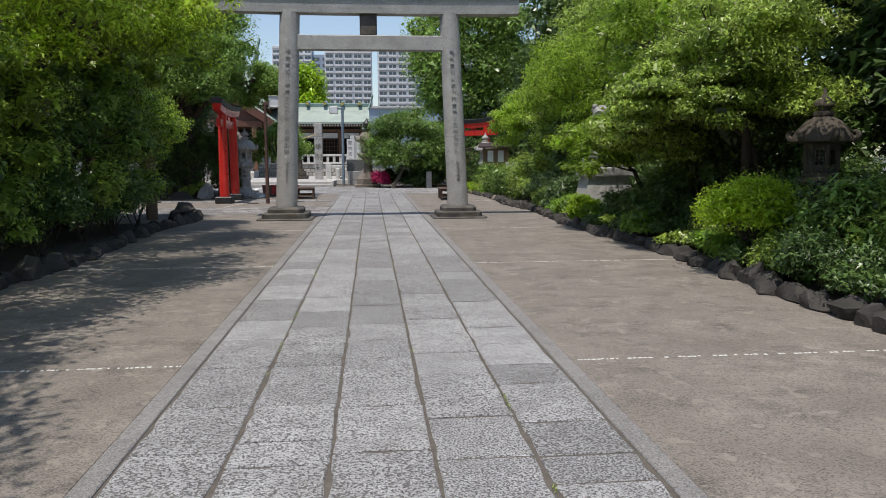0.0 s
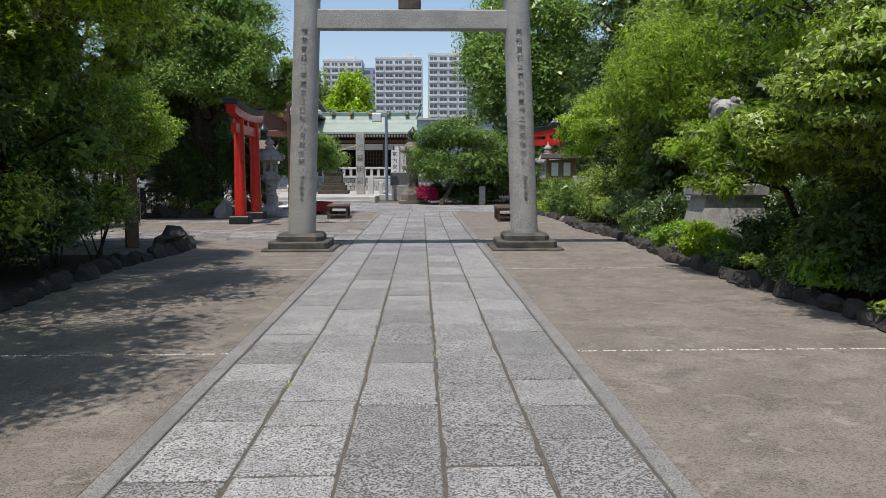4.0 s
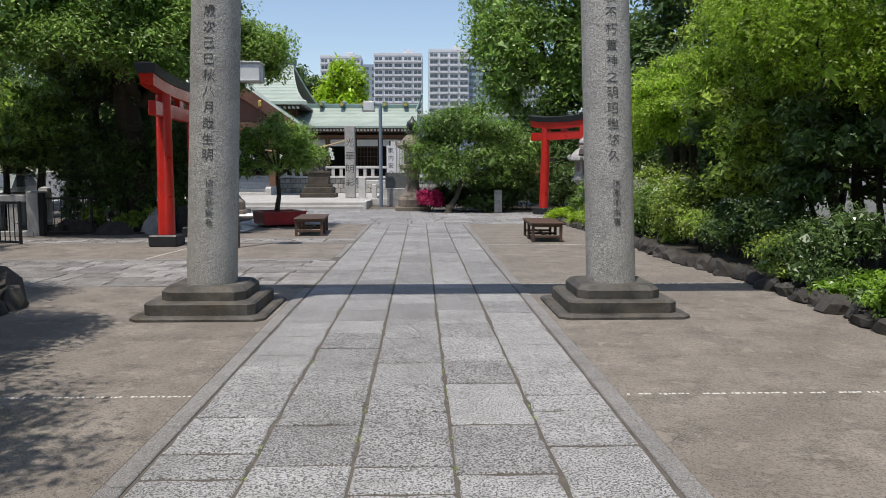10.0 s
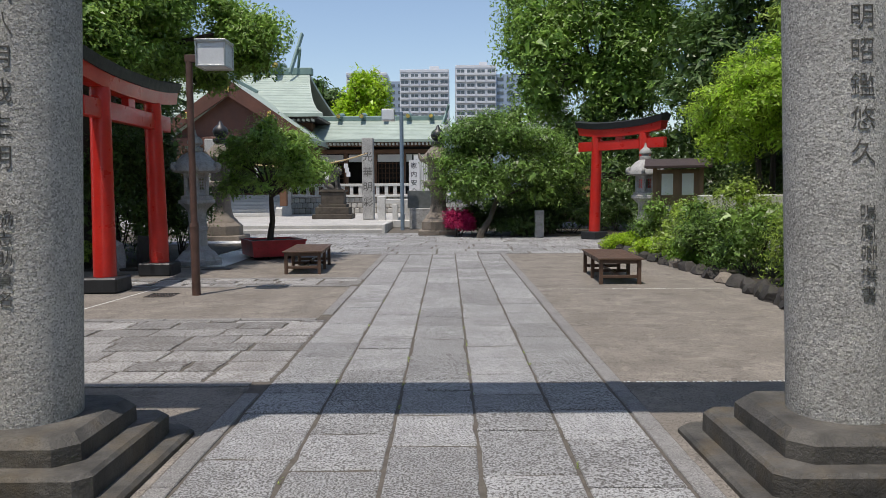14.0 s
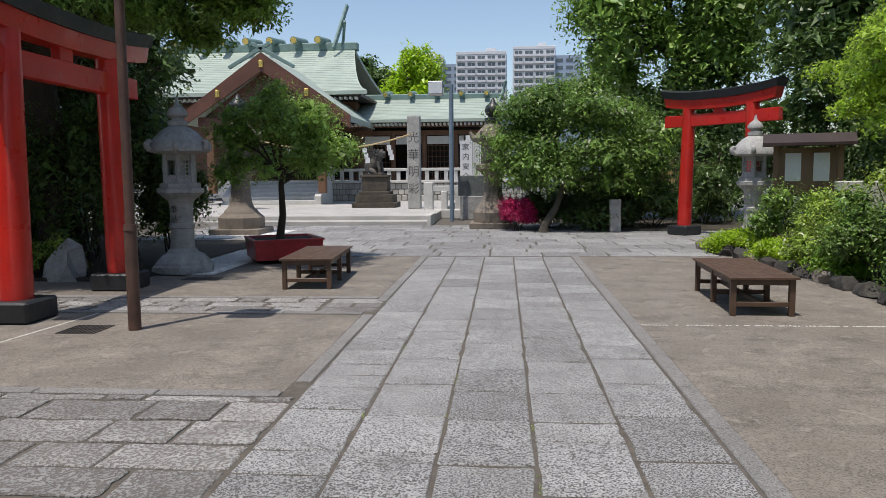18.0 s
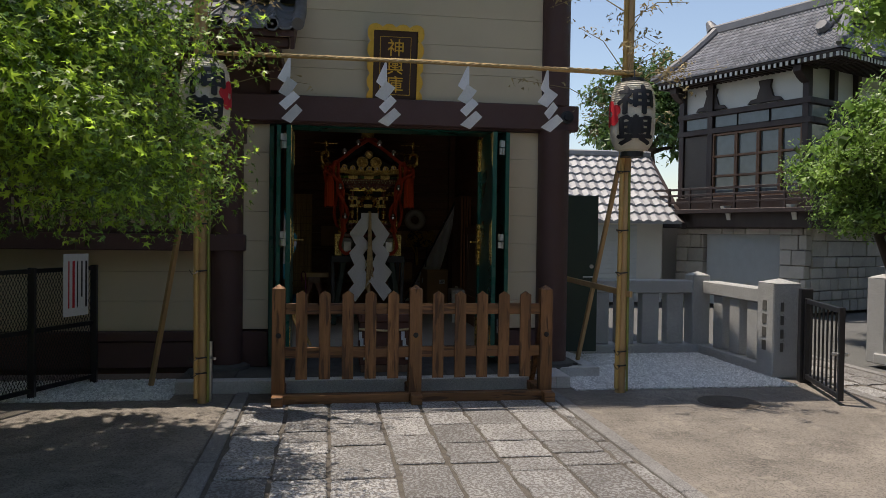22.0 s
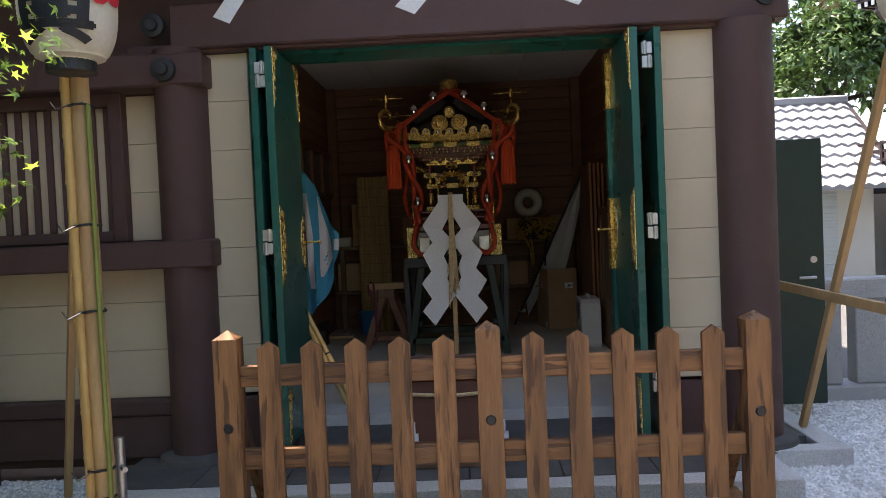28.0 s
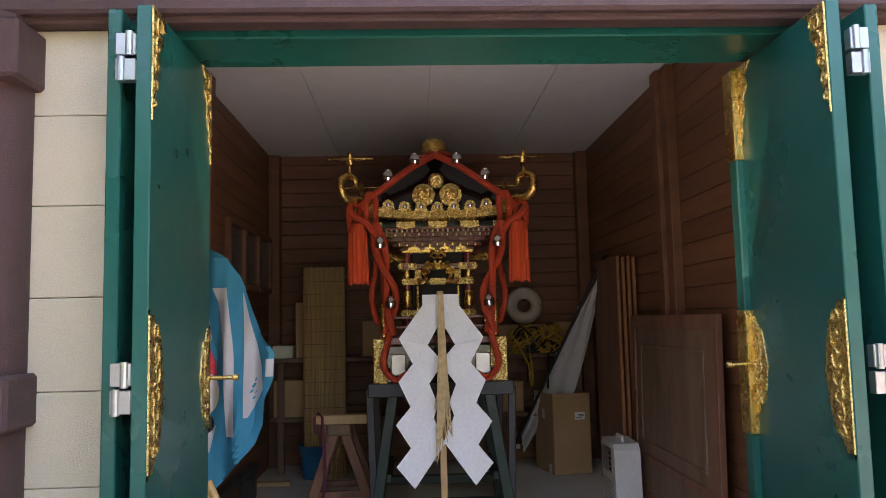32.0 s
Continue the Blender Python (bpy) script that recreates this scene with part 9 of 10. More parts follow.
s.tube([(rx0 - 0.1, ym, zr + 0.1), (rx0 - 0.25, ym, zr + 0.34)], [0.17, 0.08], 10)
hp("ridge_ornament", s, TILE)

# tiled shed with a white shutter
t = thing("shed", "low shed with a pale tiled roof and white shutter", "shed", (-18.6, 28.2, 0))
s = Shape()
s.box(-1.6, 0.0, -1.9, 1.95, 0, 1.9, 0.01)
part("wall", s, PLASTER, t)
shut = part("shutter", Shape().box(0.0, 0.012, -1.5, 1.3, 0.02, 1.82, 0.003), SHUTTER, t, "white ribbed roller shutter")
for i in range(30):
    part("slat", Shape().box(0.0, 0.02 + 0.012 * (i % 2), -1.5, 1.3, 0.02 + i * 0.06, 0.078 + i * 0.06, 0.004), SHUTTER, shut)
s = Shape()
for i in range(9):
    f0, f1 = i / 9, (i + 1) / 9
    x0, x1, z0, z1 = 0.5 - 2.0 * f0, 0.5 - 2.0 * f1, 1.86 + 1.75 * f0, 1.86 + 1.75 * f1
    for k in range(18):
        y0, y1 = -2.1 + 4.3 * k / 18, -2.1 + 4.3 * (k + 1) / 18
        s.add([(x0, y0, z0 + 0.05), (x0, y1, z0 + 0.05), (x1, y1, z1 + 0.004), (x1, y0, z1 + 0.004), (x0, (y0 + y1) / 2, z0 + 0.1), (x1, (y0 + y1) / 2, z1 + 0.05), (x0, y0, z0), (x0, y1, z0)], [(0, 4, 5, 3), (4, 1, 2, 5), (6, 7, 1, 4, 0)])
tagged(part("roof_tiling", s, TILE_LIGHT, t, "pale grey wavy tiles"), "pale grey wavy tiles", kind="stuff")
s = Shape()
s.beam((-1.5, -2.15, 3.66), (-1.5, 2.25, 3.66), 0.2, 0.16, 0.03)
part("ridge", s, TILE_LIGHT, t)
part("side_wall", Shape().box(-1.5, -1.2, 2.0, 6.0, 0, 2.1, 0.01), PLASTER, t)
s = Shape()
s.prism([(0.5, 1.75), (0.5, 1.9), (-1.5, 3.6), (-1.5, 3.42)], 2.18, 2.3, "y")
part("barge_board", s, DARK_WOOD, t)
tree("dark round tree behind the storehouse", (-27, 33.5, 0), (-27, 33.5, 5.6), (2.6, 2.4, 2.6), 0.25, LEAF_DARK, 40, 9000, 0.14, 61, group="shrine trees")

# parked car by the side road
t = thing("car", "greenish grey parked car mostly hidden behind the maple", "car", (-13.6, 36.5, 0), 100)
s = Shape()
prof = [(-2.0, 0.35), (-2.05, 0.75), (-1.85, 0.95), (-1.1, 1.0), (-0.6, 1.42), (0.9, 1.46), (1.6, 1.05), (2.0, 0.9), (2.05, 0.4)]
s.prism(prof, -0.8, 0.8, "y")
part("body", s, CAR_PAINT, t)
for sg in (-1, 1):
    part("side_window", Shape().prism([(-0.95, 1.02), (-0.52, 1.37), (0.85, 1.4), (1.35, 1.06)], sg * 0.8, sg * 0.806, "y"), GLASS_DARK, t)
    for x in (-1.3, 1.3):
        w = part("wheel", Shape().tube([(x, sg * 0.68, 0.32), (x, sg * 0.83, 0.32)], 0.32, 22), IRON, t)
        part("rim", Shape().tube([(x, sg * 0.831, 0.32), (x, sg * 0.84, 0.32)], 0.2, 18), STEEL, w)
part("windscreen", Shape().add([(-1.09, -0.7, 1.02), (-1.09, 0.7, 1.02), (-0.62, 0.64, 1.41), (-0.62, -0.64, 1.41)], [(0, 1, 2, 3)]).move(Matrix.Translation((-0.012, 0, 0.012))), GLASS_DARK, t)


# ---- shrine hall and court ----
s = Shape()
s.box(-16, -2.0, 42.0, 70, -0.05, 0.14, 0.02)
s.box(-16, -2.0, 42.5, 70, 0.1, 0.28, 0.02)
single("floor_terrace", s, TERRACE, "pale stone terrace with two low steps", kind="structure")
s = Shape()
s.add([(-2.9, 42.0, 0.0), (-2.1, 42.0, 0.0), (-2.1, 43.2, 0.285), (-2.9, 43.2, 0.285)], [(0, 1, 2, 3)])
s.box(-2.1, -1.98, 41.9, 43.3, -0.02, 0.33, 0.02)
single("ramp", s, WHITE_STONE, "short pale stone ramp beside the steps", kind="structure")

t = thing("inscribed_pillar", "rough-hewn square granite pillar with carved characters", "stone pillar", (-3.1, 47.3, 0.28))
s = Shape()
s.box(-0.235, 0.235, -0.22, 0.22, 0, 3.38, 0.03)
p_ = part("shaft", s, TORII_STONE, t)
engrave("光華明彩", 0.42, 0.62, lambda u, w, o: (u, -0.222 - o, 2.6 + w), p_)
t2 = copy_thing(t, pose(-9.6, 47.3, 0.28))
tagged(t2, "rough-hewn square granite pillar behind the planter tree")
t = thing("sacred_rope", "straw rope with white paper streamers strung between pillars", "rope", (-6.3, 47.1, 0.28))
s = Shape()
s.tube([(-3.2 + 6.4 * i / 30, 0, 2.75 - 0.55 * (1 - (2 * i / 30 - 1) ** 2)) for i in range(31)], 0.03, 8)
part("strand", s, STRAW, t, smooth=True)
for k in (-1.4, 0.0, 1.4, 2.3):
    for j in range(3):
        s = Shape()
        s.box(k - 0.08 + 0.05 * j, k + 0.08 + 0.05 * j, -0.02, -0.016, 1.85 - 0.17 * j + 0.12 * abs(k), 2.05 - 0.17 * j + 0.12 * abs(k), 0.001)
        part("paper_fold", s, PAPER, t)

t = thing("shrine_hall", "shrine hall with pale green copper roofs and a wooden gabled porch", "shrine", (-7.5, 60, 0.28))
# low east wing
wx0, wx1 = 0.6, 6.9
def bent(y_e, z_e, y_r, z_r, th=0.14, n=8):
    top = [(y_e + (y_r - y_e) * i / n, z_e + (z_r - z_e) * (0.72 * (i / n) + 0.28 * (i / n) ** 2)) for i in range(n + 1)]
    return top + [(y, z - th) for y, z in reversed(top)]
part("wing_roof", Shape().prism(bent(-4.0, 3.9, 0.2, 5.3), wx0 - 0.6, wx1 + 0.6, "x"), COPPER, t)
part("wing_roof_back", Shape().prism(bent(4.4, 3.9, 0.2, 5.3), wx0 - 0.6, wx1 + 0.6, "x"), COPPER, t)
part("wing_ridge", Shape().box(wx0 - 0.7, wx1 + 0.8, 0.0, 0.4, 5.2, 5.5, 0.04), COPPER_DARK, t)
for i in range(5):
    x = wx0 + 0.9 + i * 1.32
    s = Shape()
    s.tube([(x, -0.75, 5.42), (x, 1.1, 5.62)], [0.14, 0.16], 14)
    part("ridge_log", s, COPPER_DARK, t)
    s = Shape()
    s.tube([(x, -0.78, 5.42), (x, -0.75, 5.42)], [0.11, 0.12], 14)
    part("log_cap", s, GOLD, t)
s = Shape()
s.beam((wx1 + 0.5, -0.6, 4.9), (wx1 + 0.9, 0.6, 6.1), 0.1, 0.16, 0.02)
s.beam((wx1 + 0.5, 1.0, 4.9), (wx1 + 0.9, -0.2, 6.1), 0.1, 0.16, 0.02)
part("crossed_finial", s, COPPER_DARK, t)
s = Shape()
s.box(wx0 - 0.4, wx1 + 0.3, -2.8, 3.2, 0.9, 1.02, 0.02)
part("wing_floor", s, SHRINE_WOOD, t)
# near-black panel standing in for the wing's unlit inside
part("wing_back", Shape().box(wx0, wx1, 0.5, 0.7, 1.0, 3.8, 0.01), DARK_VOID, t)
part("wing_fascia", Shape().box(wx0 - 0.5, wx1 + 0.5, -3.4, -3.28, 3.55, 3.78, 0.01), SHRINE_WOOD, t)
part("wing_beam", Shape().box(wx0 - 0.3, wx1 + 0.3, -2.9, -2.75, 3.2, 3.42, 0.01), SHRINE_WOOD, t)
for i in range(38):
    x = wx0 - 0.5 + (wx1 - wx0 + 1) * i / 37
    part("rafter", Shape().box(x - 0.05, x + 0.05, -3.9, -3.42, 3.6, 3.72, 0.01), PLASTER, t)
for i in range(5):
    x = wx0 + i * 1.57
    part("post", Shape().tube([(x, -2.8, 1.0), (x, -2.8, 3.3)], 0.12, 14), SHRINE_WOOD, t, smooth=True)
for i in range(4):
    x = wx0 + i * 1.57
    part("curtain", Shape().box(x + 0.15, x + 1.42, -2.78, -2.76, 2.75, 3.15, 0.004), PLASTER, t, "white half curtain")
for i in (0, 2):
    x = wx0 + 0.15 + i * 1.57
    s = Shape()
    for k in range(7):
        s.box(x + 0.2 * k, x + 0.2 * k + 0.03, -2.6, -2.56, 1.02, 2.75, 0.003)
        s.box(x, x + 1.25, -2.6, -2.565, 1.05 + 0.27 * k, 1.08 + 0.27 * k, 0.003)
    part("lattice_door", s, SHRINE_WOOD, t)
# stone base wall and white balustrade
s = Shape()
s.box(-5.0, 8.6, -4.2, -3.9, 0, 0.85, 0.02)
part("base_wall", s, OLD_STONE, t)
for i in range(34):
    for j in range(3):
        x = -1.3 + (i + 0.5 * (j % 2)) * 0.29
        s = Shape()
        s.box(x + 0.01, x + 0.28, -4.26, -4.1, 0.28 * j + 0.01, 0.28 * j + 0.27, 0.03)
        part("stone", s, WALL_STONE, t)
s = Shape()
s.box(-1.2, 8.8, -4.35, -4.15, 1.42, 1.56, 0.02)
part("balustrade_rail", s, WHITE_STONE, t)
s = Shape()
s.box(-1.2, 8.8, -4.35, -4.15, 0.85, 0.98, 0.02)
part("balustrade_sill", s, WHITE_STONE, t)
for i in range(22):
    x = -1.05 + i * 0.46
    s = Shape()
    s.box(x - 0.09, x + 0.09, -4.32, -4.18, 0.98, 1.42, 0.01)
    part("baluster", s, WHITE_STONE, t)
# main hall
for nm, ye in (("main_roof", -5.0), ("main_roof_back", 8.0)):
    s = Shape()
    n = 12
    for i in range(n + 1):
        f = i / n
        y, z = ye + (1.5 - ye) * f, 5.2 + 3.0 * (0.72 * f + 0.28 * f * f)
        xe = 1.3 - 1.8 * f ** 0.7
        s.v += [(-13.5, y, z), (xe, y, z), (xe, y, z - 0.18), (-13.5, y, z - 0.18)]
    for i in range(n):
        a = 4 * i
        s.f += [(a, a + 1, a + 5, a + 4), (a + 1, a + 2, a + 6, a + 5), (a + 2, a + 3, a + 7, a + 6), (a + 3, a, a + 4, a + 7)]
    s.f += [(0, 1, 2, 3), (4 * n, 4 * n + 1, 4 * n + 2, 4 * n + 3)]
    part(nm, s, COPPER, t)
part("main_ridge", Shape().box(-13.8, -0.3, 1.25, 1.75, 8.05, 8.5, 0.05), COPPER_DARK, t)
for i in range(1, 24):
    f = i / 24
    y, z = -5.0 + 6.5 * f, 5.2 + 3.0 * (0.72 * f + 0.28 * f * f)
    part("roof_seam", Shape().box(-13.45, 1.25 - 1.8 * f ** 0.7, y - 0.02, y + 0.02, z - 0.02, z + 0.012, 0.004), COPPER, t)
for i in range(1, 14):
    f = i / 14
    y, z = -4.0 + 4.2 * f, 3.9 + 1.4 * (0.72 * f + 0.28 * f * f)
    part("roof_seam", Shape().box(wx0 - 0.55, wx1 + 0.55, y - 0.02, y + 0.02, z - 0.02, z + 0.01, 0.004), COPPER, t)
for i in range(7):
    x = -10.2 + i * 1.32
    s = Shape()
    s.tube([(x, 0.3, 8.5), (x, 2.7, 8.75)], [0.2, 0.22], 16)
    part("ridge_log", s, COPPER_DARK, t)
    s = Shape()
    s.tube([(x, 0.26, 8.5), (x, 0.3, 8.5)], [0.16, 0.18], 16)
    part("log_cap", s, GOLD, t)
s = Shape()
s.beam((-1.45, 0.4, 8.0), (-0.95, 1.9, 10.6), 0.14, 0.26, 0.03)
s.beam((-1.45, 2.6, 8.0), (-0.95, 1.1, 9.6), 0.14, 0.26, 0.03)
part("crossed_finial", s, COPPER_DARK, t)
part("main_wall", Shape().box(-12.5, 0.2, -2.0, 5.0, 1.0, 5.2, 0.02), SHRINE_WOOD, t)
part("main_eave", Shape().box(-13.4, 1.0, -4.8, 7.5, 4.95, 5.1, 0.02), DARK_WOOD, t)
for i in range(50):
    x = -11.3 + 12 * i / 49
    part("rafter", Shape().box(x - 0.05, x + 0.05, -4.75, -4.3, 4.82, 4.94, 0.01), PLASTER, t)
# gabled porch
px = -2.4
s = Shape()
s.prism([(px, 6.35), (px + 3.7, 3.72), (px + 3.7, 3.47), (px, 6.05), (px - 3.7, 3.47), (px - 3.7, 3.72)], -9.0, -3.0, "y")
part("porch_roof", s, COPPER, t)
s = Shape()
s.prism([(px, 6.37), (px + 3.72, 3.74), (px + 3.72, 3.2), (px, 5.6), (px - 3.72, 3.2), (px - 3.72, 3.74)], -9.15, -9.0, "y")
part("barge_board", s, SHRINE_RED, t, "reddish carved barge board")
s = Shape()
s.prism([(px, 5.7), (px + 2.7, 3.75), (px - 2.7, 3.75)], -8.7, -8.6, "y")
part("gable", s, SHRINE_RED, t)
s = Shape()
s.box(px - 2.9, px + 2.9, -8.9, -8.6, 3.35, 3.75, 0.03)
part("porch_beam", s, SHRINE_RED, t)
for x in (px - 2.4, px + 2.4):
    part("porch_post", Shape().box(x - 0.16, x + 0.16, -8.9, -8.58, 0.5, 3.4, 0.02), SHRINE_WOOD, t)
for x, z in ((px, 5.95), (px + 1.9, 4.75), (px - 1.9, 4.75)):
    part("gilt_pendant", Shape().box(x - 0.1, x + 0.1, -9.2, -9.15, z - 0.2, z + 0.1, 0.03), GOLD, t)
for k in (-1, 1):
    s = Shape()
    s.beam((px + k * 1.4, -9.1, 5.75), (px - k * 0.4, -9.1, 6.75), 0.1, 0.16, 0.02)
    part("crossed_board", s, COPPER_DARK, t)
for i in range(6):
    part("stair", Shape().box(px - 1.9, px + 1.9, -8.2 + 0.32 * i, -6.0, 0.17 * i, 0.17 * (i + 1), 0.015), WHITE_STONE, t)
# near-black sheet on the wall in place of a shaded door opening
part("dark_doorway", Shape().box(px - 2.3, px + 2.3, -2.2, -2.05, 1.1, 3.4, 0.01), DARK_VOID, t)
for k in (-1, 1):
    part("stair_cheek", Shape().prism([(-8.3, 0.0), (-6.0, 0.0), (-6.0, 1.35), (-6.3, 1.35), (-8.3, 0.35)], px + k * 2.05 - 0.14, px + k * 2.05 + 0.14, "x"), WHITE_STONE, t)

# guardian statue with stepped pedestal in the court
t = thing("statue_pedestal", "dark brown stepped stone pedestal in the shrine court", "pedestal", (-4.75, 48.6, 0.28))
for w, z0, z1 in ((0.85, 0, 0.2), (0.72, 0.2, 0.5), (0.6, 0.5, 0.62), (0.5, 0.62, 1.15), (0.56, 1.15, 1.25)):
    part("step", Shape().box(-w, w, -w * 0.8, w * 0.8, z0, z1, 0.02), MOSSY_STONE, t)
guardian((-4.75, 48.6, 1.53), 70, 0.85, PLINTH_STONE)

# white court fence, monument board, notice banner, blue pole
t = thing("white_fence", "short white granite fence in the shrine court", "fence", (-2.45, 46.0, 0.0))
for x, w, h in ((0, 0.16, 1.25), (0.55, 0.11, 0.95), (1.05, 0.11, 0.95), (1.5, 0.14, 0.95)):
    part("post", Shape().box(x - w, x + w, -0.15, 0.15, 0.0, h, 0.02), WHITE_STONE, t)
part("rail", Shape().box(0.16, 1.75, -0.13, 0.13, 0.93, 1.13, 0.02), WHITE_STONE, t)
part("sill", Shape().box(-0.1, 1.8, -0.25, 0.25, 0.0, 0.3, 0.02), WHITE_STONE, t)
t = thing("stone_monument", "dark grey stone slab monument with a lower tablet", "monument", (-0.85, 45.0, 0.0))
part("slab", Shape().box(-0.5, 0.5, -0.12, 0.12, 0.8, 1.48, 0.02), material("grey_slate", (0.12, 0.13, 0.125), 0.6), t)
part("tablet", Shape().box(-0.42, 0.45, -0.3, 0.05, 0.0, 0.8, 0.02), LANTERN_STONE, t)
t = thing("white_board", "tall white board with rows of small black writing", "sign", (-0.75, 46.8, 0.0))
part("panel", Shape().box(-0.42, 0.42, -0.03, 0.03, 0.9, 2.9, 0.01), PAPER, t)
for i in range(9):
    part("text_bar", Shape().box(-0.34 + i * 0.075, -0.31 + i * 0.075, -0.036, -0.031, 1.1 + 0.1 * (i % 3), 2.75, 0.001), FENCE_STONE, t)
part("post", Shape().box(-0.5, -0.44, -0.04, 0.04, 0, 2.95, 0.01), IRON, t)
t = thing("prayer_banner", "white vertical banner with black characters on a pole", "banner", (-1.15, 46.2, 0.0))
part("pole", Shape().tube([(0.25, 0, 0), (0.25, 0, 2.9)], 0.015, 8), STEEL, t)
b_ = part("cloth", Shape().box(-0.2, 0.22, -0.004, 0.004, 1.25, 2.7, 0.001), PAPER, t)
engrave("家内安全", 0.26, 0.34, lambda u, w, o: (u, -0.006 - o, 2.48 + w), b_, PAINT_BLACK)
t = thing("lamp_post", "blue-grey steel lamp post with a square lamp box", "lamp post", (-1.5, 44.0, 0.0))
part("post", Shape().tube([(0, 0, 0), (0, 0, 4.35)], 0.075, 14), POLE_BLUE, t, smooth=True)
part("arm", Shape().box(-0.45, 0.05, -0.05, 0.05, 4.3, 4.4, 0.01), POLE_BLUE, t)
b_ = part("lamp_frame", Shape().box(-0.72, -0.24, -0.24, 0.24, 4.06, 4.48, 0.02), STEEL, t)
part("diffuser", Shape().box(-0.7, -0.26, -0.245, 0.245, 4.09, 4.43, 0.01), ACRYLIC, b_)
# notice board beside the far torii
t = thing("notice_board", "brown wooden notice board with small roof and paper sheets", "notice board", (5.60, 33.5, 0.0), -18)
for x in (-0.52, 0.52):
    part("post", Shape().box(x - 0.05, x + 0.05, -0.05, 0.05, 0, 2.05, 0.008), OLD_WOOD, t)
part("panel", Shape().box(-0.5, 0.5, -0.03, 0.03, 1.1, 1.95, 0.008), OLD_WOOD, t)
part("roof", Shape().prism([(-0.3, 1.98), (0.0, 2.14), (0.3, 1.98), (0.3, 2.03), (0.0, 2.2), (-0.3, 2.03)], -0.75, 0.75, "x"), DARK_WOOD, t)
for x in (-0.24, 0.22):
    part("paper_sheet", Shape().box(x - 0.13, x + 0.13, -0.036, -0.031, 1.35, 1.85, 0.001), PAPER, t)
t = thing("plaque_rack", "dark rack hung with rows of small wooden votive plaques", "rack", (5.3, 43.2, 0))
part("frame", Shape().box(-1.5, 1.5, 0, 0.08, 0.3, 2.1, 0.01), DARK_WOOD, t)
rg = random.Random(3)
for i in range(11):
    for j in range(6):
        part("plaque", Shape().prism([(-0.09, 0), (0.09, 0), (0.09, 0.12), (0, 0.17), (-0.09, 0.12)], -0.03, -0.01, "y").move(Matrix.Translation((-1.3 + i * 0.26 + rg.uniform(-.03, .03), 0, 0.45 + 0.25 * j))), PINE if rg.random() > 0.35 else OLD_WOOD, t)
for x, y, h in ((3.05, 39.3, 0.85), (6.3, 37.6, 1.0)):
    single("marker_stone", Shape().box(x - 0.14, x + 0.14, y - 0.12, y + 0.12, 0, h, 0.02), LANTERN_STONE, "small upright grey marker stone", "stone", "marker stones")
single("stone_wall", Shape().box(6.0, 8.2, 33.0, 33.35, 0, 1.35, 0.02), WHITE_STONE, "low pale stone wall behind shrubs", "wall")

# ---- apartment towers ----
def tower(label, at, w, d, h, floors, cols, side_cols, blue=0.0):
    t = thing("apartment_building", label, "apartment building", at, group="apartment towers")
    fh = h / floors
    part("core", Shape().box(-w / 2, w / 2, 0, d, 0, h, 0.1), BUILDING_WHITE, t)
    if blue:
        # shaded side of the tower, its shade put into the bluish colour
        part("recess", Shape().box(w / 2, w / 2 + blue, 2.5, d, 0, h - 1.5, 0.1), BUILDING_BLUE, t)
        for f in range(floors - 10, floors - 1):
            z = f * fh
            for c in range(int(blue / 3)):
                x = w / 2 + 0.4 + c * 3
                wd = part("window", Shape().box(x, x + 2.0, 2.4, 2.52, z + fh * 0.35, z + fh * 0.8, 0.02), GLASS_DARK, t)
    for f in range(floors - 11, floors):
        z = f * fh
        for c in range(cols):
            cw = w / cols
            x = -w / 2 + c * cw
            wd = part("window", Shape().box(x + cw * 0.14, x + cw * 0.86, -0.12, 0.02, z + fh * 0.34, z + fh * 0.8, 0.02), GLASS_DARK, t)
            part("window_bar", Shape().box(x + cw * 0.48, x + cw * 0.52, -0.16, -0.12, z + fh * 0.34, z + fh * 0.8, 0.01), BUILDING_WHITE, wd)
            part("balcony", Shape().box(x + cw * 0.06, x + cw * 0.94, -0.7, -0.1, z + fh * 0.0, z + fh * 0.3, 0.02), BUILDING_WHITE, t)
        for c in range(side_cols):
            cw = d / side_cols
            y = c * cw
            part("window", Shape().box(w / 2 - 0.02, w / 2 + 0.1, y + cw * 0.1, y + cw * 0.9, z + fh * 0.35, z + fh * 0.8, 0.02), BUILDING_BLUE, t)
    s = Shape()
    for x0, x1, y0, y1 in ((-w / 2, w / 2, -0.1, 0.2), (-w / 2, w / 2, d - 0.2, d), (-w / 2, -w / 2 + 0.3, 0.2, d - 0.2), (w / 2 - 0.3, w / 2, 0.2, d - 0.2)):
        s.box(x0, x1, y0, y1, h, h + 0.9, 0.05)
    part("parapet", s, BUILDING_WHITE, t)
    part("roof_hut", Shape().box(w * 0.1, w * 0.3, d * 0.3, d * 0.6, h, h + 2.4, 0.05), BUILDING_WHITE, t)


tower("tall white apartment tower with rows of windows", (-6.6, 250, 0), 15.0, 12, 37.0, 18, 5, 6)
tower("tall white apartment tower with a bluish recess for its shaded side", (9.1, 250, 0), 12.4, 12, 38.2, 18, 4, 5, blue=8)
tower("white apartment tower partly hidden by trees", (-25.5, 262, 0), 13.0, 12, 38.0, 18, 5, 5, blue=10)
tower("white apartment tower behind the ginkgo", (33.0, 262, 0), 12, 12, 37, 18, 6, 5)
t = thing("low_building", "long low grey building beyond the shrine", "building", (6, 120, 0))
part("wall", Shape().box(-8, 14, 0, 8, 0, 9.2, 0.05), BUILDING_BLUE, t)
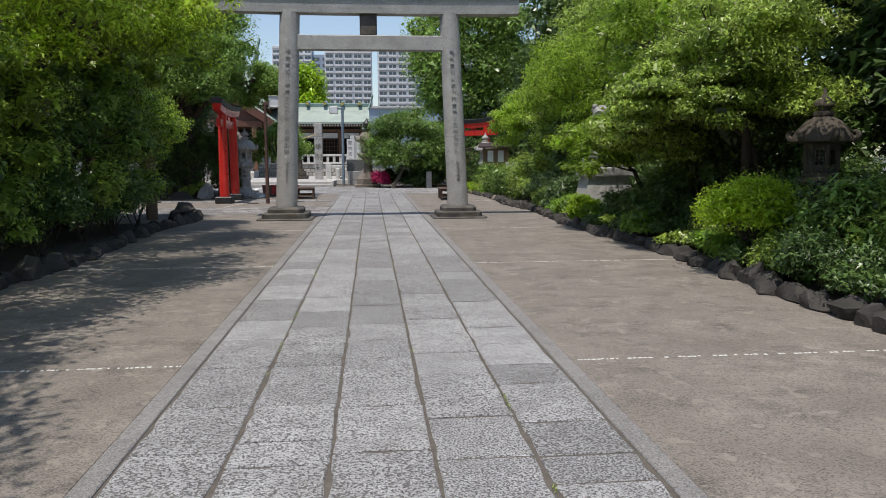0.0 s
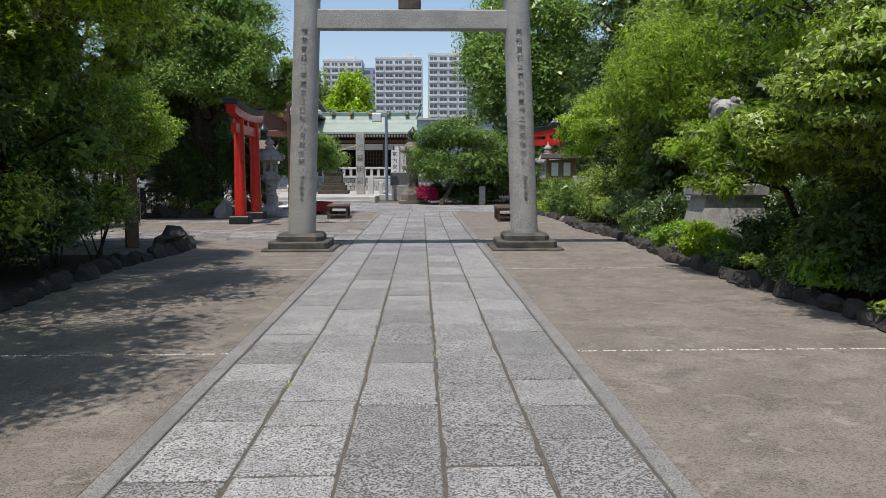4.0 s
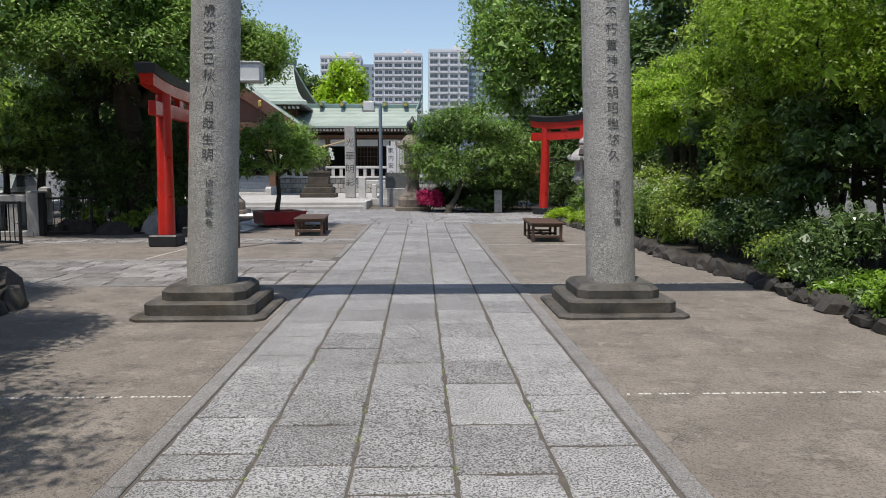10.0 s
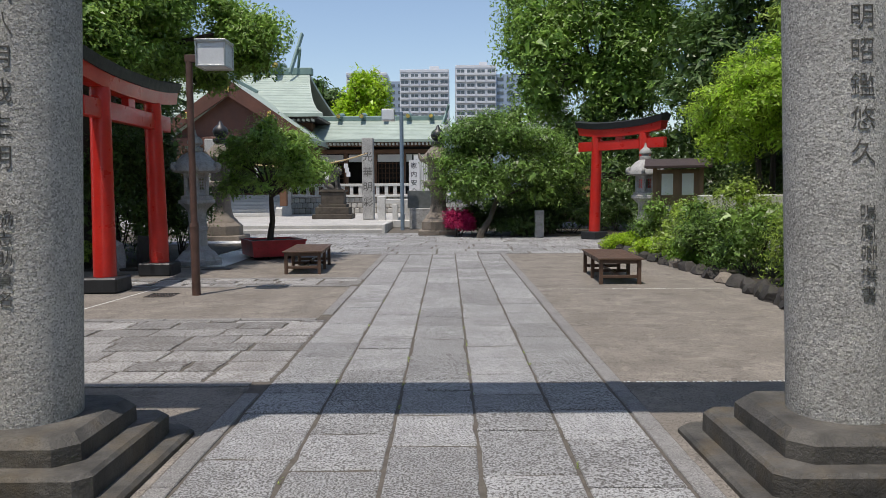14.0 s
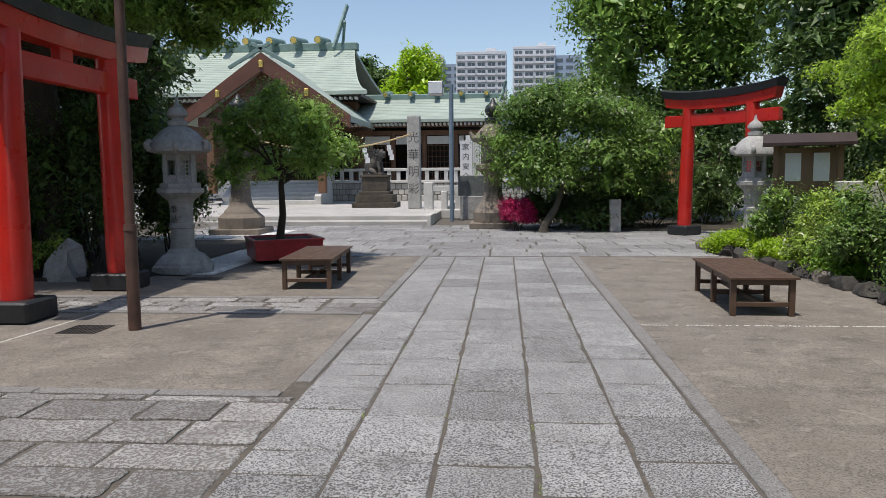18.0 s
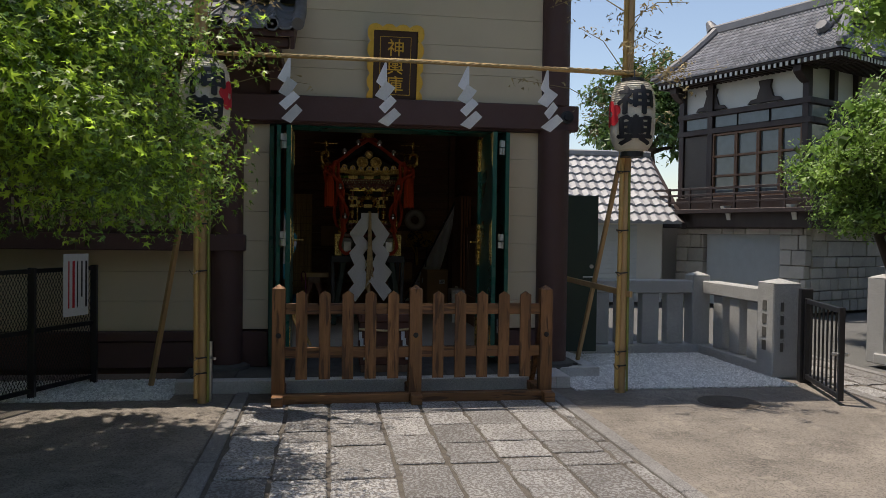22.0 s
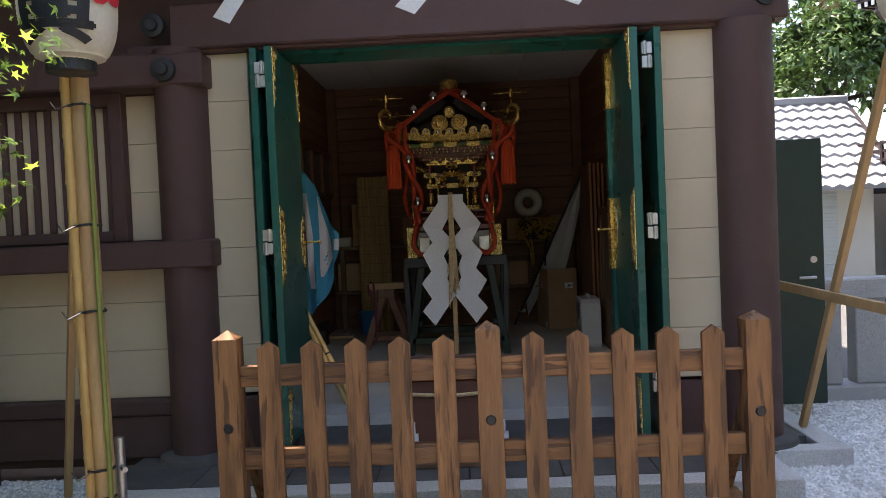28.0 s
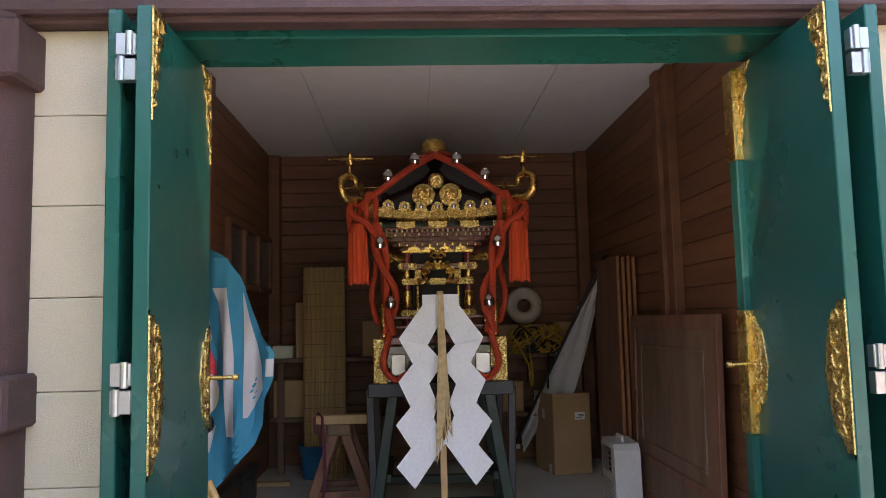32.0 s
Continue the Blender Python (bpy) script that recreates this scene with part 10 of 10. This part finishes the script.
part("roof", Shape().box(-8.3, 14.3, -0.3, 8.3, 9.2, 9.6, 0.05), FENCE_STONE, t)


# ---- paving pieces ----
def slab_mesh(w, d, seed, h=0.05, wear=0.01):
    """A stone slab with slightly uneven corners and chamfered rim."""
    rg = random.Random(seed)
    c = 0.007
    o = [(rg.uniform(0, wear), rg.uniform(0, wear)), (w - rg.uniform(0, wear), rg.uniform(0, wear)), (w - rg.uniform(0, wear), d - rg.uniform(0, wear)), (rg.uniform(0, wear), d - rg.uniform(0, wear))]
    ring = []
    for i in range(4):
        a, b, z = Vector(o[i]), Vector(o[(i + 1) % 4]), Vector(o[i - 1])
        k = min(0.3, wear * rg.uniform(0.6, 1.6) / max(0.05, min((a - z).length, (b - a).length)))
        ring += [tuple(a.lerp(z, k)), tuple(a.lerp(b, k))]
        mid = Vector((w / 2, d / 2))
        for f in (0.27, 0.5, 0.74):
            q = a.lerp(b, f + rg.uniform(-0.08, 0.08))
            chip = rg.uniform(0.8, 1.8) if rg.random() < 0.16 else 0.0
            ring.append(tuple(q + (mid - q).normalized() * wear * (chip + rg.uniform(0, 0.4))))
    cx, cy = w / 2, d / 2
    inn = [(x + c * (1 if x < cx else -1), y + c * (1 if y < cy else -1)) for x, y in ring]
    vs = [(x, y, -h) for x, y in ring] + [(x, y, -0.006) for x, y in ring] + [(x, y, 0) for x, y in inn]
    n = len(ring)
    fs = [(i, (i + 1) % n, n + (i + 1) % n, n + i) for i in range(n)] + [(n + i, n + (i + 1) % n, 2 * n + (i + 1) % n, 2 * n + i) for i in range(n)] + [tuple(range(2 * n, 3 * n))]
    return vs, fs


def slab(parent, x, y, w, d, mat, seed, z=0.006, name="slab", wear=0.01):
    vs, fs = slab_mesh(w, d, seed, wear=wear)
    me = bpy.data.meshes.new(name)
    me.from_pydata(vs, [], fs)
    me.materials.append(mat)
    ob = new(name, me)
    ob.location = (x, y, z)
    ob.parent = parent
    return ob


rg = random.Random(77)
path = tagged(new("pavement"), "worn pale granite slab path", "", "", "structure")
X0, X1 = -1.225, 1.42
cw = (X1 - X0) / 5
for c in range(5):
    y = -4.0 + rg.uniform(0, 0.4)
    while y < 33.3:
        d = rg.choice((0.34, 0.5, 0.62, 0.62, 0.75, 0.75, 0.9))
        d = min(d, 33.3 - y)
        if d > 0.1:
            slab(path, X0 + c * cw + 0.004, y + 0.003, cw - 0.008, d - 0.006, GRANITE, rg.random(), 0.004 + rg.uniform(-0.003, 0.003), wear=0.01)
        y += d
for x in (-1.36, 1.425):
    y = -4.0
    while y < 33.3:
        if not (x < 0 and (21.5 < y + 0.45 < 24.4 or 27.6 < y + 0.45 < 28.6)):
            slab(path, x + 0.003, y + 0.003, 0.128, 0.9 - 0.006, KERB, rg.random(), 0.008, "kerb_stone", 0.003)
        y += 0.9

cross = tagged(new("pavement"), "uneven patched stone paving towards the storehouse", "", "", "structure")
y = 21.56
while y < 24.4:
    d = min(rg.uniform(0.34, 0.44), 24.42 - y)
    x = -1.235
    while x > -8.55:
        w = rg.choice((0.3, 0.42, 0.5, 0.55, 0.65, 0.75))
        w = min(w, x + 8.6)
        if w > 0.08:
            slab(cross, x - w + 0.004, y + 0.004 + rg.uniform(-0.004, 0.004), w - 0.008, d - 0.008, RUBBLE, rg.random(), 0.004 + rg.uniform(-0.003, 0.004), wear=0.015)
        x -= w
    y += d
for yk in (21.42, 24.425):
    x = -1.37
    while x > -8.6:
        slab(cross, x - 0.9 + 0.003, yk, 0.894, 0.125, KERB, rg.random(), 0.008, "kerb_stone", 0.003)
        x -= 0.9

band = tagged(new("pavement"), "worn stone paving band under the red torii", "", "", "structure")
y = 27.68
while y < 28.58:
    d = 0.3
    x = -1.235
    while x > -11.8:
        w = rg.choice((0.35, 0.45, 0.55, 0.7))
        slab(band, x - w + 0.008, y + 0.006, w - 0.016, d - 0.012, RUBBLE, rg.random(), 0.004 + rg.uniform(-0.004, 0.005), wear=0.025)
        x -= w
    y += d
for yk in (27.55, 28.6):
    x = -1.37
    while x > -11.5:
        slab(band, x - 0.9 + 0.003, yk, 0.894, 0.115, KERB, rg.random(), 0.008, "kerb_stone", 0.003)
        x -= 0.9

court = tagged(new("pavement"), "irregular pale flagstones of the shrine court", "", "", "structure")
y = 33.45
while y < 41.8:
    d = rg.uniform(0.6, 0.85)
    x = -9.0 + rg.uniform(0, 0.5)
    while x < 5.0:
        w = rg.uniform(0.7, 1.3)
        slab(court, x + 0.01, y + 0.01, w - 0.02, d - 0.02, GRANITE, rg.random(), 0.004 + rg.uniform(-0.002, 0.003), "flagstone", 0.016)
        x += w
    y += d

# tufts of grass rooted in the joints of the path
s = Shape()
for i in range(70):
    gx = X0 + rg.choice((1, 2, 3, 4)) * cw + rg.uniform(-0.008, 0.008)
    gy = rg.uniform(2.0, 26.0)
    for j in range(rg.randint(4, 12)):
        px, py, a = gx + rg.gauss(0, 0.007), gy + rg.gauss(0, 0.035), rg.uniform(0, 6.28)
        l, h = rg.uniform(0.008, 0.024), rg.uniform(0.008, 0.022)
        ca, sa = math.cos(a), math.sin(a)
        s.add([(px - sa * 0.003, py + ca * 0.003, 0.0), (px + sa * 0.003, py - ca * 0.003, 0.0), (px + ca * l, py + sa * l, h)], [(0, 1, 2)])
single("grass", s, LEAF_MID, "small green tufts growing in the path joints", "grass", kind="stuff")
